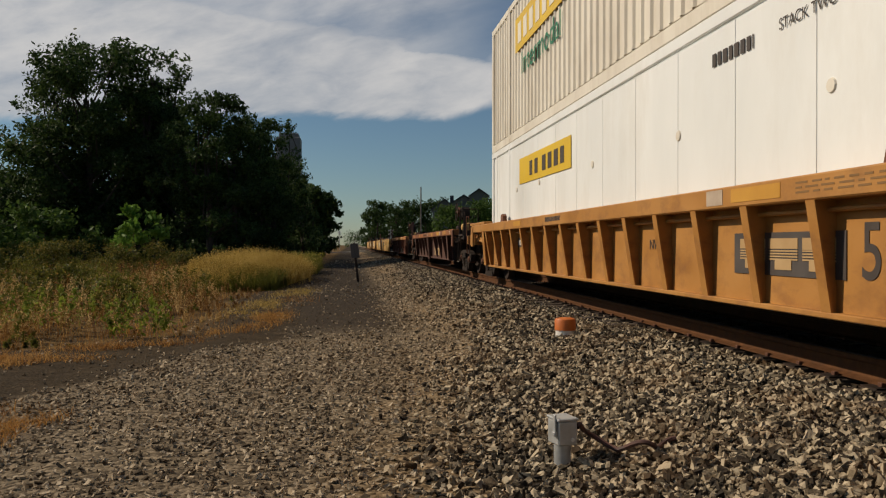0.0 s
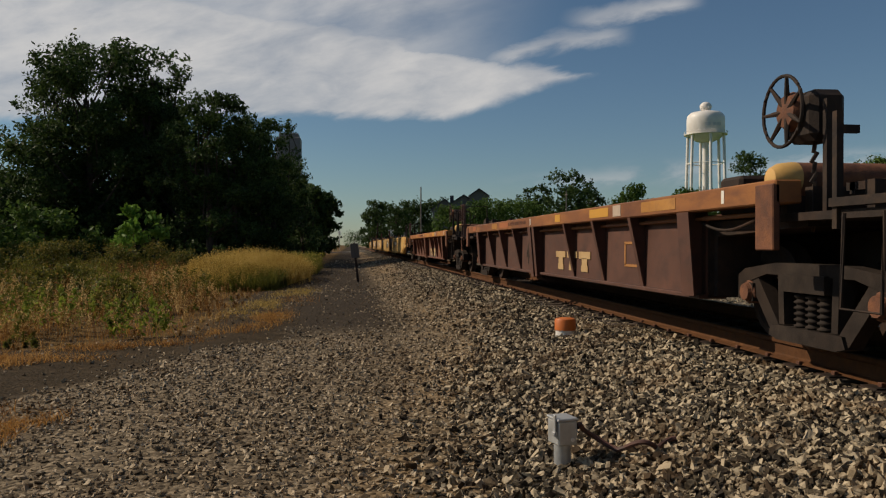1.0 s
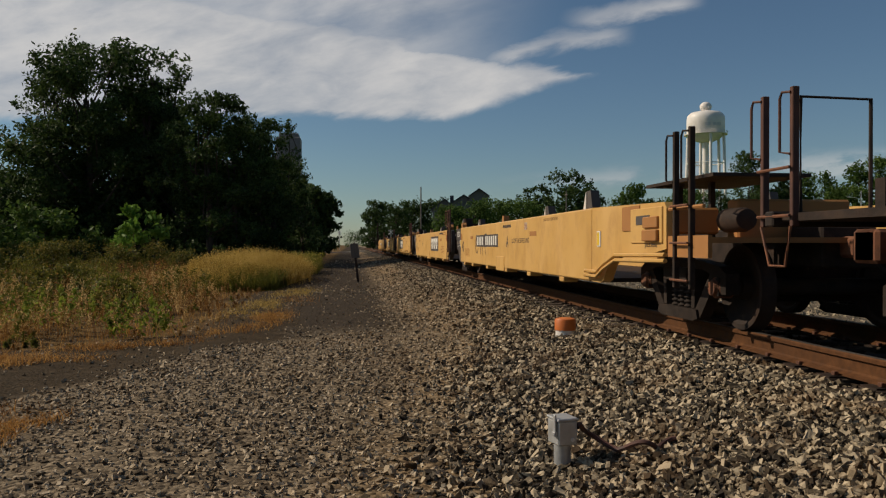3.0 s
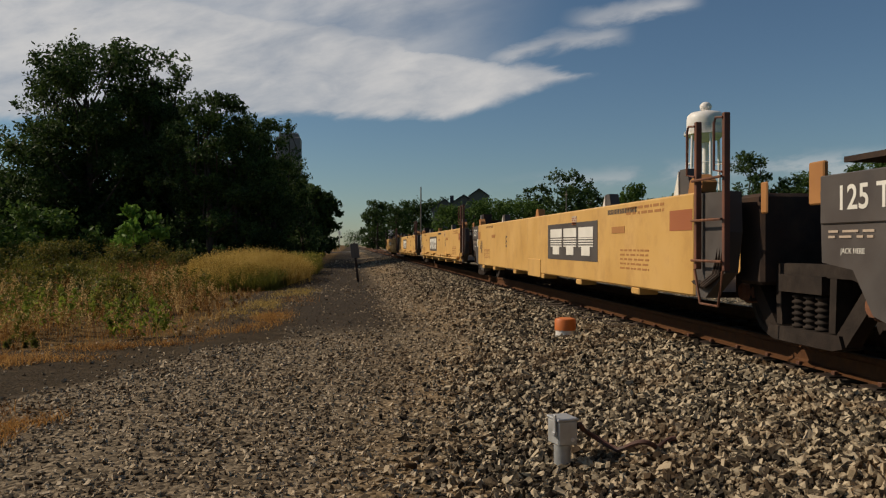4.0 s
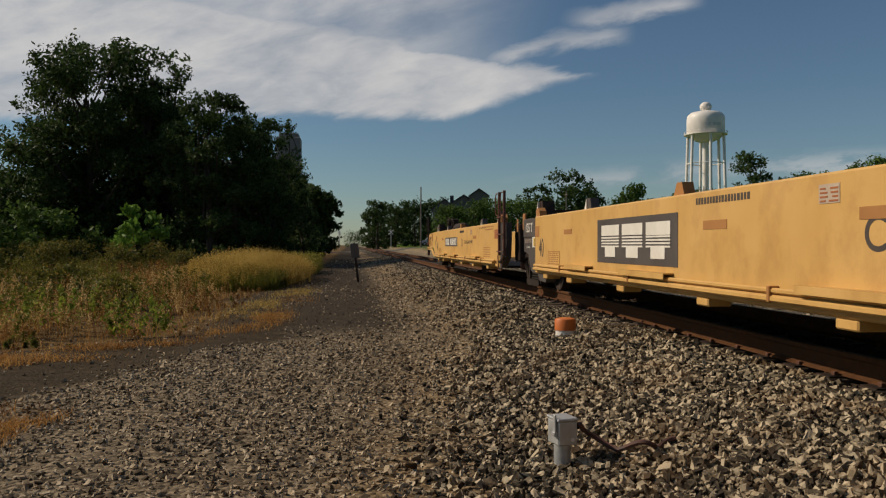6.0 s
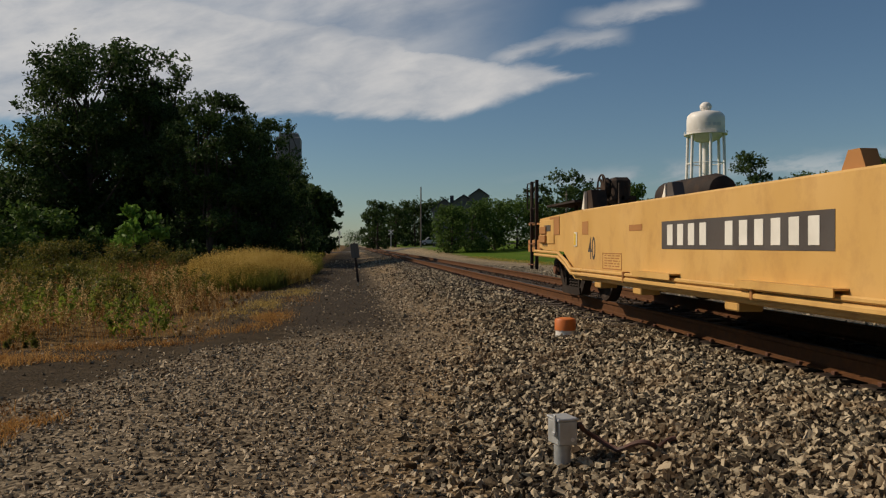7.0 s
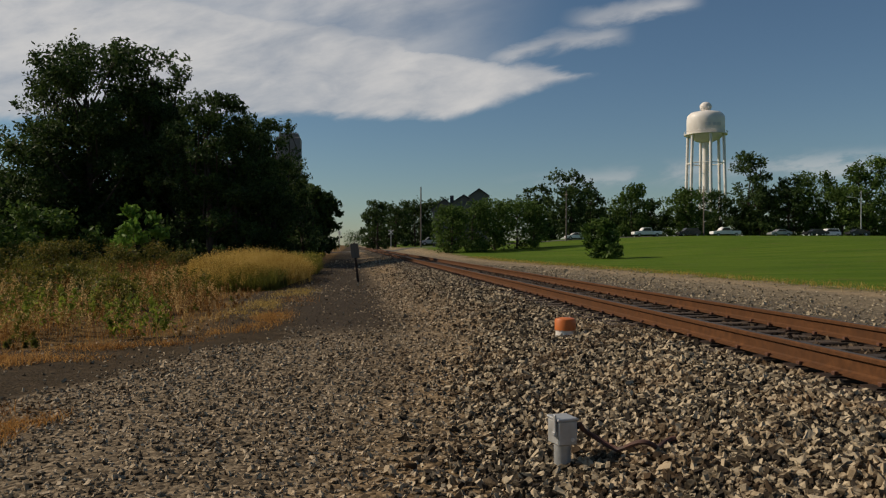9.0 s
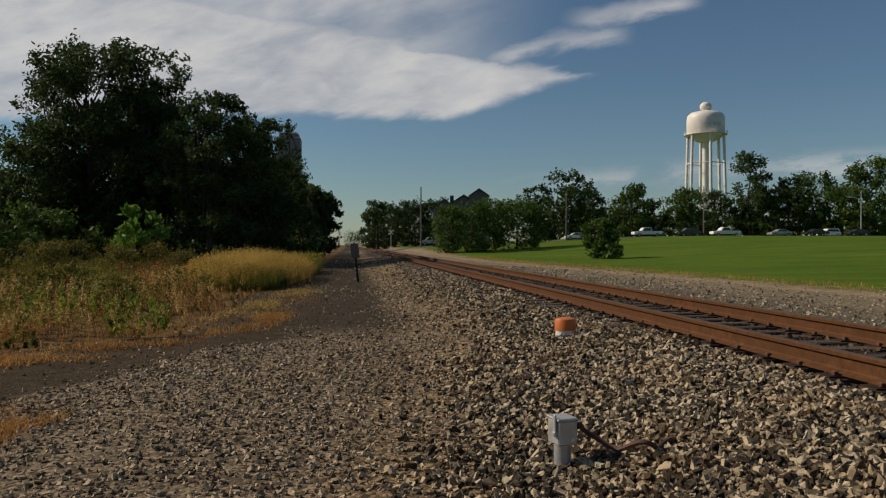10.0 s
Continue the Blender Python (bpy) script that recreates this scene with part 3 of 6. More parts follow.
def stones(name, n, box, size, material, label, seed, keep=None, lift=0.35, flat=0.7, power=1.7):
    rng = np.random.default_rng(seed)
    x = rng.uniform(box[0], box[1], n)
    # closer together towards the viewer
    y = box[2] + (box[3] - box[2]) * rng.uniform(0, 1, n) ** power
    if keep is not None:
        k = keep(x, y, rng)
        x, y = x[k], y[k]
    n = len(x)
    s = size * np.clip(np.exp(rng.normal(size=n) * 0.26), 0.5, 1.6) * (1 + 0.02 * y)
    z = ground_z(x, y) + s * lift * rng.uniform(-0.35, 1.1, n)
    v = BLOCK[None] * rng.uniform(0.60, 1.15, (n, 8, 1)) + rng.uniform(-0.16, 0.16, (n, 8, 3))
    v *= np.stack([rng.uniform(0.95, 1.75, n), rng.uniform(0.6, 1.0, n), rng.uniform(0.40, 0.75, n) * flat / 0.7], 1)[:, None]
    q = rng.normal(size=(n, 4))
    q[:, 1:3] *= 0.55
    q /= np.linalg.norm(q, axis=1)[:, None]
    w, a, b, c = q.T
    R = np.stack([np.stack([1 - 2 * (b * b + c * c), 2 * (a * b - c * w), 2 * (a * c + b * w)], 1),
                  np.stack([2 * (a * b + c * w), 1 - 2 * (a * a + c * c), 2 * (b * c - a * w)], 1),
                  np.stack([2 * (a * c - b * w), 2 * (b * c + a * w), 1 - 2 * (a * a + b * b)], 1)], 1)
    v = np.einsum("nij,nkj->nki", R, v) * s[:, None, None] + np.stack([x, y, z], 1)[:, None]
    faces = (BLOCK_FACES[None] + 8 * np.arange(n)[:, None, None]).reshape(-1, 4)
    ob = from_arrays(name, v.reshape(-1, 3), faces, material)
    ob.data.shade_flat()
    tagged(ob, label, "stones", kind="stuff")


def edge_x(y):
    return 0.75 + np.clip(0.18 * (y - 4.4), -0.2, 1.3)


def in_view(x, y, margin=0.8):
    b = np.arctan2(x, y) - 0.1189
    return (np.abs(b) < math.radians(29.4) + margin / np.maximum(y, 1)) & (y > 2.2)


def on_bank(x, y, r):
    n = len(x)
    return in_view(x, y) & (x > edge_x(y) + 0.42 * r.normal(size=n)) & ((x < 3.5) | (r.uniform(size=n) < 0.6)) & (r.uniform(size=n) < 0.45 + 0.55 * np.clip((x - edge_x(y)) / 0.8, 0, 1))


def on_path(x, y, r):
    n = len(x)
    in_strip = (np.abs(x + 0.35) < 1.25 + 0.3 * r.normal(size=n)) & (y > 12.5 + r.normal(size=n))
    worn = 0.5 + 0.5 * np.sin(x * 2.3 + 0.6 * np.sin(y * 0.9)) * np.sin(y * 0.8 + 0.7 * np.sin(x * 1.7))
    return in_view(x, y) & (x < edge_x(y) + 0.5 * r.normal(size=n)) & ((x > gravel_x(y) + 0.22 * r.normal(size=n)) | (r.uniform(size=n) < 0.07)) & (~in_strip | (r.uniform(size=n) < 0.05)) & (r.uniform(size=n) < 0.55 + 0.45 * worn)


stones("ballast_stones", 74000, (0.0, 3.70, 2.2, 9.2), 0.027, M_STONE, "crushed grey and brown ballast stones banked beside the rails", 11, on_bank, lift=0.75, flat=0.85, power=1.15)
stones("far_ballast_stones", 44000, (0.6, 3.70, 9.0, 34), 0.028, M_STONE, "crushed grey and brown ballast stones further along the bank", 17, on_bank, lift=0.5, power=1.6)
stones("crib_stones", 8000, (4.02, 6.6, 5.0, 34), 0.036, M_CRIB, "dark ballast stones between and beyond the rails", 12,
       lambda x, y, r: in_view(x, y) & (np.abs(x - 5.405) > 0.11), lift=0.3)
stones("path_gravel", 90000, (-6.5, 2.4, 2.2, 26), 0.0215, M_GRAVEL, "worn brown-grey gravel on the vehicle path", 13, on_path, lift=0.35, flat=0.6)
stones("far_gravel", 8000, (-1.6, 3.7, 24, 75), 0.028, M_GRAVEL, "brown gravel where the path runs on beside the track", 15,
       lambda x, y, r: in_view(x, y) & ((r.uniform(size=len(x)) < 0.15) | (x > 1.2)), lift=0.25, flat=0.5)
stones("verge_gravel", 7500, (6.4, 15.0, 9.0, 48), 0.036, M_PALEGRAVEL, "pale gravel between the track and the lawn", 14,
       lambda x, y, r: in_view(x, y) & (r.uniform(size=len(x)) < np.clip((lawn_x(y) - 1.5 - x) / 5.0, 0.08, 1)), lift=0.2)


# ---- plants ----
def blades(name, roots, height, width, lean, material, label, seed, seg=2):
    """Blades of grass as bent tapering strips. roots: (n, 2); height: per blade."""
    rng = np.random.default_rng(seed)
    n = len(roots)
    ang, ln = rng.uniform(0, math.tau, n), rng.uniform(0.1, 1, n) * lean
    z0 = ground_z(roots[:, 0], roots[:, 1]) - 0.02
    turn = rng.uniform(0, math.pi, n)
    side = np.stack([np.cos(turn), np.sin(turn), np.zeros(n)], 1) * (width * rng.uniform(0.6, 1.4, n))[:, None]
    rows = []
    for k in range(seg + 1):
        t = k / seg
        c = np.stack([roots[:, 0] + np.cos(ang) * ln * height * t * t, roots[:, 1] + np.sin(ang) * ln * height * t * t, z0 + height * t * (1 - 0.25 * ln * t)], 1)
        wv = side * (1 - 0.85 * t)
        rows += [c - wv, c + wv]
    v = np.stack(rows, 1)
    m = 2 * (seg + 1)
    f = np.array([(2 * k, 2 * k + 1, 2 * k + 3, 2 * k + 2) for k in range(seg)])
    faces = (f[None] + m * np.arange(n)[:, None, None]).reshape(-1, 4)
    ob = from_arrays(name, v.reshape(-1, 3), faces, material)
    tagged(ob, label, "grass", kind="stuff")


def clumped(rng, n, box, clumps, spread):
    cx, cy = rng.uniform(box[0], box[1], clumps), box[2] + (box[3] - box[2]) * rng.uniform(0, 1, clumps) ** 1.5
    k = rng.integers(0, clumps, n)
    return np.stack([cx[k] + rng.normal(size=n) * spread, cy[k] + rng.normal(size=n) * spread], 1)


def weed_plants(name, roots, height, per, leaf, spread, material, label, seed, low=0.25):
    """Branching weeds: many small leaves and seed heads borne along thin stems."""
    rng = np.random.default_rng(seed)
    n = len(roots)
    base = np.column_stack([roots, ground_z(roots[:, 0], roots[:, 1]) - 0.02])
    lean = rng.normal(size=(n, 2)) * 0.16
    k = np.repeat(np.arange(n), per)
    t = low + (1 - low) * rng.uniform(0, 1, n * per) ** 0.8
    c = base[k].copy()
    arm = rng.normal(size=(n * per, 2)) * (spread * (1.15 - t))[:, None]
    c[:, :2] += (lean[k] * (t * t)[:, None] + arm) * height[k][:, None]
    c[:, 2] += height[k] * t * rng.uniform(0.88, 1.06, n * per)
    a = rng.normal(size=(n * per, 3))
    a /= np.linalg.norm(a, axis=1)[:, None]
    b = np.cross(a, rng.normal(size=(n * per, 3)))
    b /= np.linalg.norm(b, axis=1)[:, None] + 1e-9
    s = leaf * rng.uniform(0.5, 1.5, n * per)[:, None]
    v = np.stack([c - a * s, c + b * s * 0.42, c + a * s, c - b * s * 0.42], 1)
    side = np.stack([np.cos(rng.uniform(0, math.pi, n)), np.sin(rng.uniform(0, math.pi, n)), np.zeros(n)], 1) * 0.006
    tip = base + np.column_stack([lean * height[:, None], height * 0.97])
    stem = np.stack([base - side, base + side, tip + side * 0.4, tip - side * 0.4], 1)
    v = np.concatenate([v, stem]).reshape(-1, 3)
    ob = from_arrays(name, v, np.arange(len(v)).reshape(-1, 4), material)
    tagged(ob, label, "weeds", kind="stuff")


def build_grass():
    rng = np.random.default_rng(21)

    def field(n, box, clumps, spread, margin):
        p = clumped(rng, n, box, clumps, spread)
        return p[(p[:, 0] < bound_x(p[:, 1]) - margin) & in_view(p[:, 0], p[:, 1], 3)]

    def hgt(p, lo, hi, margin):
        d = np.clip((bound_x(p[:, 1]) - margin - p[:, 0]) / 2.0, 0.22, 1) * np.clip((p[:, 1] - 10.8) / 4.0, 0.35, 1)
        return (lo + (hi - lo) * rng.uniform(0, 1, len(p))) * d

    def patchy(p, f, a=0.9, b=1.6):
        return 0.5 + 0.5 * np.sin(p[:, 0] * a * f + 1.3 * np.sin(p[:, 1] * 0.7 * f)) * np.sin(p[:, 1] * b * 0.55 * f + 0.8 + 0.9 * np.sin(p[:, 0] * f))

    def oval(n, cx, cy, rx, ry):
        r, a = np.sqrt(rng.uniform(0, 1, n)), rng.uniform(0, math.tau, n)
        return np.stack([cx + rx * r * np.cos(a), cy + ry * r * np.sin(a)], 1), r

    # thin dry stalks all over the verge
    p = field(56000, (-24, -1.4, 11, 55), 800, 0.40, 0.0)
    blades("russet_weeds", p, hgt(p, 0.15, 0.75, 0.0) * (0.55 + 0.6 * patchy(p, 1.0)), 0.0045, 0.8, M_RUSSET, "dry russet weeds on the verge below the trees", 31)
    p = field(2300, (-20, -1.8, 11.5, 42), 420, 0.40, 0.15)
    weed_plants("seeding_weeds", p, hgt(p, 0.35, 0.95, 0.0) * (0.6 + 0.5 * patchy(p, 0.8)), 46, 0.022, 0.17, M_BROWNWEED, "brown branching weeds gone to seed", 41)
    p = field(1900, (-9, -2.0, 13, 30), 200, 0.35, 0.2)
    p = p[patchy(p, 0.9) < 0.5]
    weed_plants("straw_weeds", p, hgt(p, 0.3, 0.85, 0.1), 40, 0.020, 0.15, M_STRAW, "bleached straw-coloured seed heads", 37)
    # green growth in patches
    p = field(3000, (-22, -2.3, 11.6, 46), 120, 0.42, 0.15)
    p = p[(patchy(p, 0.6) > 0.45) | (p[:, 0] < -9)]
    weed_plants("green_weeds", p, hgt(p, 0.35, 1.05, 0.1), 44, 0.034, 0.20, M_OLIVE, "green weeds among the dry grass", 32)
    p = np.concatenate([oval(34, -5.6, 15.0, 0.9, 1.6)[0], oval(16, -3.4, 13.4, 0.6, 0.4)[0], oval(22, -7.2, 14.0, 0.8, 1.0)[0]])
    weed_plants("broadleaf_weeds", p, rng.uniform(0.35, 0.85, len(p)), 40, 0.042, 0.13, M_BROADLEAF, "broad-leaved green weeds standing in the grass", 38)
    # the golden stand, with a greener foot
    p, r = oval(42000, -3.9, 32.5, 2.5, 6.0)
    top = 0.35 + 1.12 * np.sqrt(np.clip(1 - r * r, 0, 1))
    ok = p[:, 0] < bound_x(p[:, 1]) + 0.2
    blades("golden_grass", p[ok], (top * rng.uniform(0.5, 1.05, len(p)) * (0.82 + 0.3 * patchy(p, 2.1)))[ok], 0.006, 0.9, M_GOLD, "tall golden dry grass in a thick stand", 33)
    q, r = oval(1500, -3.9, 31.5, 2.5, 5.5)
    weed_plants("golden_seed_heads", q, (0.4 + 1.12 * np.sqrt(1 - r * r)) * rng.uniform(0.8, 1.0, len(q)), 34, 0.022, 0.12, M_GOLD, "golden seed heads over the thick stand", 44, low=0.6)
    p, r = oval(14000, -3.3, 27.6, 1.7, 1.5)
    ok = p[:, 0] < bound_x(p[:, 1]) + 0.3
    blades("green_stand", p[ok], (rng.uniform(0.35, 1.0, len(p)) * (1.15 - 0.6 * r))[ok], 0.008, 0.7, M_OLIVE, "olive-green grass at the foot of the golden stand", 42)
    p, r = oval(700, -2.6, 41.0, 1.1, 4.5)
    weed_plants("verge_weeds", p, rng.uniform(0.4, 1.15, len(p)), 40, 0.04, 0.2, M_GREENGRASS, "green weeds where the verge narrows", 43)
    # flattened dry grass lying on the bare earth
    for k, (cx, cy, rx, ry, n) in enumerate(((-5.0, 10.9, 1.9, 0.75, 5200), (-1.55, 15.6, 0.42, 2.3, 2600), (-2.2, 18.5, 0.7, 3.0, 2600), (-1.6, 24.0, 0.8, 2.5, 1800), (-3.1, 6.7, 0.75, 0.95, 5200), (-3.3, 12.2, 1.2, 0.35, 1800), (-2.0, 13.4, 0.5, 1.0, 900), (-1.3, 20.5, 0.5, 2.0, 700))):
        p, r = oval(n, cx, cy, rx, ry)
        p += 0.10 * rng.normal(size=p.shape)
        p = p[(patchy(p, 3.1) > 0.34) & (r < rng.uniform(0.45, 1.1, len(p)))]
        blades("flattened_grass", p, rng.uniform(0.05, 0.20, len(p)), 0.0045, 2.0, M_GOLD if k in (2, 3) else M_RUSSET, "flattened dry grass lying on the bare earth", 50 + k)
    p = np.stack([np.zeros(9000), rng.uniform(9, 80, 9000)], 1)
    p[:, 0] = lawn_x(p[:, 1]) + rng.normal(size=9000) * 0.7
    blades("lawn_fringe", p, rng.uniform(0.04, 0.18, len(p)), 0.008, 0.8, M_GOLD, "ragged dry grass along the lawn's edge", 36)


build_grass()


def tree(x, y, height, spread, leaves, material, seed, label, leaf=0.22, base=None, low=0.12, name="tree", clumps=46, shape=1.0, category="tree"):
    """Trunk with limbs that reach the crown's clumps, and a crown of many small leaf sprays with gaps."""
    rng = np.random.default_rng(seed)
    z0 = float(ground_z(x, y)) if base is None else base
    root = tagged(new(name), label, category)
    root.location = (x, y, z0)
    # clump centres in an uneven egg
    th, ph = rng.uniform(0, math.tau, clumps), rng.uniform(0, 1, clumps)
    hz = low + (0.95 - low) * ph
    rad = spread * np.sqrt(np.clip(1 - ((hz - 0.45) / 0.58) ** 2, 0.05, 1)) ** shape * rng.uniform(0.12, 1.0, clumps) ** 0.8
    cen = np.stack([rad * np.cos(th), rad * np.sin(th), hz * height], 1)
    size = spread * rng.uniform(0.22, 0.40, clumps)
    cen[:, 2] = np.minimum(cen[:, 2], height - size * 0.7)
    bm = bmesh.new()
    r0 = 0.022 * height
    tip = height * 0.72
    lean = rng.normal(size=2) * 0.02 * height
    trunk = [(lean[0] * t * t, lean[1] * t * t, tip * t - 0.1 * (t == 0)) for t in (0, 0.1, 0.3, 0.55, 0.8, 1.0)]
    rod(bm, trunk, [r0 * 1.35, r0, r0 * 0.85, r0 * 0.62, r0 * 0.35, r0 * 0.12], 8)
    for k in rng.permutation(clumps)[: min(clumps, 26)]:
        c = cen[k]
        t = np.clip((c[2] / height - 0.22) / 0.72, 0.12, 0.9)
        s = np.array([lean[0] * t * t, lean[1] * t * t, tip * t])
        mid = s * 0.45 + c * 0.55 + np.array([0, 0, -0.04 * height]) + rng.normal(size=3) * 0.03 * height
        rod(bm, [s, mid, c], [r0 * 0.38 * (1 - 0.5 * t), r0 * 0.2, r0 * 0.06], 5, caps=False)
    part("trunk", bm, M_BARK, root, smooth=True)
    # each clump carries upturned sprays; a share of the leaves fills its inside
    tufts = 15
    td = rng.normal(size=(clumps, tufts, 3))
    td /= np.linalg.norm(td, axis=2)[:, :, None]
    tc = cen[:, None] + td * (size[:, None] * rng.uniform(0.5, 0.92, (clumps, tufts)))[:, :, None] * np.array([1.1, 1.1, 0.82])
    ta = td + np.array([0, 0, 0.7])
    ta /= np.linalg.norm(ta, axis=2)[:, :, None]
    k, h = rng.integers(0, clumps, leaves), rng.integers(0, tufts, leaves)
    d = rng.normal(size=(leaves, 3))
    d /= np.linalg.norm(d, axis=1)[:, None]
    along = rng.uniform(-1, 1, leaves)
    c = tc[k, h] + ta[k, h] * (size[k] * 0.28 * along)[:, None] + rng.normal(size=(leaves, 3)) * (size[k] * 0.115 * (1.1 - 0.6 * along))[:, None]
    inner = rng.uniform(0, 1, leaves) < 0.22
    c[inner] = (cen[k] + d * (size[k] * rng.uniform(0, 0.75, leaves))[:, None])[inner]
    c[:, 2] = np.maximum(c[:, 2], 0.05)
    a = rng.normal(size=(leaves, 3))
    a /= np.linalg.norm(a, axis=1)[:, None]
    b = np.cross(a, d + rng.normal(size=(leaves, 3)) * 0.5)
    b /= np.linalg.norm(b, axis=1)[:, None] + 1e-9
    s = leaf * rng.uniform(0.5, 1.3, leaves)[:, None]
    v = np.stack([c - a * s, c + b * s * 0.45 - a * s * 0.1, c + a * s, c - b * s * 0.45 + a * s * 0.1], 1).reshape(-1, 3)
    from_arrays("crown", v, np.arange(4 * leaves).reshape(-1, 4), material, root)
    return root


def at(px, s, z=None):
    """Plan position from a bearing, as picture columns right of the centre line of 1390 to the unit, and a scale to the metre."""
    Z = 1390 / s
    X = (px - 784) / s
    return X * math.cos(YAW) + Z * math.sin(YAW), Z * math.cos(YAW) - X * math.sin(YAW)


DARK = "tall dark-leaved tree in the row beside the path"
for px, s, h, w, n, seed in (
        (62, 27, 9.0, 2.6, 9000, 1), (160, 27.5, 14.7, 4.6, 26000, 2), (268, 26, 14.7, 3.2, 16000, 3), (215, 25, 11.5, 4.4, 14000, 4), (105, 27, 13.2, 3.0, 12000, 14),
        (372, 23, 13.9, 3.4, 16000, 5), (330, 22, 11.4, 3.4, 10000, 6), (436, 21, 13.2, 3.2, 12000, 7), (484, 19, 14.0, 2.6, 10000, 8), (460, 20, 12.0, 3.0, 9000, 16), (415, 22, 12.2, 2.8, 9000, 17),
        (512, 16, 11.6, 2.7, 8000, 9), (12, 24, 7.4, 2.6, 7000, 10), (235, 25, 12.6, 3.4, 12000, 18), (300, 24, 12.4, 3.0, 11000, 19), (185, 26, 9.5, 3.6, 9000, 20), (288, 25, 13.3, 2.4, 8000, 22), (-60, 26, 7, 4.0, 5000, 12), (-25, 30, 5.5, 3.0, 5000, 13), (535, 17, 7.5, 1.6, 4000, 15)):
    f = 1.15 if px > 320 else 0.88
    x, y = at(px, s * f)
    tree(x, y, h / f, w / f, int(n * 1.2), M_LEAF, seed, DARK, leaf=0.15 / f, low=0.02, clumps=60)
# added trees, hidden behind the row, that cast shade on the far path
for k, (x, y, h) in enumerate(((-7.5, 71, 10.5), (-7.0, 80, 10.0), (-6.2, 90, 8.6), (-5.6, 100, 8.2), (-5.8, 112, 8.4))):
    tree(x, y, h, 2.6, 6000, M_LEAF, 90 + k, DARK, leaf=0.16, low=0.03, clumps=46)
for k in range(17):
    x, y = at(-20 + 34 * k, 24.5 - 0.75 * max(0, k - 6))
    tree(x, y, 4.6 + 0.9 * math.sin(k * 2.3), 2.4, 2300, M_LEAF, 300 + k, "dark undergrowth shrub below the tall trees", leaf=0.2, low=0.02, name="shrub", clumps=20, category="shrub")
for k, (px, s, h, w) in enumerate(((20, 40, 1.5, 1.5), (95, 44, 1.55, 1.3), (150, 38, 1.75, 1.6), (215, 42, 1.5, 1.3), (275, 37, 1.65, 1.5), (330, 40, 1.35, 1.1), (130, 66, 1.0, 0.8), (190, 74, 0.85, 0.7), (40, 70, 0.9, 0.9))):
    x, y = at(px, s)
    tree(x, y, h, w, 3600, M_WEED, 340 + k, "low olive-green weed bush standing in the dry grass", leaf=0.05, low=0.02, name="weed_bush", clumps=22, category="bush")


# ---- train ----
SPEED = 18.3                      # metres a second, towards -y
MOVERS, WHEELS = [], []


def mover(name, y, label, category, group=""):
    ob = tagged(new(name), label, category, group)
    ob.location = (TRACK_X, y, RAIL_Z)
    MOVERS.append((ob, y))
    return ob


def decal(parent, y0, y1, z0, z1, x, material, name="panel", label=""):
    return part(name, boxes((x - 0.004, x + 0.004, min(y0, y1), max(y0, y1), z0, z1)), material, parent, label)


def bar_text(parent, y, z, width, rows, x, material, height=0.035, gap=0.03, seed=0, name="lettering"):
    """Lines of small writing as short bars."""
    rnd = random.Random(seed)
    bm = bmesh.new()
    for r in range(rows):
        p, zz = y + width / 2, z - r * (height + gap)
        while p > y - width / 2:
            w = rnd.uniform(0.05, 0.17) if height < 0.05 else height * rnd.uniform(0.5, 0.75)
            e = max(p - w, y - width / 2)
            quad_box(bm, x - 0.0015, x + 0.004, e, p, zz - height / 2, zz + height / 2)
            p = e - (rnd.uniform(0.03, 0.06) if height < 0.05 else height * 0.3)
    return tagged(part(name, bm, material, parent), kind="stuff")


def emblem(parent, y0, y1, z0, z1, x, back, front, striped=True):
    """Company emblem as a plain plate with three pale blocks."""
    if back:
        decal(parent, y0, y1, z0, z1, x, back, "emblem_plate")
    w, h = y1 - y0, z1 - z0
    for k in range(3):
        a = y0 + w * (0.07 + 0.30 * k)
        b = a + w * 0.26
        c = (a + b) / 2
        bars = [(a, b, 0.62 if k else 0.60, 0.86), (c - w * 0.075, c + w * 0.075, 0.14, 0.36)]
        bars += [(a, b, 0.36 + 0.065 * r, 0.395 + 0.065 * r) for r in range(4)] if striped else [(c - w * 0.06, c + w * 0.06, 0.36, 0.62)]
        for p, q, lo, hi in bars:
            part("emblem_bar", boxes((x - 0.009, x - 0.003, p, q, z0 + h * lo, z0 + h * hi)), front, parent)


TRUCK_MESH = {}


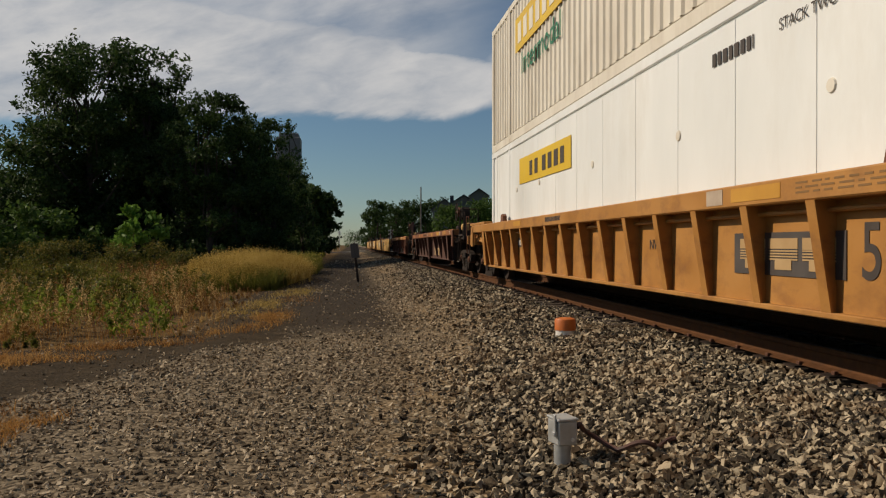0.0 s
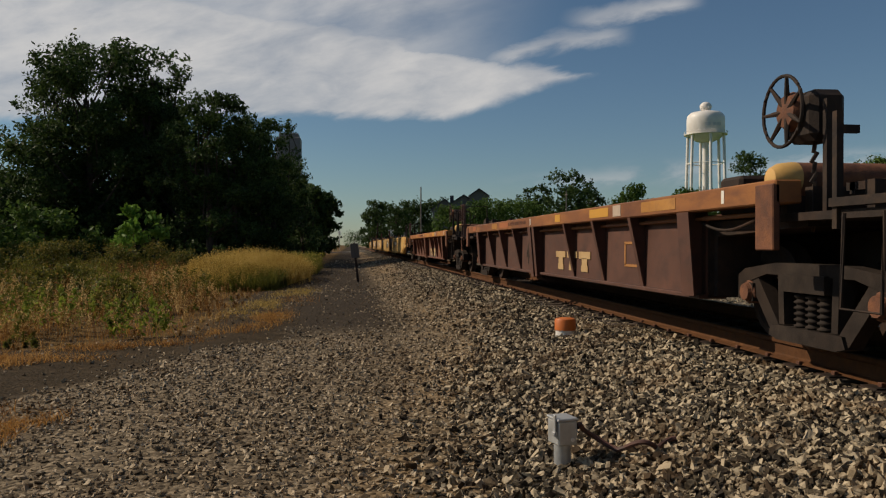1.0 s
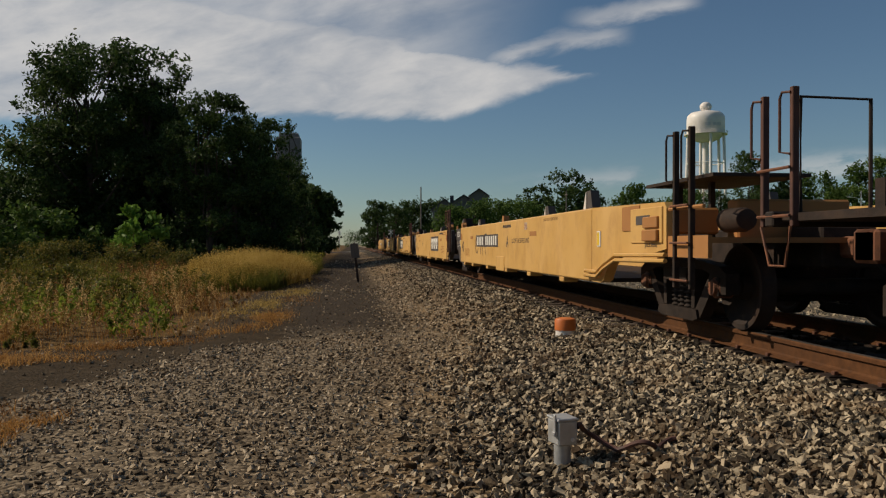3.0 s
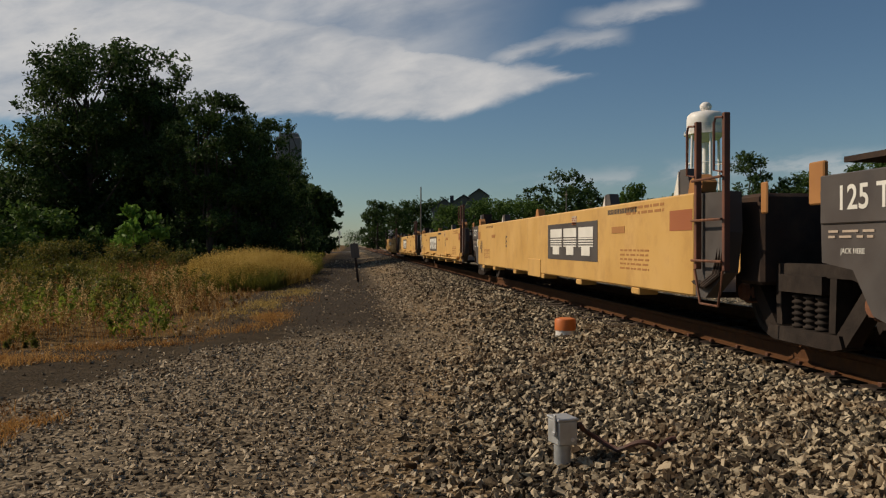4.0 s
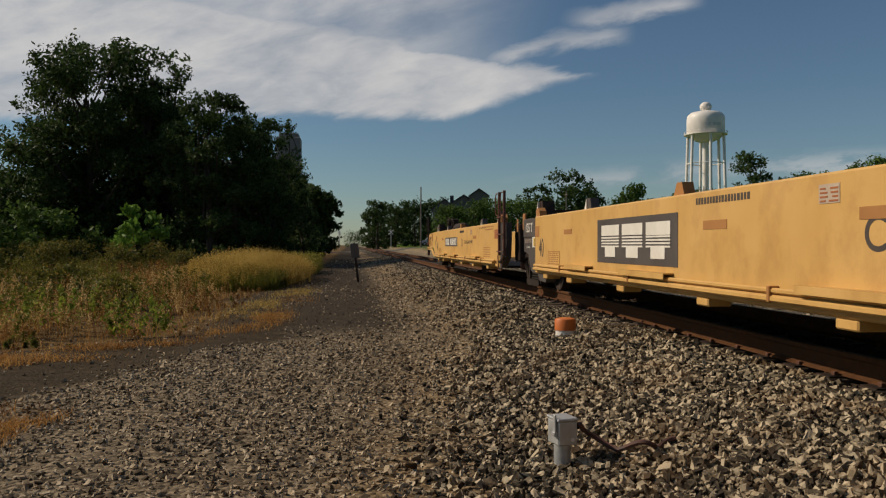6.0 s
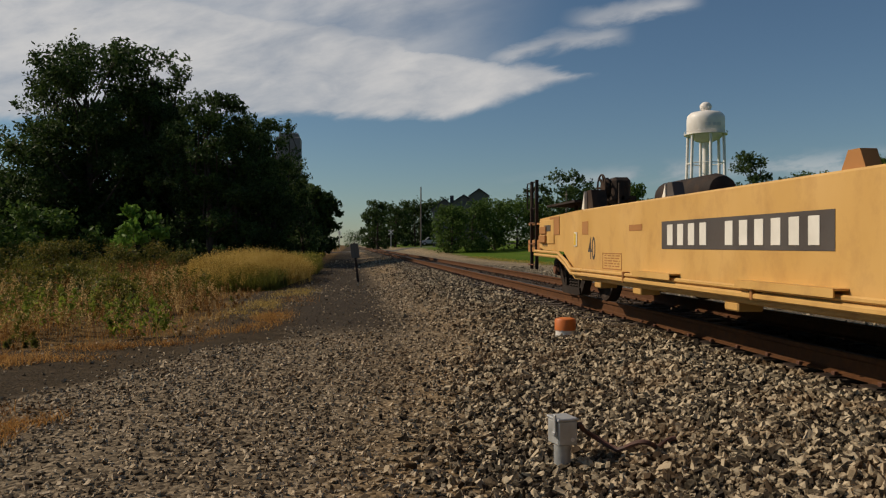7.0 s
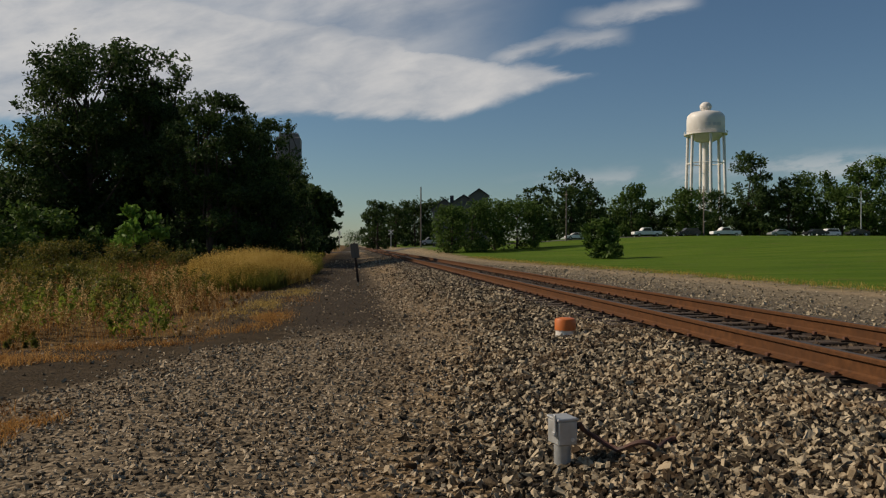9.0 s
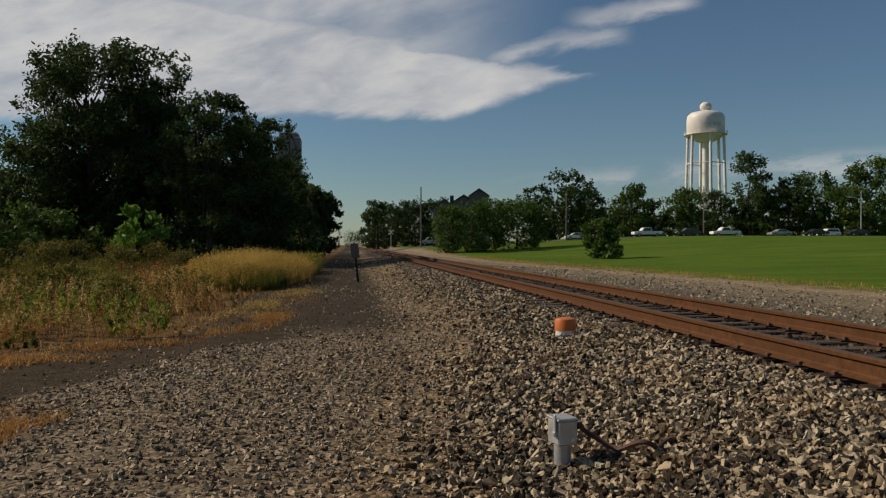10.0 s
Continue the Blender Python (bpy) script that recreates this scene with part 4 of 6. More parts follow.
def truck(car, y, near_only=False):
    """Four-wheel truck: bolster, side frames with springs and bearings; the wheelsets turn."""
    bm = boxes((-0.95, 0.95, y - 0.2, y + 0.2, 0.40, 0.62), (-0.3, 0.3, y - 0.28, y + 0.28, 0.55, 0.70), bevel=0.02)
    tr = part("truck", bm, M_BLACK, car, "grimy cast-steel truck")
    if not TRUCK_MESH:
        bm = bmesh.new()
        slab(bm, [(-1.10, 0.36), (-1.10, 0.56), (-0.96, 0.63), (-0.45, 0.69), (0.45, 0.69), (0.96, 0.63), (1.10, 0.56), (1.10, 0.36), (1.00, 0.36), (0.96, 0.50), (0.60, 0.59), (-0.60, 0.59), (-0.96, 0.50), (-1.00, 0.36)], -0.07, 0.07)
        for s in (-1, 1):
            slab(bm, [(s * 0.40, 0.16), (s * 0.50, 0.07), (s * 0.88, 0.50), (s * 0.76, 0.57)], -0.06, 0.06)
            slab(bm, [(s * 0.34, 0.62), (s * 0.42, 0.62), (s * 0.40, 0.18), (s * 0.32, 0.18)], -0.065, 0.065)
            slab(bm, [(s * 0.80, 0.34), (s * 0.80, 0.50), (s * 0.98, 0.52), (s * 0.98, 0.34)], -0.085, 0.05)
        slab(bm, [(-0.52, 0.08), (-0.48, 0.17), (0.48, 0.17), (0.52, 0.08), (0.40, 0.05), (-0.40, 0.05)], -0.09, 0.09)
        slab(bm, [(-0.30, 0.46), (-0.30, 0.60), (0.30, 0.60), (0.30, 0.46)], -0.11, 0.09)
        me = bpy.data.meshes.new("side_frame")
        bm.to_mesh(me)
        bm.free()
        me.materials.append(M_CAST)
        TRUCK_MESH["frame"] = me
        bm = bmesh.new()
        prof = []
        for k in range(6):
            prof += [(0.045, 0.17 + k * 0.048), (0.066, 0.180 + k * 0.048), (0.066, 0.192 + k * 0.048), (0.045, 0.202 + k * 0.048)]
        lathe(bm, prof, sides=12)
        me = bpy.data.meshes.new("spring")
        bm.to_mesh(me)
        bm.free()
        me.materials.append(M_CAST)
        me.shade_smooth()
        TRUCK_MESH["spring"] = me
        bm = bmesh.new()
        lathe(bm, [(0.0, -0.10), (0.075, -0.10), (0.085, -0.07), (0.105, -0.05), (0.105, 0.10), (0.0, 0.10)], axis="x", sides=16)
        me = bpy.data.meshes.new("axle_bearing")
        bm.to_mesh(me)
        bm.free()
        me.materials.append(M_RUST)
        TRUCK_MESH["bearing"] = me
        bm = bmesh.new()
        lathe(bm, [(0.085, -0.90), (0.085, 0.90)], axis="x", sides=14)
        for s in (-1, 1):
            o = s * 0.755
            lathe(bm, [(0.11, o - 0.08), (0.13, o - s * 0.03 - 0.02), (0.34, o - 0.03), (0.37, o - 0.06), (0.42, o - 0.06), (0.425, o + 0.0), (0.42 if s > 0 else 0.45, o + 0.05), (0.42 if s > 0 else 0.45, o + 0.075), (0.36, o + 0.07), (0.33, o + 0.03), (0.13, o + 0.03), (0.11, o + 0.08)], axis="x", sides=36)
        for s in (-1, 1):
            for k in range(3):
                a = k * math.tau / 3
                quad_box(bm, s * 1.0 - 0.09, s * 1.0 + 0.09, 0.05 * math.cos(a) - 0.012, 0.05 * math.cos(a) + 0.012, 0.05 * math.sin(a) - 0.012, 0.05 * math.sin(a) + 0.012)
        me = bpy.data.meshes.new("wheelset")
        bm.to_mesh(me)
        bm.free()
        me.materials.append(M_BLACK)
        me.shade_smooth()
        me.set_sharp_from_angle(angle=radians(35))
        TRUCK_MESH["wheelset"] = me
    for s in (-1, 1):
        fr = new("side_frame", TRUCK_MESH["frame"])
        fr.parent, fr.location = tr, (s * 1.0, y, 0)
        for dy in (-0.16, 0.0, 0.16):
            sp = new("spring", TRUCK_MESH["spring"])
            sp.parent, sp.location = tr, (s * 1.0, y + dy, 0)
        for dy in (-0.89, 0.89):
            be = new("axle_bearing", TRUCK_MESH["bearing"])
            be.parent, be.location = tr, (s * 1.02, y + dy, 0.42)
    for dy in (-0.89, 0.89):
        ws = new("wheelset", TRUCK_MESH["wheelset"])
        ws.parent = car
        ws.location = (0, y + dy, 0.425)
        WHEELS.append((ws, y + dy))
    # brake beam and hoses behind the frame
    part("brake_beam", boxes((-0.7, 0.7, y - 0.50, y - 0.42, 0.25, 0.36), (-0.7, 0.7, y + 0.42, y + 0.50, 0.25, 0.36)), M_BLACK, tr)


def shared_part(name, me, parent, loc=(0, 0, 0), flip=False):
    ob = new(name, me)
    ob.parent, ob.location = parent, loc
    if flip:
        ob.rotation_euler = (0, 0, math.pi)
    return ob


def rib_mesh(material, top=1.15, bottom=0.37, out_top=-1.50, out_bot=-1.37, back=-1.30, wide=0.13):
    """Tapered side post: outer flange and web."""
    bm = bmesh.new()
    for (y0, y1, f) in ((-wide / 2, wide / 2, 0.018), (-0.012, 0.012, None)):
        if f:
            pts = [(out_top, top), (out_top + f, top), (out_bot + f, bottom), (out_bot, bottom)]
        else:
            pts = [(out_top + 0.018, top), (back, top), (back, bottom), (out_bot + 0.018, bottom)]
        a = [bm.verts.new((px, y0, pz)) for px, pz in pts]
        b = [bm.verts.new((px, y1, pz)) for px, pz in pts]
        bm.faces.new(a)
        bm.faces.new(b[::-1])
        for i in range(4):
            bm.faces.new((a[(i + 1) % 4], a[i], b[i], b[(i + 1) % 4]))
    bmesh.ops.recalc_face_normals(bm, faces=bm.faces[:])
    me = bpy.data.meshes.new("rib")
    bm.to_mesh(me)
    bm.free()
    me.materials.append(material)
    return me


def ladder(car, x, y, z0, z1, material, w=0.42, loops=True, stirrup=True):
    """Tall end posts with rungs and a looped grab iron."""
    for dy in (0, -w):
        part("ladder_post", boxes((x - 0.028, x + 0.028, y + dy - 0.022, y + dy + 0.022, z0, z1), bevel=0.005), material, car)
        if loops:
            bm = rod(bmesh.new(), [(x - 0.03, y + dy, z1 - 0.04), (x - 0.05, y + dy + 0.09, z1 - 0.03), (x - 0.06, y + dy + 0.10, z1 - 0.08), (x - 0.06, y + dy + 0.10, z1 - 0.48), (x - 0.03, y + dy + 0.01, z1 - 0.50)], 0.011, 6)
            part("grab_iron", bm, material, car)
    n = max(2, int((z1 - z0) / 0.36))
    for k in range(n):
        z = z0 + 0.08 + k * 0.36
        if z < z1 - 0.5:
            part("rung", rod(bmesh.new(), [(x - 0.05, y + 0.02, z), (x - 0.05, y - w - 0.02, z)], 0.013, 6), M_RUST, car)
    if not stirrup:
        return
    bm = rod(bmesh.new(), [(x - 0.03, y, z0), (x - 0.05, y - 0.16, z0 - 0.30), (x - 0.05, y - w + 0.04, z0 - 0.30), (x - 0.03, y - w, z0)], 0.013, 6)
    part("stirrup", bm, M_RUST, car)


def coupler(car, y0, y1):
    s = 1 if y1 > y0 else -1
    a, b = min(y0, y1), max(y0, y1)
    bm = boxes((-0.10, 0.10, a, b, 0.72, 0.92), (-0.20, 0.20, y1 - 0.16, y1 + 0.16, 0.68, 0.98), bevel=0.03)
    part("coupler", bm, M_RUST, car, "rusty knuckle coupler")
    bm = rod(bmesh.new(), [(0.2, y0, 0.75), (0.35, y0 + s * 0.3, 0.45), (0.35, y1 - s * 0.1, 0.38), (0.28, y1 + s * 0.1, 0.55)], 0.022, 7)
    part("brake_hose", bm, M_BLACK, car)


def handwheel(car, x, y, z, material, R=0.27):
    bm = bmesh.new()
    ring = [(x, y + R * math.cos(k * math.tau / 28), z + R * math.sin(k * math.tau / 28)) for k in range(29)]
    rod(bm, ring, 0.014, 7, caps=False)
    hub = lathe(bmesh.new(), [(0.0, -0.01), (0.12, 0.0), (0.15, 0.05), (0.15, 0.07)], (x + 0.02, y, z), "x", 18)
    wheel = part("brake_wheel", bm, M_BLACK, car, "dark spoked brake wheel", smooth=True)
    for k in range(7):
        a = k * math.tau / 7
        part("spoke", rod(bmesh.new(), [(x + 0.05, y, z), (x + 0.02, y + 0.14 * math.cos(a), z + 0.14 * math.sin(a)), (x, y + R * math.cos(a), z + R * math.sin(a))], [0.03, 0.02, 0.012], 6), M_BLACK, wheel)
    part("wheel_hub", hub, material, wheel, "rusty hub plate", smooth=True)
    bm = boxes((x + 0.10, x + 0.38, y - 0.24, y + 0.14, z - 0.24, z + 0.14), bevel=0.05)
    part("brake_gear_box", bm, M_BLACK, car)
    bm = bmesh.new()
    for k in range(9):
        zz = z - 0.24 - k * 0.075
        rod(bm, [(x + 0.22 + 0.02 * (k % 2), y - 0.08, zz), (x + 0.22 - 0.02 * (k % 2), y - 0.06, zz - 0.08)], 0.017, 5)
    part("brake_chain", bm, M_BLACK, car)
    part("brake_post", boxes((x + 0.16, x + 0.24, y - 0.32, y - 0.27, 1.0, z + 0.05), (x + 0.20, x + 0.42, y - 0.32, y - 0.28, z - 0.20, z - 0.14)), M_BLACK, car)


def ribbed_car(y, half, body_half, rib_step, paint, sill_paint, sill_label, label, truck_y, end_y, wheel_end, loaded, seed, middle=0.0):
    """Well car with outside posts under a heavy top sill."""
    rnd = random.Random(seed)
    car = mover("well_car", y, label, "well car", "cars of the train")
    # top sills
    for s in (-1, 1):
        xs = sorted((s * 1.285, s * 1.50))
        part("top_sill", boxes((xs[0], xs[1], -half, half, 1.15, 1.33), bevel=0.012), sill_paint, car, sill_label)
        xs = sorted((s * 1.285, s * 1.307))
        part("side_sheet", boxes((xs[0], xs[1], -body_half, body_half, 0.36, 1.15)), paint, car)
        xs = sorted((s * 1.10, s * 1.38))
        part("bottom_chord", boxes((xs[0], xs[1], -body_half, body_half, 0.33, 0.375), bevel=0.008), paint, car)
    part("floor_pan", boxes((-1.285, 1.285, -body_half, body_half, 0.345, 0.40)), M_BLACK, car)
    part("train_line_pipe", rod(bmesh.new(), [(-1.36, -half + 0.3, 1.085), (-1.36, half - 0.3, 1.085)], 0.020, 7), sill_paint, car)
    me = rib_mesh(paint, wide=0.11, out_bot=-1.375) if loaded else rib_mesh(paint, wide=0.085, out_bot=-1.335)
    n = int(body_half / rib_step)
    places = [k * rib_step + 0.26 for k in range(-n, n + 1)] if loaded else [middle + e * (0.46 + rib_step * k) for k in (1, 2, 3) for e in (-1, 1)]
    for yy in places:
        for s in (-1, 1):
            shared_part("rib", me, car, (0, yy, 0), s > 0)
    for s in (-1, 1):
        wide = rib_mesh(paint, wide=0.26, bottom=0.36, out_bot=-1.44)
        for e in (-1, 1):
            shared_part("end_post", wide, car, (0, e * (body_half - 0.1), 0), s > 0)
    if not loaded:
        shared_part("middle_post", rib_mesh(paint, wide=0.20, bottom=0.28, out_bot=-1.43), car, (0, middle + 0.40, 0))
        shared_part("middle_post", rib_mesh(paint, wide=0.14, bottom=0.30, out_bot=-1.43), car, (0, middle + 0.12, 0))
    for e in (-1, 1):
        # end bulkhead, black filler for shade by the truck, platform and centre sill
        part("end_bulkhead", boxes((-1.285, 1.285, e * body_half - 0.03, e * body_half + 0.03, 0.36, 1.12)), M_BLACK, car)
        a, b = sorted((e * body_half, e * end_y))
        part("centre_sill", boxes((-0.26, 0.26, a, b, 0.62, 1.02), bevel=0.02), M_BLACK, car)
        f = e * body_half
        part("shade_filler", slab(bmesh.new(), [(f, 0.36), (f + e * 0.10, 0.36), (f + e * (truck_y - body_half - 1.15), 0.92), (f + e * (half - body_half), 0.98), (f + e * (half - body_half), 1.06), (f, 1.06)], -1.24, 1.24), M_BLACK, car)
        a, b = sorted((e * (half - 0.3), e * end_y))
        part("end_platform", boxes((-1.35, 1.35, a, b, 1.02, 1.08)), M_BLACK if not loaded else paint, car)
        a, b = sorted((e * (end_y - 0.12), e * end_y))
        part("end_sill", boxes((-1.42, 1.42, a, b, 0.86 if loaded else 0.98, 1.10), bevel=0.012), M_BLACK if not loaded else paint, car)
        truck(car, e * truck_y)
        coupler(car, e * end_y, e * (end_y + 0.55))
        a, b = sorted((e * (half - 0.26), e * half))
        part("sill_end_plate", boxes((-1.52, -1.46, a, b, 0.80, 1.30), bevel=0.008), M_RUST if not loaded else sill_paint, car)
        # cross members and brake rigging on the platform
        bm = boxes(*[(-1.2, 1.2, e * (half - 0.4 + 0.35 * k) - 0.05, e * (half - 0.4 + 0.35 * k) + 0.05, 1.08, 1.20 + 0.08 * (k % 2)) for k in range(4)])
        part("platform_beam", bm, M_BLACK, car)
        bm = bmesh.new()
        for k in range(7):
            rod(bm, [(-1.34, e * (body_half + 0.15 * k), 1.04 - 0.07 * math.sin(k * 0.5)), (-1.34, e * (body_half + 0.15 * (k + 1)), 1.04 - 0.07 * math.sin((k + 1) * 0.5))], 0.013, 6)
        part("hanging_chain", bm, M_BLACK, car)
    return car


def reservoir(car, y, z, material):
    tank = part("air_reservoir", lathe(bmesh.new(), [(0.02, -0.98), (0.135, -0.97), (0.14, -0.95), (0.14, 0.3), (0.02, 0.36)], (0, y, z), "x", 18), M_RUST, car, smooth=True)
    part("end_cap", lathe(bmesh.new(), [(0.02, -1.14), (0.09, -1.12), (0.13, -1.05), (0.142, -0.95), (0.142, -0.90)], (0, y, z), "x", 18), material, tank, "faded yellow end cap", smooth=True)


def container(y, z, paint, corrugated, label, h=2.90):
    """Fifty-three foot box with corner posts, rails, panels and locking bars."""
    half, w = 8.075, 1.262
    box = mover("shipping_container", y, label, "container", "stacked containers")
    box.location.z += z
    if corrugated:
        bm = bmesh.new()
        pts, p = [], -half + 0.45
        while p < half - 0.45:
            pts += [(p, -w + 0.035), (p + 0.19, -w + 0.035), (p + 0.215, -w + 0.004), (p + 0.255, -w + 0.004)]
            p += 0.28
        lo = [bm.verts.new((x, yy, 0.20)) for yy, x in pts]
        hi = [bm.verts.new((x, yy, h - 0.12)) for yy, x in pts]
        for i in range(len(pts) - 1):
            bm.faces.new((lo[i], hi[i], hi[i + 1], lo[i + 1]))
        part("corrugated_side", bm, paint, box)
        part("inner_box", boxes((-w + 0.05, w, -half + 0.02, half - 0.02, 0.05, h - 0.02)), paint, box)
    else:
        part("inner_box", boxes((-w + 0.03, w, -half + 0.02, half - 0.02, 0.05, h - 0.02)), paint, box)
        p = -half + 0.62
        k = 0
        while p < half - 0.7:
            e = min(p + 1.22, half - 0.62)
            part("side_panel", boxes((-w + 0.004, -w + 0.03, p + 0.005, e - 0.005, 0.16, h - 0.16), bevel=0.003), paint, box)
            p = e
            k += 1
        for yy in (-6.1, -half + 0.6, 6.1, half - 0.6):
            part("seam_strip", boxes((-w - 0.004, -w + 0.03, yy - 0.045, yy + 0.045, 0.12, h - 0.12)), M_WHITE, box)
        for yy in (-5.2, -2.6, 0.3, 3.4, 5.3):
            lathe_bm = lathe(bmesh.new(), [(0.0, -w - 0.012), (0.05, -w - 0.010), (0.06, -w + 0.01)], (0, yy, 1.55), "x", 12)
            part("side_vent", lathe_bm, M_CREAM, box)
    part("bottom_rail", boxes((-w, -w + 0.09, -half, half, 0.0, 0.17), bevel=0.008), paint, box)
    part("top_rail", boxes((-w, -w + 0.07, -half, half, h - 0.13, h), bevel=0.008), paint, box)
    for yy in (-half, half - 0.16, -6.18, 6.02):
        part("corner_post", boxes((-w - 0.003, -w + 0.12, yy, yy + 0.16, 0.0, h), bevel=0.006), paint, box)
        for zz in (0.0, h - 0.125):
            part("corner_casting", boxes((-w - 0.008, -w + 0.12, yy + 0.01, yy + 0.15, zz, zz + 0.12), bevel=0.01), paint, box)
    # doors at the rear end
    for s in (-1, 1):
        xs = sorted((s * 0.02, s * 1.2))
        part("door", boxes((xs[0], xs[1], half - 0.02, half + 0.02, 0.12, h - 0.12), bevel=0.01), paint, box)
        for o in (0.3, 0.9):
            part("lock_rod", rod(bmesh.new(), [(s * o, half + 0.045, 0.1), (s * o, half + 0.045, h - 0.1)], 0.018, 6), M_GALV, box)
    return box


def build_loaded_car():
    y = 10.4
    car = ribbed_car(y, 9.75, 8.15, 0.93, M_ORANGE, M_ORANGE, "orange top sill with faded stencils",
                     "orange ribbed steel well car carrying two stacked containers", 9.5, 11.0, False, True, 1)
    for e in (-1, 1):
        # stepped sill cover and curved end sheet beside the truck
        for k in range(4):
            a, b = sorted((e * (8.0 + 0.55 * k), e * (8.53 + 0.55 * k)))
            part("sill_cover", boxes((-1.47, -1.20, a, b, 1.335, 1.40), bevel=0.008), M_ORANGE, car)
        pts = [(e * 8.15, 0.36), (e * 8.15, 1.15), (e * 9.74, 1.15), (e * 9.74, 0.95), (e * 9.1, 0.94), (e * 8.75, 0.88), (e * 8.48, 0.70), (e * 8.32, 0.36)]
        part("end_sheet", slab(bmesh.new(), pts, -1.335, -1.307), M_ORANGE, car)
        part("end_sheet_rim", rod(bmesh.new(), [(-1.33, e * 9.74, 0.95), (-1.33, e * 9.1, 0.94), (-1.33, e * 8.75, 0.88), (-1.33, e * 8.48, 0.70), (-1.33, e * 8.32, 0.36)], 0.03, 6), M_ORANGE, car)
        a, b = sorted((e * 9.9, e * 10.6))
        part("end_step_box", boxes((-1.40, -1.32, a, b, 0.86, 1.12), (-1.40, -1.10, a, b, 0.84, 0.88), bevel=0.012), M_ORANGE, car)
        bm = rod(bmesh.new(), [(-1.44, e * 10.5, 1.25), (-1.46, e * 10.5, 1.62), (-1.46, e * 10.9, 1.62), (-1.44, e * 10.9, 0.62), (-1.44, e * 10.5, 0.62), (-1.44, e * 10.5, 0.95)], 0.014, 6)
        part("grab_iron", bm, M_RUST, car)
    # container lock brackets on the sill
    for yy in (-6.1, 6.1):
        bm = slab(bmesh.new(), [(yy - 0.18, 1.33), (yy - 0.15, 1.46), (yy - 0.05, 1.50), (yy + 0.10, 1.48), (yy + 0.14, 1.33)], -1.42, -1.34)
        part("lock_bracket", bm, M_RUST, car, "rusty brown lock bracket")
    x = -1.312
    emblem(car, -5.45, -3.9, 0.60, 0.94, x, M_GREY, M_FADED)
    lettering("53", 0.54, M_DARKMARK, car, -5.82, 0.78, x, stretch=0.85)
    decal(car, 4.2, 5.5, 0.80, 0.98, x, M_GREY, "number_plate")
    bar_text(car, 4.85, 0.89, 1.15, 1, x - 0.006, M_MARK, 0.10, seed=2)
    lettering("53", 0.14, M_DARKMARK, car, 7.3, 0.98, x)
    lettering("48", 0.14, M_DARKMARK, car, 6.85, 0.98, x)
    lettering("45", 0.14, M_DARKMARK, car, 6.35, 0.98, x)
    lettering("20", 0.18, M_DARKMARK, car, 5.85, 0.98, x)
    lettering("40", 0.18, M_DARKMARK, car, 5.85, 0.80, x)
    lettering("NWF13", 0.16, M_DARKMARK, car, -2.2, 0.84, x)
    bar_text(car, 7.1, 0.50, 0.7, 3, x, M_FAINT, 0.025, seed=3)
    decal(car, 6.6, 6.8, 0.62, 0.78, x, M_PATCH, "stencil")
    decal(car, -4.95, -4.2, 1.19, 1.30, -1.5, M_YELPATCH, "reflector_patch")
    decal(car, 3.9, 4.5, 1.20, 1.29, -1.5, M_YELPATCH, "reflector_patch")
    decal(car, -4.05, -3.75, 1.18, 1.31, -1.5, M_NOTICE, "notice_plate")
    bar_text(car, 1.6, 1.25, 0.9, 1, -1.502, M_DARKMARK, 0.07, seed=5)
    bar_text(car, -5.75, 1.28, 1.2, 3, -1.5005, M_FAINT, 0.014, 0.02, seed=6)
    low = container(y, 0.42, M_WHITE, False, "white smooth-sided container in the well of the car", 2.58)
    sx = -1.269
    part("sign_plate", slab(bmesh.new(), [(1.35, 1.61), (1.35, 2.11), (5.0, 2.13), (5.0, 1.63)], sx - 0.006, sx + 0.006), M_SIGNYEL, low, "yellow sign with dark bars")
    for k, wdt in enumerate((0.20, 0.22, 0.24, 0.24, 0.25, 0.22)):
        yy = 4.1 - k * 0.40 - (0.16 if k > 1 else 0)
        part("sign_bar", boxes((sx - 0.012, sx - 0.004, yy - wdt, yy, 1.73, 2.00)), M_DARKMARK, low)
    lettering("STACK TWO", 0.13, M_DARKMARK, low, -4.9, 2.16, sx)
    bar_text(low, -3.75, 2.14, 0.75, 1, sx, M_DARKMARK, 0.12, 0.04, seed=7)
    up = container(y, 3.005, M_CREAM, True, "cream corrugated container stacked on the white one")
    part("sign_plate", boxes((sx - 0.004, sx + 0.004, 1.6, 5.4, 1.74, 2.42)), M_SIGNYEL, up, "yellow sign with pale bars")
    for k in range(7):
        part("sign_bar", boxes((sx - 0.010, sx - 0.003, 5.15 - k * 0.5 - 0.30, 5.15 - k * 0.5, 1.88, 2.28)), M_CREAM, up)
    lettering("Intermodal", 0.62, M_GREENMARK, up, 3.4, 1.40, sx, stretch=1.08)


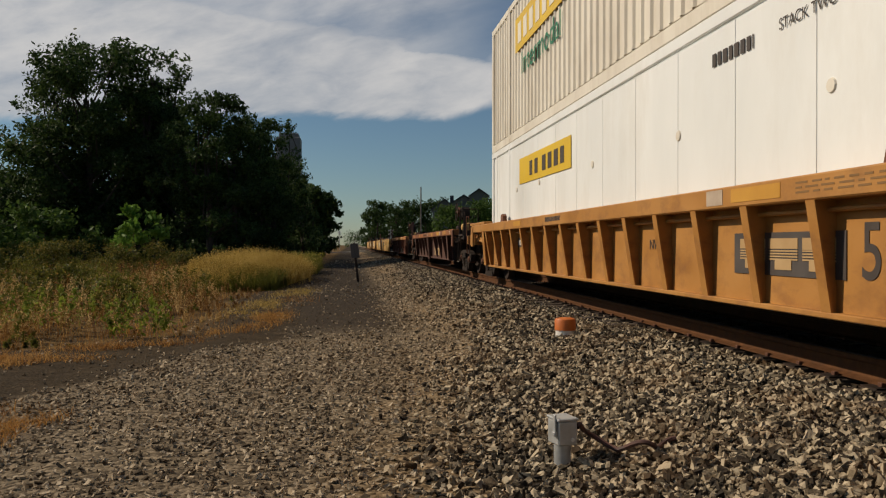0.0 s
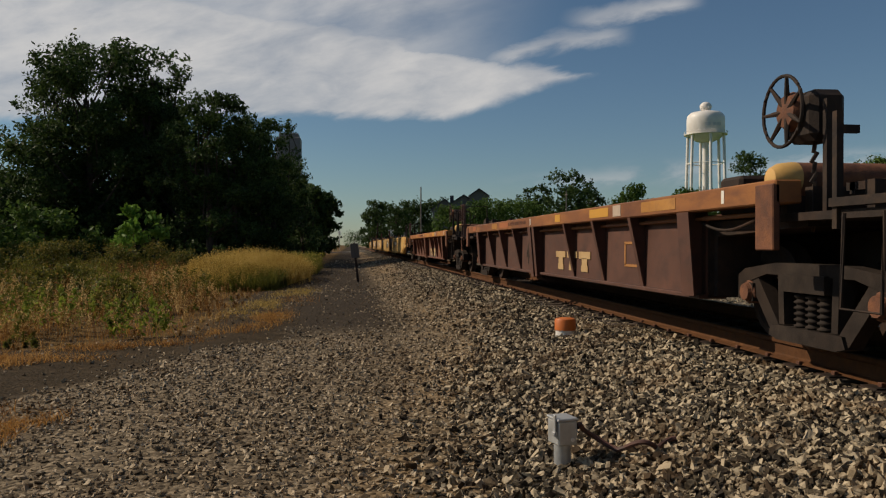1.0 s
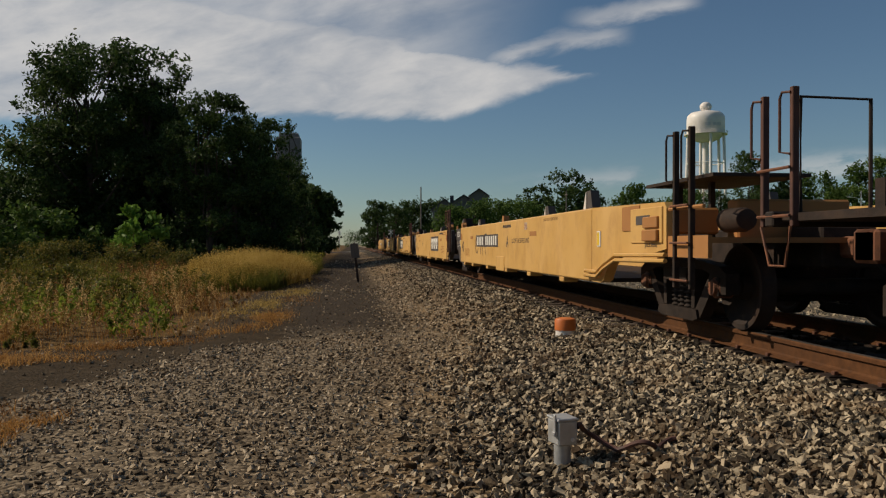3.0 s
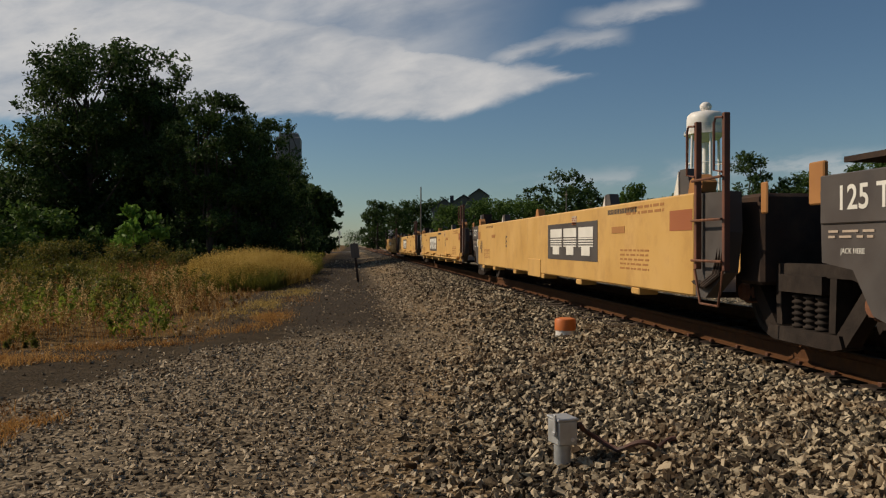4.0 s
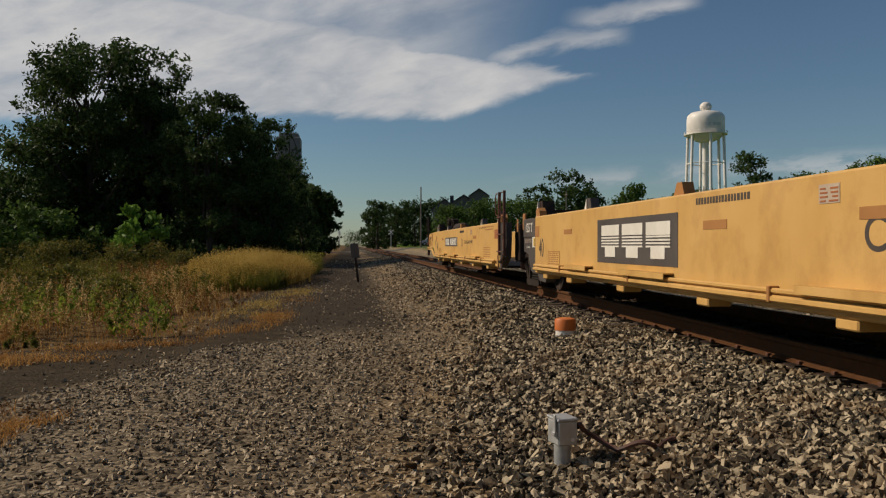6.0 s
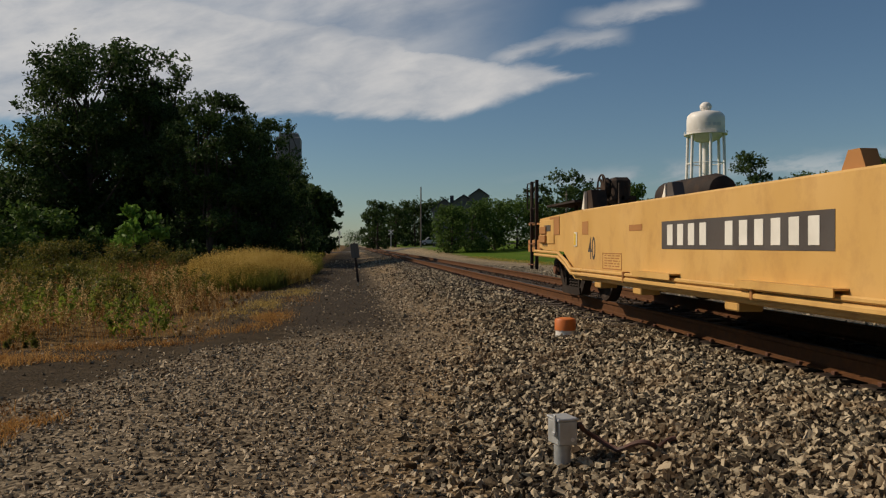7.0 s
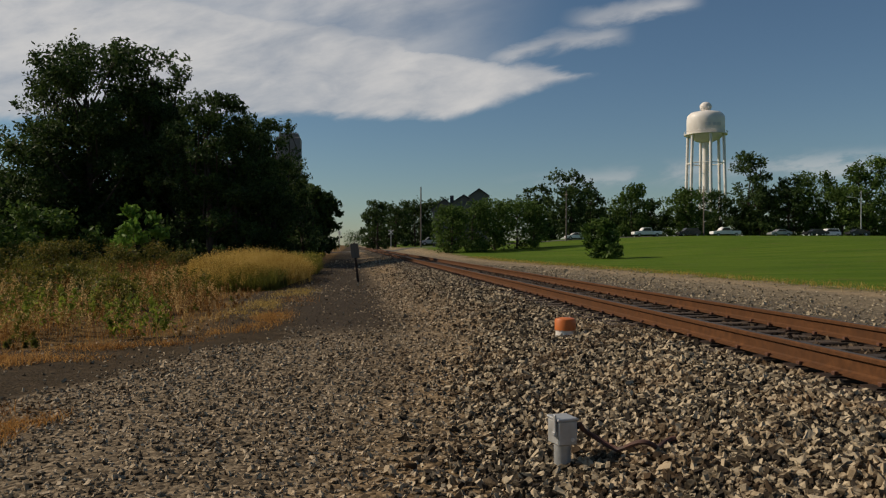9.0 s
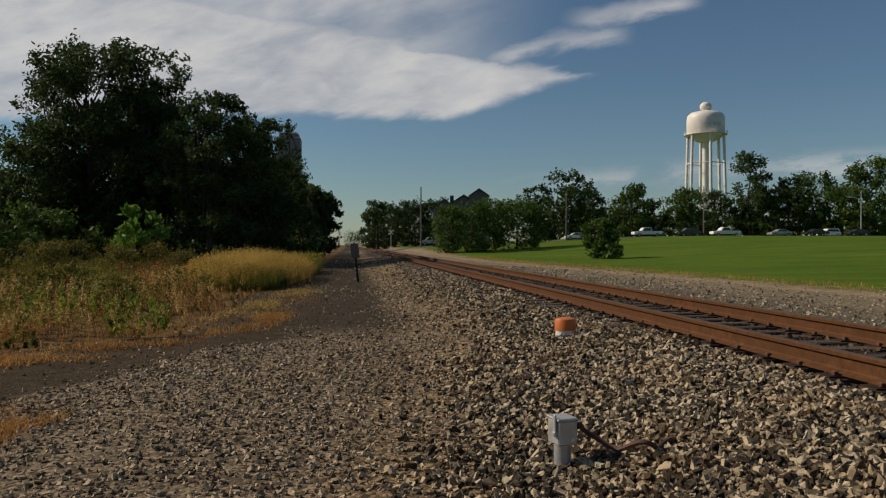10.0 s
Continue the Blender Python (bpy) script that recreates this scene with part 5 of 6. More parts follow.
def build_brown_car(y, seed):
    car = ribbed_car(y, 7.7, 6.15, 1.38, M_BROWN2 if seed == 3 else M_BROWN, M_SILL if seed == 3 else M_SILL2, "long top sill in faded patchy orange",
                     "empty brown ribbed steel well car with a faded orange sill", 7.4, 9.4, True, False, seed, 0.0 if seed == 2 else -0.2)
    x = -1.312
    emblem(car, -2.75, -0.65, 0.40 if seed == 2 else 0.36, 0.80 if seed == 2 else 0.76, x, M_GREY if seed == 3 else None, M_FADED, striped=seed == 3)
    lettering("40", 0.56, M_GREY if seed == 3 else M_BLACK, car, 1.15, 0.66, x, stretch=0.8)
    for yy, wdt, mt in ((-1.7, 0.3, M_YELPATCH), (-3.9, 0.75, M_YELPATCH), (0.25, 0.05, M_MARK), (3.4, 0.6, M_ORANGE), (-5.9, 0.9, M_ORANGE), (6.2, 0.5, M_RUSTPATCH), (-6.9, 0.05, M_MARK), (2.2, 0.9, M_RUSTPATCH)):
        decal(car, yy, yy + wdt, 1.19, 1.30, -1.5, mt, "paint_patch")
    decal(car, -4.35, -4.08, 1.18, 1.31, -1.502, M_NOTICE, "notice_plate")
    bm = boxes((x - 0.004, x + 0.004, -4.6, -4.56, 0.60, 0.86), (x - 0.004, x + 0.004, -4.0, -3.96, 0.60, 0.86), (x - 0.004, x + 0.004, -4.6, -3.96, 0.58, 0.61), (x - 0.004, x + 0.004, -4.6, -3.96, 0.85, 0.88))
    part("stencil_frame", bm, M_PATCH, car)
    bar_text(car, 1.4, 1.25, 1.6, 1, -1.502, M_RUST, 0.06, seed=seed)
    # front end: brake wheel, tank, rails
    handwheel(car, -1.36, -7.55, 1.86, M_RUST)
    reservoir(car, -6.95, 1.40, M_YELLOW)
    bm = rod(bmesh.new(), [(-1.30, -8.98, 1.08), (-1.32, -8.98, 1.86), (-1.29, -9.0, 1.88), (-0.98, -9.08, 1.88), (-0.95, -9.08, 1.86), (-0.95, -9.08, 1.46), (-0.98, -9.08, 1.44), (-1.30, -8.99, 1.44)], 0.016, 6)
    part("grab_iron", bm, M_BLACK, car)
    part("brake_post", boxes((-1.38, -1.33, -8.26, -8.21, 0.95, 1.75), (-1.40, -1.30, -9.1, -8.2, 1.10, 1.16)), M_BLACK, car)
    bm = rod(bmesh.new(), [(-1.42, -8.4, 1.05), (-1.44, -8.4, 0.42), (-1.44, -8.8, 0.42), (-1.42, -8.8, 1.05)], 0.014, 6)
    part("stirrup", bm, M_BLACK, car)
    part("valve_box", boxes((-1.2, -0.8, -6.6, -6.2, 1.10, 1.46), (-0.7, 0.2, -6.5, -6.1, 1.05, 1.40), bevel=0.03), M_BLACK, car)
    part("tool_rack", boxes((-1.0, 0.9, -7.9, -7.84, 1.08, 1.30), (-1.0, -0.94, -8.6, -7.8, 1.24, 1.30), (-1.0, -0.94, -8.6, -8.54, 1.08, 1.30), (0.2, 0.9, -8.2, -7.6, 1.08, 1.26)), M_BLACK, car)
    # rear end: tall posts
    ladder(car, -1.36, 9.5, 0.98, 2.02, M_BROWN, 0.42)
    bm = rod(bmesh.new(), [(-1.3, 9.1, 1.08), (-1.3, 9.1, 1.95), (-0.7, 9.15, 1.95), (-0.7, 9.15, 1.08)], 0.016, 6)
    part("grab_iron", bm, M_BLACK, car)
    for k, yy in enumerate((6.1, 5.2, 3.2)):
        bm = slab(bmesh.new(), [(yy - 0.2, 1.33), (yy - 0.16, 1.62 - 0.08 * k), (yy + 0.1, 1.60 - 0.08 * k), (yy + 0.24, 1.33)], 1.20, 1.34)
        part("container_guide", bm, M_BLACK, car)
        bm = slab(bmesh.new(), [(yy - 0.2, 1.33), (yy - 0.16, 1.50 - 0.05 * k), (yy + 0.1, 1.46 - 0.05 * k), (yy + 0.24, 1.33)], -1.30, -1.22)
        part("container_guide", bm, M_BLACK, car)
    part("end_beam", boxes((-1.1, 1.1, 6.5, 6.7, 1.08, 1.45), (-1.0, 1.0, 7.6, 7.72, 1.08, 1.5), (0.3, 1.1, 7.0, 7.5, 1.08, 1.6)), M_BLACK, car)


def smooth_car(y, letter, front_end=False, rear_end=False, letter_y=-2.4, emblem_y=(0.2, 2.7), pipes=True, seed=0):
    """Smooth-sided yellow well unit of a five-part articulated car."""
    where = "at the tail of the train" if rear_end else "sharing a truck with its neighbour"
    car = mover("well_car", y, "yellow smooth-sided well car " + where, "well car", "cars of the train")
    x0, H = -1.46, 6.15
    for s in (-1, 1):
        xs = sorted((s * 1.30, s * 1.46))
        part("side_panel", boxes((xs[0], xs[1], -H, H, 0.36, 1.33), bevel=0.018), M_YELLOW, car)
    part("floor_pan", boxes((-1.30, 1.30, -H, H, 0.345, 0.40)), M_BLACK, car)
    for yy in (-4.6, -2.4, -0.3, 1.9, 4.1, 5.5):
        part("foot_bracket", boxes((-1.45, -1.22, yy - 0.12, yy + 0.12, 0.285, 0.362), bevel=0.012), M_YELLOW, car)
    if not pipes:
        part("jack_plate", boxes((-1.472, -1.44, -0.25, 0.65, 0.30, 0.60), bevel=0.006), M_YELLOW, car)
    if pipes:
        for z, r, a, b in ((0.50, 0.022, -H + 0.3, H - 0.15), (0.44, 0.03, -H + 0.5, H - 0.15)):
            part("pipe", rod(bmesh.new(), [(x0 - 0.05, a, z), (x0 - 0.05, b, z)], r, 7), M_YELLOW, car)
        for yy in (-4.2, -1.6, 1.4, 4.3):
            part("pipe_clamp", boxes((x0 - 0.085, x0 + 0.01, yy - 0.02, yy + 0.02, 0.41, 0.535), bevel=0.006), M_PATCH, car)
        for a, b in ((-3.6, -2.0), (0.3, 1.6), (2.9, 3.9)):
            part("pipe_hood", slab(bmesh.new(), [(a, 0.545), (a, 0.56), (b, 0.56), (b, 0.545)], x0 - 0.11, x0 - 0.0), M_YELLOW, car)
            part("hood_flange", boxes((x0 - 0.115, x0 - 0.105, a, b, 0.50, 0.56)), M_YELLOW, car)
    # ends
    if not front_end:
        part("front_panel", slab(bmesh.new(), [(-H, 0.36), (-H, 1.32), (-6.78, 1.30), (-6.80, 0.95), (-6.72, 0.60), (-6.35, 0.36)], x0 + 0.02, x0 + 0.14), M_GREY, car, "dark grey end panel")
        ladder(car, x0 - 0.03, -6.30, 0.62, 1.96, M_BROWN2, 0.54)
        part("front_hook", slab(bmesh.new(), [(-5.98, 1.33), (-6.02, 1.45), (-6.16, 1.50), (-6.30, 1.42), (-6.26, 1.33)], x0 + 0.02, x0 + 0.16), M_PATCH, car)
        part("handhold_plate", boxes((x0 + 0.2, x0 + 0.22, -7.08, -6.98, 1.10, 1.36), bevel=0.01), M_PATCH, car)
        part("articulation_arm", boxes((-0.45, 0.45, -7.45, -H, 0.55, 1.0), (-1.2, 1.2, -6.9, -6.5, 0.5, 1.28), bevel=0.03), M_BLACK, car)
        for k in range(3):
            part("brake_hose", rod(bmesh.new(), [(x0 + 0.02, -6.1 - 0.06 * k, 0.50), (x0 - 0.03, -6.35 - 0.05 * k, 0.47), (x0, -6.55 - 0.05 * k, 0.58), (x0 + 0.05, -6.6 - 0.05 * k, 0.95)], 0.02, 7), M_BLACK, car)
    if not rear_end:
        part("rear_panel", slab(bmesh.new(), [(H, 0.36), (H, 1.31), (7.05, 1.30), (7.10, 1.20), (7.08, 0.72), (6.75, 0.68), (6.55, 0.40), (6.40, 0.36)], x0 + 0.02, x0 + 0.14), M_GREY, car, "dark grey end panel")
        part("capacity_plate", boxes((x0 + 0.004, x0 + 0.03, H + 0.03, 7.08, 0.98, 1.31), bevel=0.008), M_GREY, car)
        lettering("125 T", 0.225, M_MARK, car, 6.63, 1.14, x0 + 0.002)
        lettering("JACK HERE", 0.05, M_MARK, car, 6.75, 0.80, x0 + 0.018)
        bar_text(car, 6.75, 0.93, 0.5, 2, x0 + 0.016, M_NOTICE, 0.016, 0.02, seed)
        decal(car, 6.20, 6.38, 0.80, 0.98, x0 + 0.012, M_MARK, "notice_plate")
        decal(car, 6.21, 6.28, 0.82, 0.96, x0 + 0.006, M_SIGNYEL, "notice_mark")
        part("handhold_plate", boxes((x0 + 0.03, x0 + 0.07, 7.08, 7.26, 1.12, 1.42), bevel=0.01), M_PATCH, car)
        part("rear_hook", slab(bmesh.new(), [(5.88, 1.33), (5.92, 1.42), (6.04, 1.48), (6.16, 1.44), (6.14, 1.33)], x0 + 0.02, x0 + 0.14), M_PATCH, car)
        truck(car, 7.9)
        part("articulation_arm", boxes((-0.4, 0.4, H, 8.1, 0.62, 1.02), (-1.2, 1.2, 6.3, 6.6, 0.45, 1.28), bevel=0.03), M_BLACK, car)
        part("crossover_grate", boxes((-1.2, 1.2, 6.4, 7.2, 1.42, 1.46), (-1.1, -1.06, 6.5, 6.56, 1.2, 1.44), (0.9, 0.96, 6.5, 6.56, 1.2, 1.44)), M_BLACK, car)
        part("drain_shoe", slab(bmesh.new(), [(6.05, 0.36), (5.4, 0.36), (5.55, 0.22), (5.95, 0.24)], x0 + 0.03, x0 + 0.2), M_GREY, car)
    for e, on in ((-1, front_end), (1, rear_end)):
        if not on:
            continue
        pts = [(e * H, 0.36), (e * H, 1.33), (e * 8.55, 1.28), (e * 8.6, 1.22), (e * 8.6, 0.80), (e * 8.3, 0.76), (e * 7.1, 0.74), (e * 6.8, 0.60), (e * 6.62, 0.40), (e * 6.5, 0.36)]
        for s in (-1, 1):
            xs = sorted((s * 1.33, s * 1.455))
            part("end_panel", slab(bmesh.new(), pts, xs[0], xs[1]), M_YELLOW, car)
        truck(car, e * 8.0)
        a, b = sorted((e * H, e * 9.4))
        part("centre_sill", boxes((-0.28, 0.28, a, b, 0.62, 1.02), bevel=0.02), M_BLACK, car)
        coupler(car, e * 9.35, e * 9.9)
        a, b = sorted((e * 8.6, e * 9.5))
        part("end_platform", boxes((-1.40, 1.40, a, b, 0.86, 0.91), (-1.44, -1.40, a, b, 0.72, 0.93)), M_PATCH, car)
        a, b = sorted((e * 7.4, e * 9.1))
        part("crossover_grate", boxes((-1.2, -0.2, a, b, 1.50, 1.535), (-0.9, -0.85, e * 8.4 - 0.03, e * 8.4 + 0.03, 0.9, 1.5), (-0.9, -0.85, e * 7.6 - 0.03, e * 7.6 + 0.03, 1.2, 1.5)), M_BLACK, car, "dark steel walkway grating")
        ladder(car, x0 + 0.02, e * 9.22 + (0.42 if e < 0 else 0.0), 0.42, 1.96, M_BLACK, 0.36, stirrup=False)
        a, b = sorted((e * 7.62, e * 8.52))
        part("access_panel", boxes((x0 - 0.012, x0 + 0.01, a, b, 0.86, 1.24), bevel=0.006), M_YELLOW, car)
        part("panel_band", boxes((x0 - 0.016, x0, e * 8.0 - 0.2, e * 8.0 + 0.2, 1.06, 1.16)), M_GREY, car)
        a, b = sorted((e * 8.62, e * 9.4))
        part("side_rail", rod(bmesh.new(), [(x0 + 0.03, a, 1.2), (x0 + 0.03, b, 1.2)], 0.02, 6), M_PATCH, car)
        part("brake_cylinder", lathe(bmesh.new(), [(0.02, a + 0.1), (0.1, a + 0.12), (0.12, a + 0.2), (0.12, a + 0.5), (0.02, a + 0.52)], (-0.95, 0, 1.08), "y", 14), M_BLACK, car, smooth=True)
        part("valve_box", boxes((-1.35, -0.9, e * 8.62 - 0.0, e * 8.62 + 0.18, 0.95, 1.22), (-0.8, 0.4, e * 8.7 - 0.12, e * 8.7 + 0.12, 0.9, 1.3), bevel=0.02), M_PATCH, car)
        part("hinged_cover", boxes((x0 - 0.04, x0, e * 8.25 - 0.2, e * 8.25 + 0.2, 1.02, 1.14), (x0 - 0.05, x0, e * 8.25 - 0.2, e * 8.25 + 0.2, 0.88, 1.0), bevel=0.008), M_PATCH, car)
        for z in (0.72, 0.66):
            part("pipe", rod(bmesh.new(), [(x0 - 0.05, e * 8.7, z + 0.02), (x0 - 0.05, e * 7.2, z), (x0 - 0.05, e * 6.75, z - 0.12), (x0 - 0.05, e * 6.5, 0.50 - (0.72 - z)), (x0 - 0.05, e * 6.0, 0.50 - (0.72 - z))], 0.024, 7), M_YELLOW, car)
        if e > 0:
            handwheel(car, -0.9, 7.0, 1.70, M_BLACK, 0.19)
            part("air_reservoir", lathe(bmesh.new(), [(0.02, 3.2), (0.15, 3.25), (0.19, 3.4), (0.19, 4.6), (0.02, 4.75)], (-0.85, 0, 1.40), "y", 16), M_BLACK, car, smooth=True)
        decal(car, e * 7.6 - 0.28, e * 7.6 + 0.28, 1.0, 1.28, x0 - 0.001, M_PATCH, "primer_patch")
        lettering("JACK HERE", 0.07, M_DARKMARK, car, e * 8.2, 0.84, x0)
        decal(car, e * 6.45 - 0.07, e * 6.45 + 0.07, 0.82, 1.02, x0 - 0.002, M_MARK, "notice_plate")
        decal(car, e * 6.45 - 0.03, e * 6.45 + 0.055, 0.835, 1.005, x0 - 0.005, M_SIGNYEL, "notice_mark")
    # container guides on the top edge
    for yy, hgt, mt in ((6.22, 0.275, M_BLACK), (-5.7, 0.26, M_GREY), (3.4, 0.16, M_GREY), (-3.4, 0.16, M_GREY), (0.4, 0.14, M_PATCH)):
        for s in (-1, 1):
            xs = sorted((s * 1.24, s * 1.36)) if hgt < 0.27 else sorted((s * 1.12, s * 1.33))
            bm = slab(bmesh.new(), [(yy - 0.24 * (hgt + 0.2) * 1.6, 1.30), (yy - 0.16 * (hgt + 0.2), 1.33 + hgt), (yy + 0.2 * (hgt + 0.2), 1.33 + hgt), (yy + 0.34 * (hgt + 0.2) * 1.4, 1.30)], xs[0], xs[1])
            part("container_guide", bm, mt, car)
        if hgt > 0.13 and mt is not M_PATCH:
            bm = slab(bmesh.new(), [(yy + 0.21 * (hgt + 0.2), 1.33 + hgt * 0.95), (yy + 0.49 * (hgt + 0.2), 1.31), (yy + 0.2 * (hgt + 0.2), 1.31)], -1.375, -1.362 if hgt < 0.27 else -1.335)
            part("guide_face", bm, M_MARK, car)
    # markings
    lettering("40", 0.42, M_DARKMARK, car, 5.70, 0.78, x0 - 0.001, stretch=0.75)
    if letter:
        lettering(letter, 0.32, M_DARKMARK, car, letter_y, 0.90, x0 - 0.001)
    if emblem_y:
        emblem(car, emblem_y[0], emblem_y[1], 0.62, 1.16, x0, M_GREY, M_MARK)
        decal(car, emblem_y[0] - 1.0, emblem_y[0] - 0.55, 0.98, 1.06, x0, M_PATCH, "primer_patch")
        bar_text(car, emblem_y[0] - 0.9, 1.24, 1.0, 1, x0 - 0.001, M_DARKMARK, 0.06, seed=seed)
    else:
        decal(car, 0.45, 3.35, 0.80, 1.08, x0, M_GREY, "number_plate")
        for k in range(11):
            if k != 4:
                part("number_bar", boxes((x0 - 0.009, x0 - 0.003, 3.20 - 0.245 * k - 0.135, 3.20 - 0.245 * k, 0.838, 1.044), bevel=0.002), M_MARK, car)
        bar_text(car, -0.5, 1.22, 0.8, 1, x0 - 0.001, M_DARKMARK, 0.06, seed=seed)
        lettering("LD LMT 124,500 PER UNIT", 0.13, M_DARKMARK, car, -1.75, 0.92, x0 - 0.001)
    decal(car, -3.05, -2.55, 1.0, 1.08, x0, M_PATCH, "primer_patch")
    decal(car, 3.9, 4.3, 1.0, 1.07, x0, M_PATCH, "primer_patch")
    decal(car, -2.35, -2.12, 1.12, 1.25, x0, M_NOTICE, "notice_plate")
    bar_text(car, -2.235, 1.22, 0.2, 4, x0 - 0.005, M_RUSTPATCH, 0.012, 0.016, seed)
    decal(car, 5.86, 6.13, 0.98, 1.16, x0, M_YELPATCH if letter == "D" else M_PATCH, "primer_patch")
    if not front_end:
        decal(car, -6.12, -5.6, 0.98, 1.18, x0, M_RUSTPATCH, "primer_patch")
        bar_text(car, -4.6, 0.78, 0.9, 5, x0 - 0.001, M_PATCH, 0.022, 0.03, seed + 4)
        bar_text(car, -4.9, 1.26, 1.1, 2, x0 - 0.001, M_PATCH, 0.03, 0.03, seed + 5)
    lettering("LOAD LIMIT 124,500 PER UNIT", 0.07, M_FAINT, car, 4.6 if letter in ("D", "E") else -4.0, 1.25, x0 - 0.001)
    a, b = 4.55, 5.25
    bm = boxes((x0 - 0.003, x0 + 0.003, a, b, 0.54, 0.552), (x0 - 0.003, x0 + 0.003, a, b, 0.73, 0.742), (x0 - 0.003, x0 + 0.003, a, a + 0.014, 0.54, 0.74), (x0 - 0.003, x0 + 0.003, b - 0.014, b, 0.54, 0.74))
    part("stencil_frame", bm, M_PATCH, car)
    bar_text(car, 4.9, 0.71, 0.55, 5, x0 - 0.001, M_PATCH, 0.014, 0.018, seed + 6)
    return car


def scrawl(car, strokes, x):
    """Spray-painted strokes laid on the panel."""
    for pts in strokes:
        bm = bmesh.new()
        rod(bm, [(x, y, z) for y, z in pts], 0.017, 5)
        for v in bm.verts:
            v.co.x = x + (v.co.x - x) * 0.15
        part("spray_stroke", bm, M_DARKMARK, car)


build_loaded_car()
build_brown_car(31.52, 2)
build_brown_car(51.32, 3)
first = smooth_car(71.15, "A", front_end=True, letter_y=-0.55, emblem_y=None, pipes=False, seed=11)
arc = [(3.35 + 0.22 * math.cos(a) + 0.1, 0.86 + 0.22 * math.sin(a)) for a in [radians(20 + 24 * k) for k in range(14)]]
scrawl(first, [[(6.7 - y, z) for y, z in arc],
               [(2.75, 1.10), (2.72, 0.85), (2.68, 0.62)], [(2.45, 1.08), (2.42, 0.85), (2.36, 0.60)], [(2.74, 0.84), (2.40, 0.86)],
               [(2.30, 1.06), (1.86, 1.10)], [(2.10, 1.08), (2.02, 0.62)]], -1.464)
smooth_car(86.35, "E", letter_y=2.65, emblem_y=(-3.3, -0.75), pipes=False, seed=12)
smooth_car(101.65, "D", letter_y=-2.4, seed=13)
smooth_car(116.95, "C", letter_y=-2.7, seed=14)
smooth_car(132.5, "B", rear_end=True, letter_y=-0.55, emblem_y=None, seed=15)


# ---- trackside things ----
def build_trackside():
    x, y = 2.62, 9.35
    z = float(ground_z(x, y))
    p = tagged(new("marker_post"), "short white marker post with an orange cap", "marker post")
    p.location = (x, y, z)
    part("base", lathe(bmesh.new(), [(0.0, -0.1), (0.118, -0.1), (0.118, 0.12), (0.0, 0.12)], sides=24), M_POSTWHITE, p, smooth=True)
    part("cap", lathe(bmesh.new(), [(0.0, 0.085), (0.128, 0.085), (0.128, 0.205), (0.118, 0.222), (0.08, 0.234), (0.0, 0.238)], sides=28), M_POSTORANGE, p, "faded orange cap", smooth=True)
    x, y = 1.305, 4.72
    z = float(ground_z(x, y)) + 0.01
    b = tagged(new("junction_box"), "small galvanised junction box on a stub post", "junction box")
    b.location, b.rotation_euler = (x, y, z), (0, 0, radians(12))
    part("stub_post", lathe(bmesh.new(), [(0.0, -0.08), (0.053, -0.08), (0.053, 0.15), (0.0, 0.15)], sides=20), M_GALV, b, smooth=True)
    part("box", boxes((-0.064, 0.064, -0.075, 0.075, 0.14, 0.29), bevel=0.008), M_GALV, b)
    part("lid", boxes((-0.070, 0.070, -0.082, 0.082, 0.288, 0.306), bevel=0.005), M_GALV, b)
    part("hasp", boxes((-0.082, -0.070, -0.06, -0.03, 0.20, 0.33), (-0.088, -0.068, -0.065, -0.025, 0.20, 0.225), bevel=0.003), M_GALV, b)
    part("knockout", lathe(bmesh.new(), [(0.0, -0.081), (0.012, -0.081), (0.012, -0.06)], (0.03, 0, 0.175), "y", 12), M_POSTWHITE, b)
    part("cable_gland", rod(bmesh.new(), [(0.06, -0.02, 0.245), (0.10, -0.02, 0.245)], 0.022, 10), M_BLACK, b)
    bm = bmesh.new()
    pts = []
    for k in range(22):
        t = k / 21
        cx, cy = 1.405 + 0.60 * t, 4.69 + 0.10 * math.sin(t * 8) - 0.14 * t
        pts.append((cx, cy, float(ground_z(cx, cy)) + 0.05 + 0.19 * max(0, 1 - t * 2.4) ** 1.2 + 0.07 * max(0, math.sin(t * 9 - 3.4))))
    rod(bm, pts, 0.016, 7)
    part_ob = part("cable", bm, M_CABLE, None, smooth=True)
    tagged(part_ob, "reddish-black cable snaking over the ballast", "cable")
    # small sign on a leaning steel post, back towards the viewer
    x, y = at(634, 46)
    z = float(ground_z(x, y))
    s = tagged(new("trackside_sign"), "small weathered sign on a dark leaning post", "sign")
    s.location, s.rotation_euler = (x, y, z), (0, radians(-6), 0)
    part("post", boxes((-0.045, 0.045, -0.03, 0.03, -0.2, 1.52), bevel=0.006), M_BLACK, s)
    part("sign_plate", boxes((-0.16, 0.16, -0.045, -0.033, 0.95, 1.50), bevel=0.01), M_POLE, s)


build_trackside()


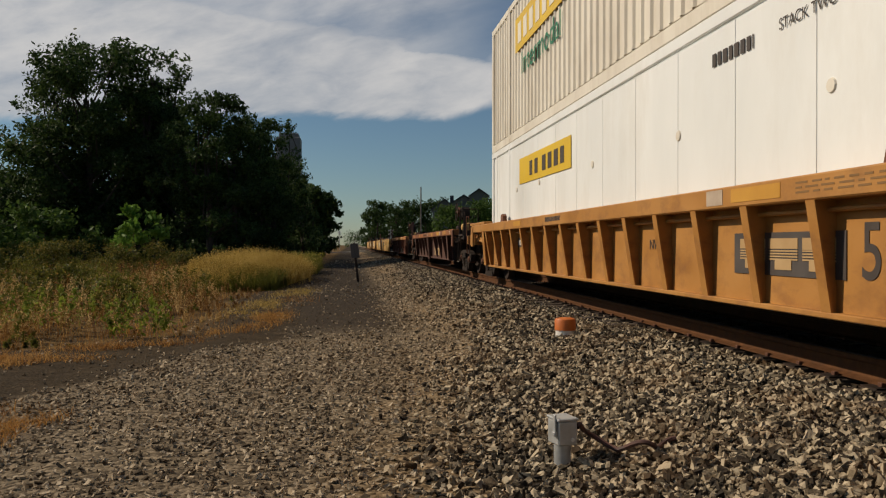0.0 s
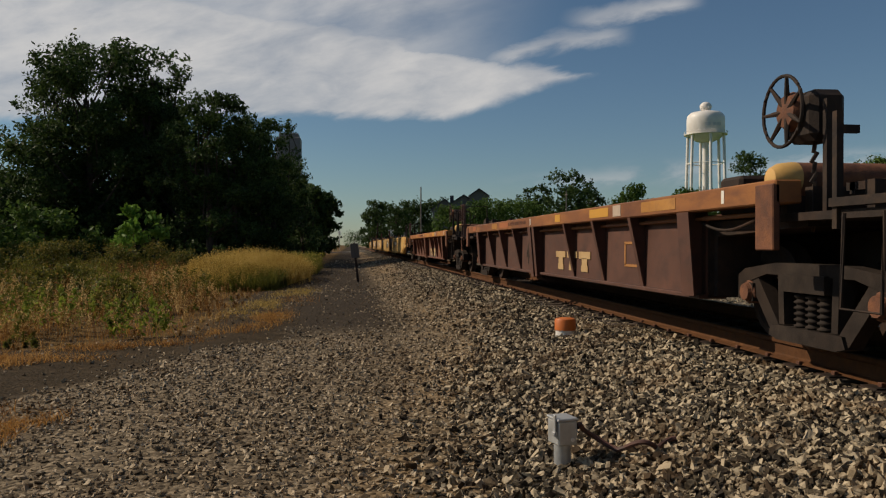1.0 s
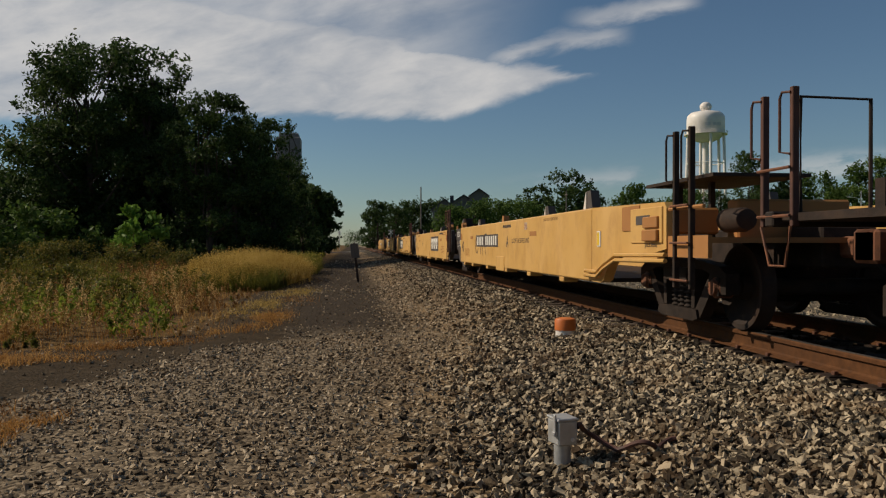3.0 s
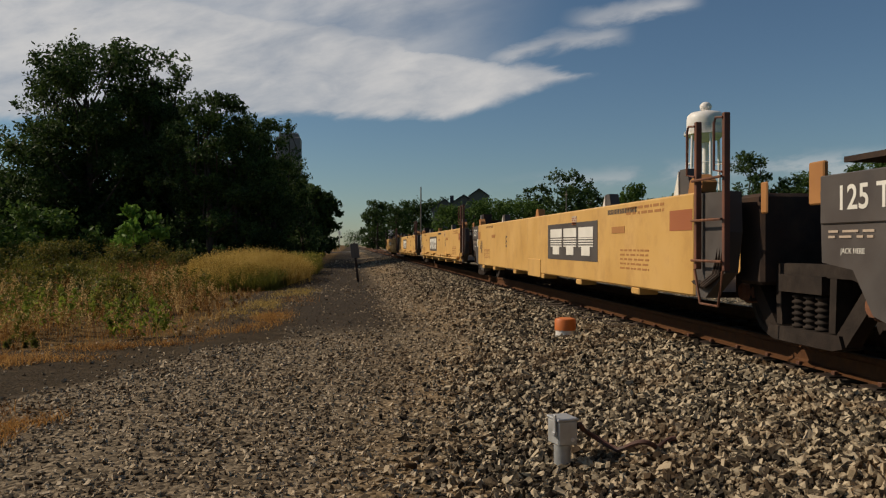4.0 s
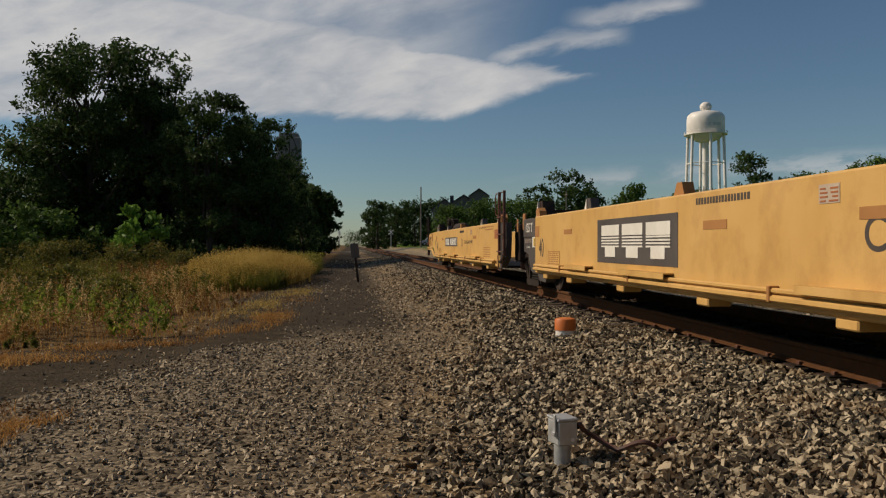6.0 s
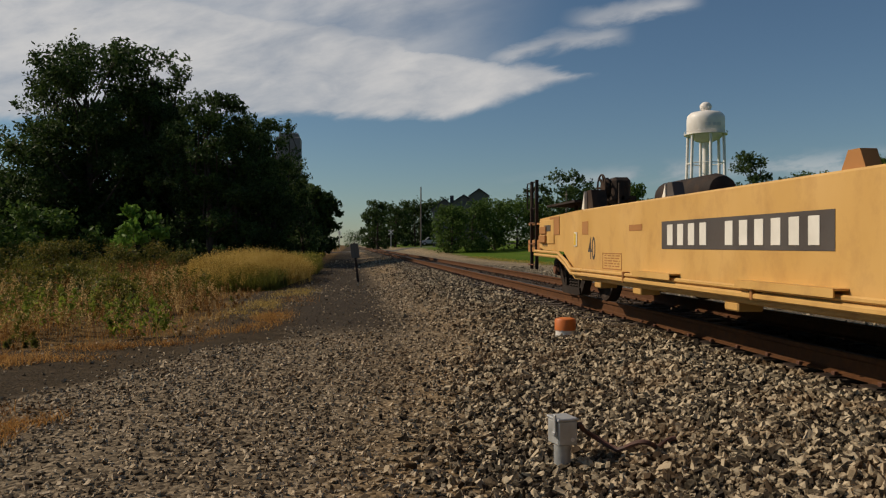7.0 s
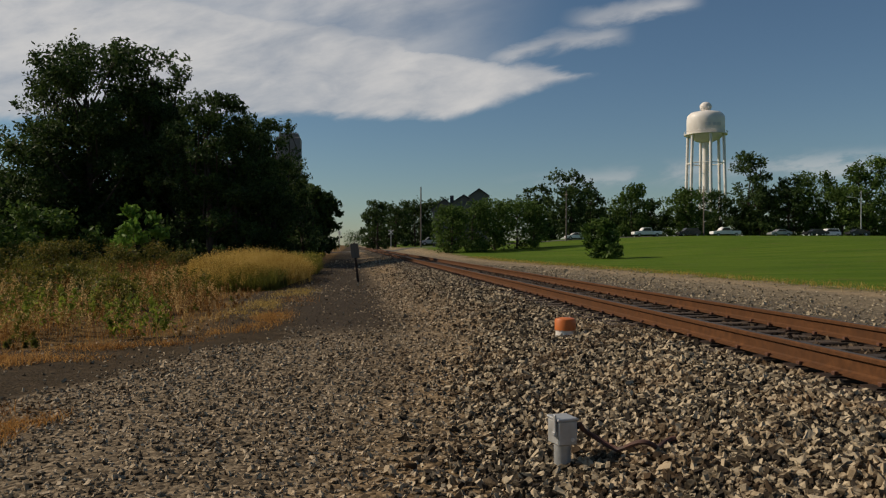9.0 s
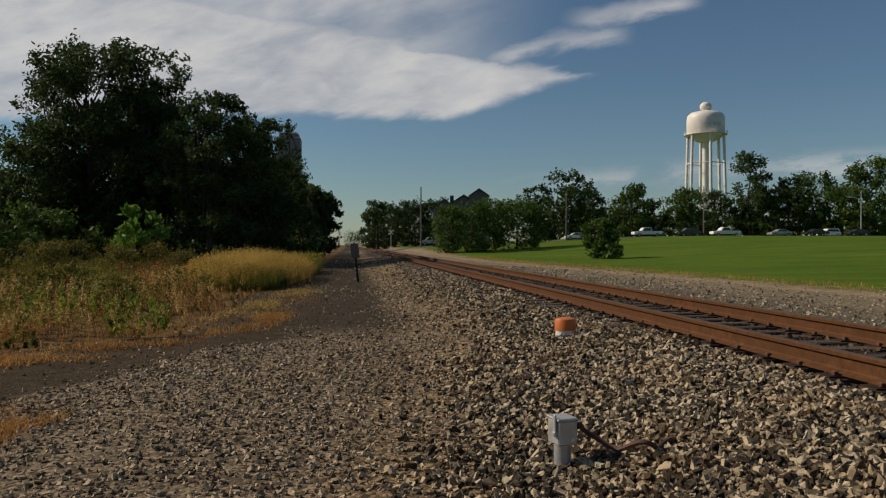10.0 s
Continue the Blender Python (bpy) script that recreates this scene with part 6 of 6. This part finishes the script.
# ---- distance ----
def water_tower():
    s = 6.0
    x, y = at(1248, s)
    z = 3.0
    t = tagged(new("water_tower"), "white water tower with a domed tank on tall legs", "water tower")
    t.location = (x, y, z)
    e = EYE.z - z
    zt = lambda py: (434 - py) / s + e
    R = 5.4
    prof = [(0.05, zt(254)), (2.6, zt(251)), (4.4, zt(245)), (R, zt(237)), (R, zt(212)), (R * 0.96, zt(206)), (R * 0.80, zt(201)), (R * 0.42, zt(198)), (R * 0.2, zt(197)), (0.3, zt(197))]
    part("tank", lathe(bmesh.new(), prof, sides=40), M_TANK, t, smooth=True)
    ball = [(0.02, zt(197.5))] + [(1.72 * math.sin(a), zt(190) - 1.45 * math.cos(a)) for a in [radians(k) for k in range(25, 176, 15)]] + [(0.02, zt(181.5))]
    part("finial_ball", lathe(bmesh.new(), ball, sides=24), M_TANK, t, smooth=True)
    part("balcony", lathe(bmesh.new(), [(R - 0.2, zt(240)), (R + 0.75, zt(240)), (R + 0.75, zt(239)), (R - 0.2, zt(239))], sides=40), M_TANK, t)
    bm = bmesh.new()
    for k in range(24):
        a = k * math.tau / 24
        rod(bm, [((R + 0.7) * math.cos(a), (R + 0.7) * math.sin(a), zt(239)), ((R + 0.7) * math.cos(a), (R + 0.7) * math.sin(a), zt(234.5))], 0.05, 4)
    rod(bm, [((R + 0.7) * math.cos(k * math.tau / 36), (R + 0.7) * math.sin(k * math.tau / 36), zt(234.5)) for k in range(37)], 0.06, 4)
    part("railing", bm, M_TANK, t)
    part("riser_pipe", rod(bmesh.new(), [(0, 0, 0), (0, 0, zt(253))], 0.9, 16), M_TANK, t, smooth=True)
    for k in range(6):
        a = k * math.tau / 6 + 0.35
        part("leg", rod(bmesh.new(), [(1.12 * R * math.cos(a), 1.12 * R * math.sin(a), 0), (0.96 * R * math.cos(a), 0.96 * R * math.sin(a), zt(238))], 0.42, 10), M_TANK, t, smooth=True)
    for zz in (zt(290), zt(345)):
        bm = bmesh.new()
        pts = [(1.03 * R * math.cos(k * math.tau / 6 + 0.35), 1.03 * R * math.sin(k * math.tau / 6 + 0.35), zz) for k in range(7)]
        rod(bm, pts, 0.16, 6)
        part("strut_ring", bm, M_TANK, t)
    for k, (a0, wd) in enumerate(((4.62, 0.30), (4.98, 0.18), (5.25, 0.3))):
        bm = bmesh.new()
        vs = []
        for i in range(7):
            a = a0 - wd / 2 + wd * i / 6 - 0.25
            vs.append(((R + 0.03) * math.cos(a), (R + 0.03) * math.sin(a)))
        for i in range(6):
            h0 = zt(225) - 0.35
            f = [bm.verts.new((*vs[i], h0)), bm.verts.new((*vs[i + 1], h0)), bm.verts.new((*vs[i + 1], h0 + 0.9)), bm.verts.new((*vs[i], h0 + 0.9))]
            bm.faces.new(f)
        part("painted_emblem", bm, M_TRIM, t)


water_tower()


def wheel_car(px, s, length, kind, paint, label, flip=False, zc=None):
    """Parked or passing vehicle seen from the side."""
    x, y = at(px, s)
    z = float(ground_z(x, y)) if zc is None else zc
    car = tagged(new("car" if kind != "pickup" else "pickup_truck"), label, "car" if kind != "pickup" else "pickup truck", "vehicles by the lawn")
    car.location, car.rotation_euler = (x, y, z), (0, 0, radians(-93 if not flip else 87) + 0.05)
    k = length / 5.4
    if kind == "pickup":
        low = [(-2.7, 0.45), (-2.68, 0.98), (-1.5, 1.10), (-0.55, 1.12), (0.9, 1.12), (0.9, 0.85), (1.0, 0.85), (1.0, 1.12), (2.7, 1.12), (2.72, 0.5)]
        cab = [(-1.35, 1.10), (-0.75, 1.78), (0.6, 1.80), (0.85, 1.10)]
        win = [(-1.05, 1.18), (-0.66, 1.68), (0.5, 1.70), (0.68, 1.18)]
        wh = (-1.75, 1.75)
    elif kind == "suv":
        low = [(-2.6, 0.42), (-2.6, 0.9), (-1.4, 1.08), (2.5, 1.10), (2.62, 0.45)]
        cab = [(-1.5, 1.06), (-0.7, 1.72), (1.9, 1.72), (2.45, 1.06)]
        win = [(-1.15, 1.14), (-0.6, 1.62), (1.8, 1.62), (2.15, 1.14)]
        wh = (-1.65, 1.65)
    else:
        low = [(-2.6, 0.38), (-2.6, 0.78), (-1.4, 0.95), (2.0, 0.98), (2.6, 0.85), (2.62, 0.42)]
        cab = [(-1.4, 0.93), (-0.5, 1.42), (0.9, 1.42), (1.9, 0.95)]
        win = [(-1.1, 1.0), (-0.42, 1.34), (0.8, 1.34), (1.5, 1.0)]
        wh = (-1.6, 1.6)
    sc = lambda pts: [(a * k, b) for a, b in pts]
    bm = slab(bmesh.new(), sc(low), -0.92, 0.92)
    slab(bm, sc(cab), -0.80, 0.80)
    bmesh.ops.bevel(bm, geom=bm.edges[:], offset=0.05, segments=2, affect="EDGES")
    part("body", bm, paint, car, smooth=True)
    for sx in (-1, 1):
        xs = sorted((sx * 0.80, sx * 0.815))
        part("side_window", slab(bmesh.new(), sc(win), xs[0], xs[1]), M_GLASS, car)
        for wy in wh:
            part("wheel", lathe(bmesh.new(), [(0.0, sx * 0.80), (0.2, sx * 0.80), (0.36, sx * 0.76), (0.38, sx * 0.86), (0.34, sx * 0.95), (0.2, sx * 0.92), (0.0, sx * 0.92)], (0, wy * k, 0.37), "x", 20), M_RUBBER, car, smooth=True)
            part("hubcap", lathe(bmesh.new(), [(0.0, sx * 0.93), (0.19, sx * 0.935), (0.2, sx * 0.92)], (0, wy * k, 0.37), "x", 14), M_GALV, car)
    part("front_window", boxes((-0.7, 0.7, cab[0][0] * k - 0.01, cab[0][0] * k + 0.05, cab[0][1] + 0.02, cab[0][1] + 0.05)), M_GLASS, car)
    part("tail_lamp", boxes((-0.9, -0.72, 2.60 * k, 2.66 * k, 0.72, 0.92)), M_LAMPRED, car)


wheel_car(1144, 9.2, 5.5, "pickup", M_CARWHITE, "white pickup truck parked beyond the lawn")
wheel_car(1283, 9.2, 5.6, "pickup", M_CARWHITE, "white pickup truck parked beyond the lawn")
wheel_car(1018, 9.0, 4.2, "sedan", M_CARWHITE, "white car half hidden behind trees")
wheel_car(1218, 9.0, 4.6, "suv", M_CARDARK, "dark car in the shade of the trees")
wheel_car(1379, 9.2, 4.4, "sedan", M_CARSILVER, "silver car parked beyond the lawn")
wheel_car(1443, 9.4, 4.6, "sedan", M_CARDARK, "dark car parked beyond the lawn")
wheel_car(1466, 8.6, 4.6, "suv", M_CARWHITE, "white car behind a dark one")
wheel_car(1516, 9.4, 4.2, "sedan", M_CARDARK, "dark car near the lamp post")
wheel_car(763, 8.6, 4.7, "suv", M_CARSILVER, "silver car on the crossing road", zc=1.35)


def poles():
    for px, s, top, base_z, r in ((745, 9.0, 331, 1.0, 0.15), (1002, 9.5, 338, 2.4, 0.13), (1245, 9.0, 330, 3.0, 0.13)):
        x, y = at(px, s)
        p = tagged(new("utility_pole"), "tall grey wooden utility pole", "utility pole", "utility poles")
        h = (434 - top) / s + EYE.z - base_z
        p.location = (x, y, base_z)
        part("pole", rod(bmesh.new(), [(0, 0, -0.5), (0, 0, h * 0.5), (0, 0, h)], [r * 1.2, r, r * 0.75], 10), M_POLE, p, smooth=True)
        part("crossarm", boxes((-0.06, 0.06, -0.9, 0.9, h - 0.8, h - 0.68)), M_POLE, p)
    x, y = at(1523, 9.3)
    z = float(ground_z(x, y))
    p = tagged(new("street_lamp"), "grey metal street lamp with a curved arm", "street lamp")
    p.location = (x, y, z)
    h = (434 - 338) / 9.3 + EYE.z - z
    part("pole", rod(bmesh.new(), [(0, 0, -0.2), (0, 0, h)], [0.12, 0.08], 10), M_GALV, p, smooth=True)
    part("arm", rod(bmesh.new(), [(0, 0, h - 1.9), (-0.9, 0.1, h - 1.35), (-2.0, 0.25, h - 1.2)], 0.05, 8), M_GALV, p)
    part("lamp_head", boxes((-2.5, -1.9, 0.12, 0.40, h - 1.30, h - 1.12), bevel=0.04), M_TRIM, p)
    for px, s in ((692, 7.6), (601, 7.0)):
        x, y = at(px, s)
        g = tagged(new("crossing_signal"), "railway crossing signal with crossed boards and lamps", "crossing signal", "crossing signals")
        g.location = (x, y, 0.5)
        part("mast", rod(bmesh.new(), [(0, 0, 0), (0, 0, 4.6)], 0.09, 8), M_GALV, g)
        bm = bmesh.new()
        for a in (-1, 1):
            rod(bm, [(-0.55, -0.08, 3.9 - 0.5 * a), (0.55, -0.08, 3.9 + 0.5 * a)], 0.09, 4)
        part("crossbuck", bm, M_TRIM, g)
        for sx in (-1, 1):
            part("signal_lamp", lathe(bmesh.new(), [(0.0, -0.22), (0.28, -0.2), (0.28, -0.12), (0.0, -0.1)], (sx * 0.45, 0, 2.9), "y", 14), M_BLACK, g)
    x, y = at(577, 9.0)
    c = tagged(new("signal_cabinet"), "pale grey railway signal cabinet", "cabinet")
    c.location = (x, y, 0.1)
    part("body", boxes((-0.9, 0.9, -0.7, 0.7, 0, 2.0), bevel=0.03), M_GALV, c)
    part("roof", boxes((-1.0, 1.0, -0.8, 0.8, 2.0, 2.12), bevel=0.03), M_GALV, c)


poles()


def gable(root, x0, x1, y0, y1, zw, zr, ridge="y"):
    part("wall", boxes((x0, x1, y0, y1, 0, zw)), M_SIDING, root)
    cx = (x0 + x1) / 2
    bm = bmesh.new()
    for a, b in (((x0, zw), (cx, zr)), ((cx, zr), (x1, zw))):
        dx, dz = (b[0] - a[0]) * 0.12, (b[1] - a[1]) * 0.12
        pa = (a[0] - dx, a[1] - dz) if a[0] == x0 else a
        pb = (b[0] + dx, b[1] + dz) if b[0] == x1 else b
        vs = []
        for yy in (y0 - 0.4, y1 + 0.4):
            for (px, pz) in (pa, pb):
                vs += [bm.verts.new((px, yy, pz)), bm.verts.new((px, yy, pz + 0.28))]
        for f in ((0, 1, 3, 2), (4, 6, 7, 5), (0, 4, 5, 1), (2, 3, 7, 6), (1, 5, 7, 3), (0, 2, 6, 4)):
            bm.faces.new([vs[i] for i in f])
    part("roof", bm, M_ROOF, root)
    for ya, yb in ((y0, y0 + 0.2), (y1 - 0.2, y1)):
        bm = bmesh.new()
        a = [bm.verts.new(p) for p in ((x0, ya, zw), (x1, ya, zw), (cx, ya, zr))]
        b = [bm.verts.new(p) for p in ((x0, yb, zw), (x1, yb, zw), (cx, yb, zr))]
        bm.faces.new(a)
        bm.faces.new(b[::-1])
        for i in range(3):
            bm.faces.new((a[(i + 1) % 3], a[i], b[i], b[(i + 1) % 3]))
        part("gable_wall", bm, M_SIDING, root)


def house():
    s = 8.4
    x, y = at(830, s)
    h = tagged(new("house"), "large dark grey house with steep gabled roofs", "house")
    h.location, h.rotation_euler = (x, y, 0.5), (0, 0, radians(-7))
    zt = lambda py: (434 - py) / s + EYE.z - 0.5
    gable(h, -7.6, -2.6, -3, 8, zt(372), zt(356))
    gable(h, -3.6, 1.2, -4, 8, zt(362), zt(349))
    gable(h, 0.0, 3.8, -5, 8, zt(350), zt(339))
    part("side_wing", boxes((-7.0, 4.5, -2, 9, 0, zt(372)), bevel=0.02), M_SIDING, h)
    part("chimney", boxes((-4.0, -3.2, 1, 1.8, zt(362), zt(346))), M_ROOF, h)
    w = part("window", boxes((1.35, 2.45, -5.06, -4.98, zt(368), zt(358))), M_TRIM, h)
    part("pane", boxes((1.45, 2.35, -5.09, -5.05, zt(367), zt(359))), M_GLASS, w)
    for wx in (-6, -4.4):
        w = part("window", boxes((wx, wx + 0.9, -3.06, -2.98, zt(395), zt(384))), M_TRIM, h)
        part("pane", boxes((wx + 0.1, wx + 0.8, -3.09, -3.05, zt(394), zt(385))), M_GLASS, w)
    # grain elevator tower over the trees
    x, y = at(512, 8.0)
    e = tagged(new("grain_elevator"), "tall grey concrete grain elevator behind the trees", "grain elevator")
    e.location = (x, y, 0)
    H = (434 - 246) / 8.0 + 1.44
    part("tower", boxes((-2.6, 2.6, -3, 3, 0, H), bevel=0.15), M_CONCRETE, e)
    part("headhouse", boxes((-2.0, 2.2, -2.4, 2.4, H, H + 0.9), bevel=0.1), M_CONCRETE, e)
    for k in range(3):
        part("silo", lathe(bmesh.new(), [(0, 0), (3.2, 0), (3.2, H * 0.78), (0, H * 0.82)], (-6 - 6.3 * k, 2, 0), sides=24), M_CONCRETE, e, smooth=True)


house()


def crossing_road():
    xs = np.linspace(-60, 120, 61)
    v, f = [], []
    for k, xx in enumerate(xs):
        yy = 158 - 0.12 * xx
        zz = float(ground_z(xx, yy)) + 0.12
        for dy, dz in ((-3.4, -0.3), (-3.2, 0.0), (3.2, 0.0), (3.4, -0.3)):
            v.append((xx, yy + dy, zz + dz))
        if k:
            b = 4 * k
            f += [(b - 4 + i, b + i, b + i + 1, b - 3 + i) for i in range(3)]
    tagged(from_arrays("road", v, f, M_ASPHALT), "worn pale asphalt road crossing the track", "road", kind="structure")


crossing_road()

# trees and shrubs beyond the track
for px, s, h, w, n, m, seed, nm in (
        (800, 14, 6.0, 2.4, 4500, M_LEAF2, 40, "shrub"), (835, 13.5, 6.8, 2.9, 5500, M_LEAF2, 41, "shrub"), (875, 13, 7.4, 3.0, 5500, M_LEAF2, 42, "shrub"),
        (915, 12.6, 7.2, 2.9, 5500, M_LEAF2, 43, "shrub"), (945, 12.4, 6.2, 2.0, 3000, M_LEAF2, 44, "shrub"), (1064, 20, 3.7, 1.25, 2600, M_LEAF2, 45, "shrub"), (1084, 20.5, 1.3, 0.75, 900, M_LEAF2, 73, "shrub"),
        (1010, 8.6, 14.5, 4.0, 6000, M_LEAF, 46, "tree"), (950, 8.2, 12.5, 3.0, 4000, M_LEAF, 47, "tree"), (1045, 8.0, 11.5, 3.0, 4000, M_LEAF, 48, "tree"),
        (1118, 8.4, 11.4, 3.2, 4500, M_LEAF2, 49, "tree"), (1150, 8.0, 8.6, 3.0, 3500, M_LEAF, 50, "tree"), (1215, 8.2, 10.6, 4.2, 5500, M_LEAF2, 51, "tree"),
        (1270, 7.8, 11.0, 3.6, 4500, M_LEAF, 52, "tree"), (1322, 7.8, 19.5, 4.6, 7000, M_LEAF, 53, "tree"), (1345, 8.0, 12.0, 4.0, 5000, M_LEAF, 54, "tree"),
        (1395, 8.0, 14.0, 3.8, 5000, M_LEAF, 55, "tree"), (1440, 8.0, 14.8, 4.0, 5500, M_LEAF2, 56, "tree"), (1490, 8.2, 12.5, 4.4, 5500, M_LEAF2, 57, "tree"),
        (1535, 8.4, 17.0, 4.6, 7000, M_LEAF2, 58, "tree"), (1590, 8.4, 17.4, 5.0, 5000, M_LEAF2, 59, "tree"), (1080, 7.2, 8.0, 4.0, 3000, M_LEAF, 60, "tree"),
        (668, 6.6, 13.5, 3.4, 4000, M_LEAF, 61, "tree"), (700, 6.4, 13.0, 4.2, 4500, M_LEAF, 62, "tree"), (735, 6.2, 13.5, 4.2, 4500, M_LEAF, 63, "tree"),
        (770, 6.2, 13.8, 4.0, 4500, M_LEAF, 64, "tree"), (628, 3.2, 9.5, 5.5, 2500, M_LEAF, 65, "tree"), (573, 12.6, 8.9, 2.0, 6000, M_LEAF, 66, "tree"),
        (553, 14.5, 8.6, 1.9, 6000, M_LEAF, 67, "tree"), (800, 5.5, 12.0, 4.5, 3000, M_LEAF, 68, "tree"), (545, 12, 11.5, 2.6, 5000, M_LEAF, 69, "tree")):
    x, y = at(px, s)
    lab = {"shrub": "leafy green shrub beside the lawn", "tree": "broad green tree in the row beyond the lawn"}[nm]
    tree(x, y, h, w * 1.25, int(n * 0.95), m, seed, lab, leaf=0.34 if nm == "tree" else 0.20, low=0.03 if nm == "shrub" else 0.06, name=nm, category=nm, clumps=52)

rnd_row = random.Random(9)
for k in range(26):
    px = 965 + 26 * k + rnd_row.uniform(-9, 9)
    x, y = at(px, 7.3 + rnd_row.uniform(-0.3, 0.3))
    tree(x, y, rnd_row.uniform(4.5, 8.5), rnd_row.uniform(2.6, 3.6), 1900, M_LEAF, 200 + k, "dense dark undergrowth below the far trees", leaf=0.36, low=0.02, name="shrub", category="shrub", clumps=26)
for k in range(9):
    x, y = at(655 + 15 * k, 5.6)
    tree(x, y, rnd_row.uniform(8, 13.5), rnd_row.uniform(3.0, 4.0), 1900, M_LEAF, 240 + k, "dark tree in the wood beyond the crossing", leaf=0.40, low=0.02, name="tree", category="tree", clumps=26)

x, y = at(238, 38)
tree(x, y, 3.5, 1.25, 1100, M_LEAFB, 70, "young bright green sapling in front of the dark trees", leaf=0.17, low=0.42, name="sapling", clumps=14)
x, y = at(80, 34)
tree(x, y, 3.2, 2.6, 5000, M_LEAF2, 71, "low green shrub under the tall trees", leaf=0.16, low=0.02, name="shrub", clumps=24, category="shrub")
x, y = at(-10, 38)
tree(x, y, 3.4, 2.4, 4000, M_LEAF2, 72, "low green shrub under the tall trees", leaf=0.16, low=0.02, name="shrub", clumps=24, category="shrub")


def motions():
    """The train rolls past at a steady pace; each wheelset turns with it."""
    times = [0.2 * k for k in range(51)]
    times = [0.0, 0.0667] + times[1:-1] + [9.9333, 10.0]
    for ob, y in MOVERS:
        z = ob.location.z
        walk(ob, [(t, pose(TRACK_X, y - SPEED * t, z)) for t in times])
    turn = math.degrees(SPEED / 0.425)
    for ws, y in WHEELS:
        walk(ws, [(k / 30, pose(0, y, 0.425, turn * k / 30, 0, 0)) for k in range(301)])


motions()
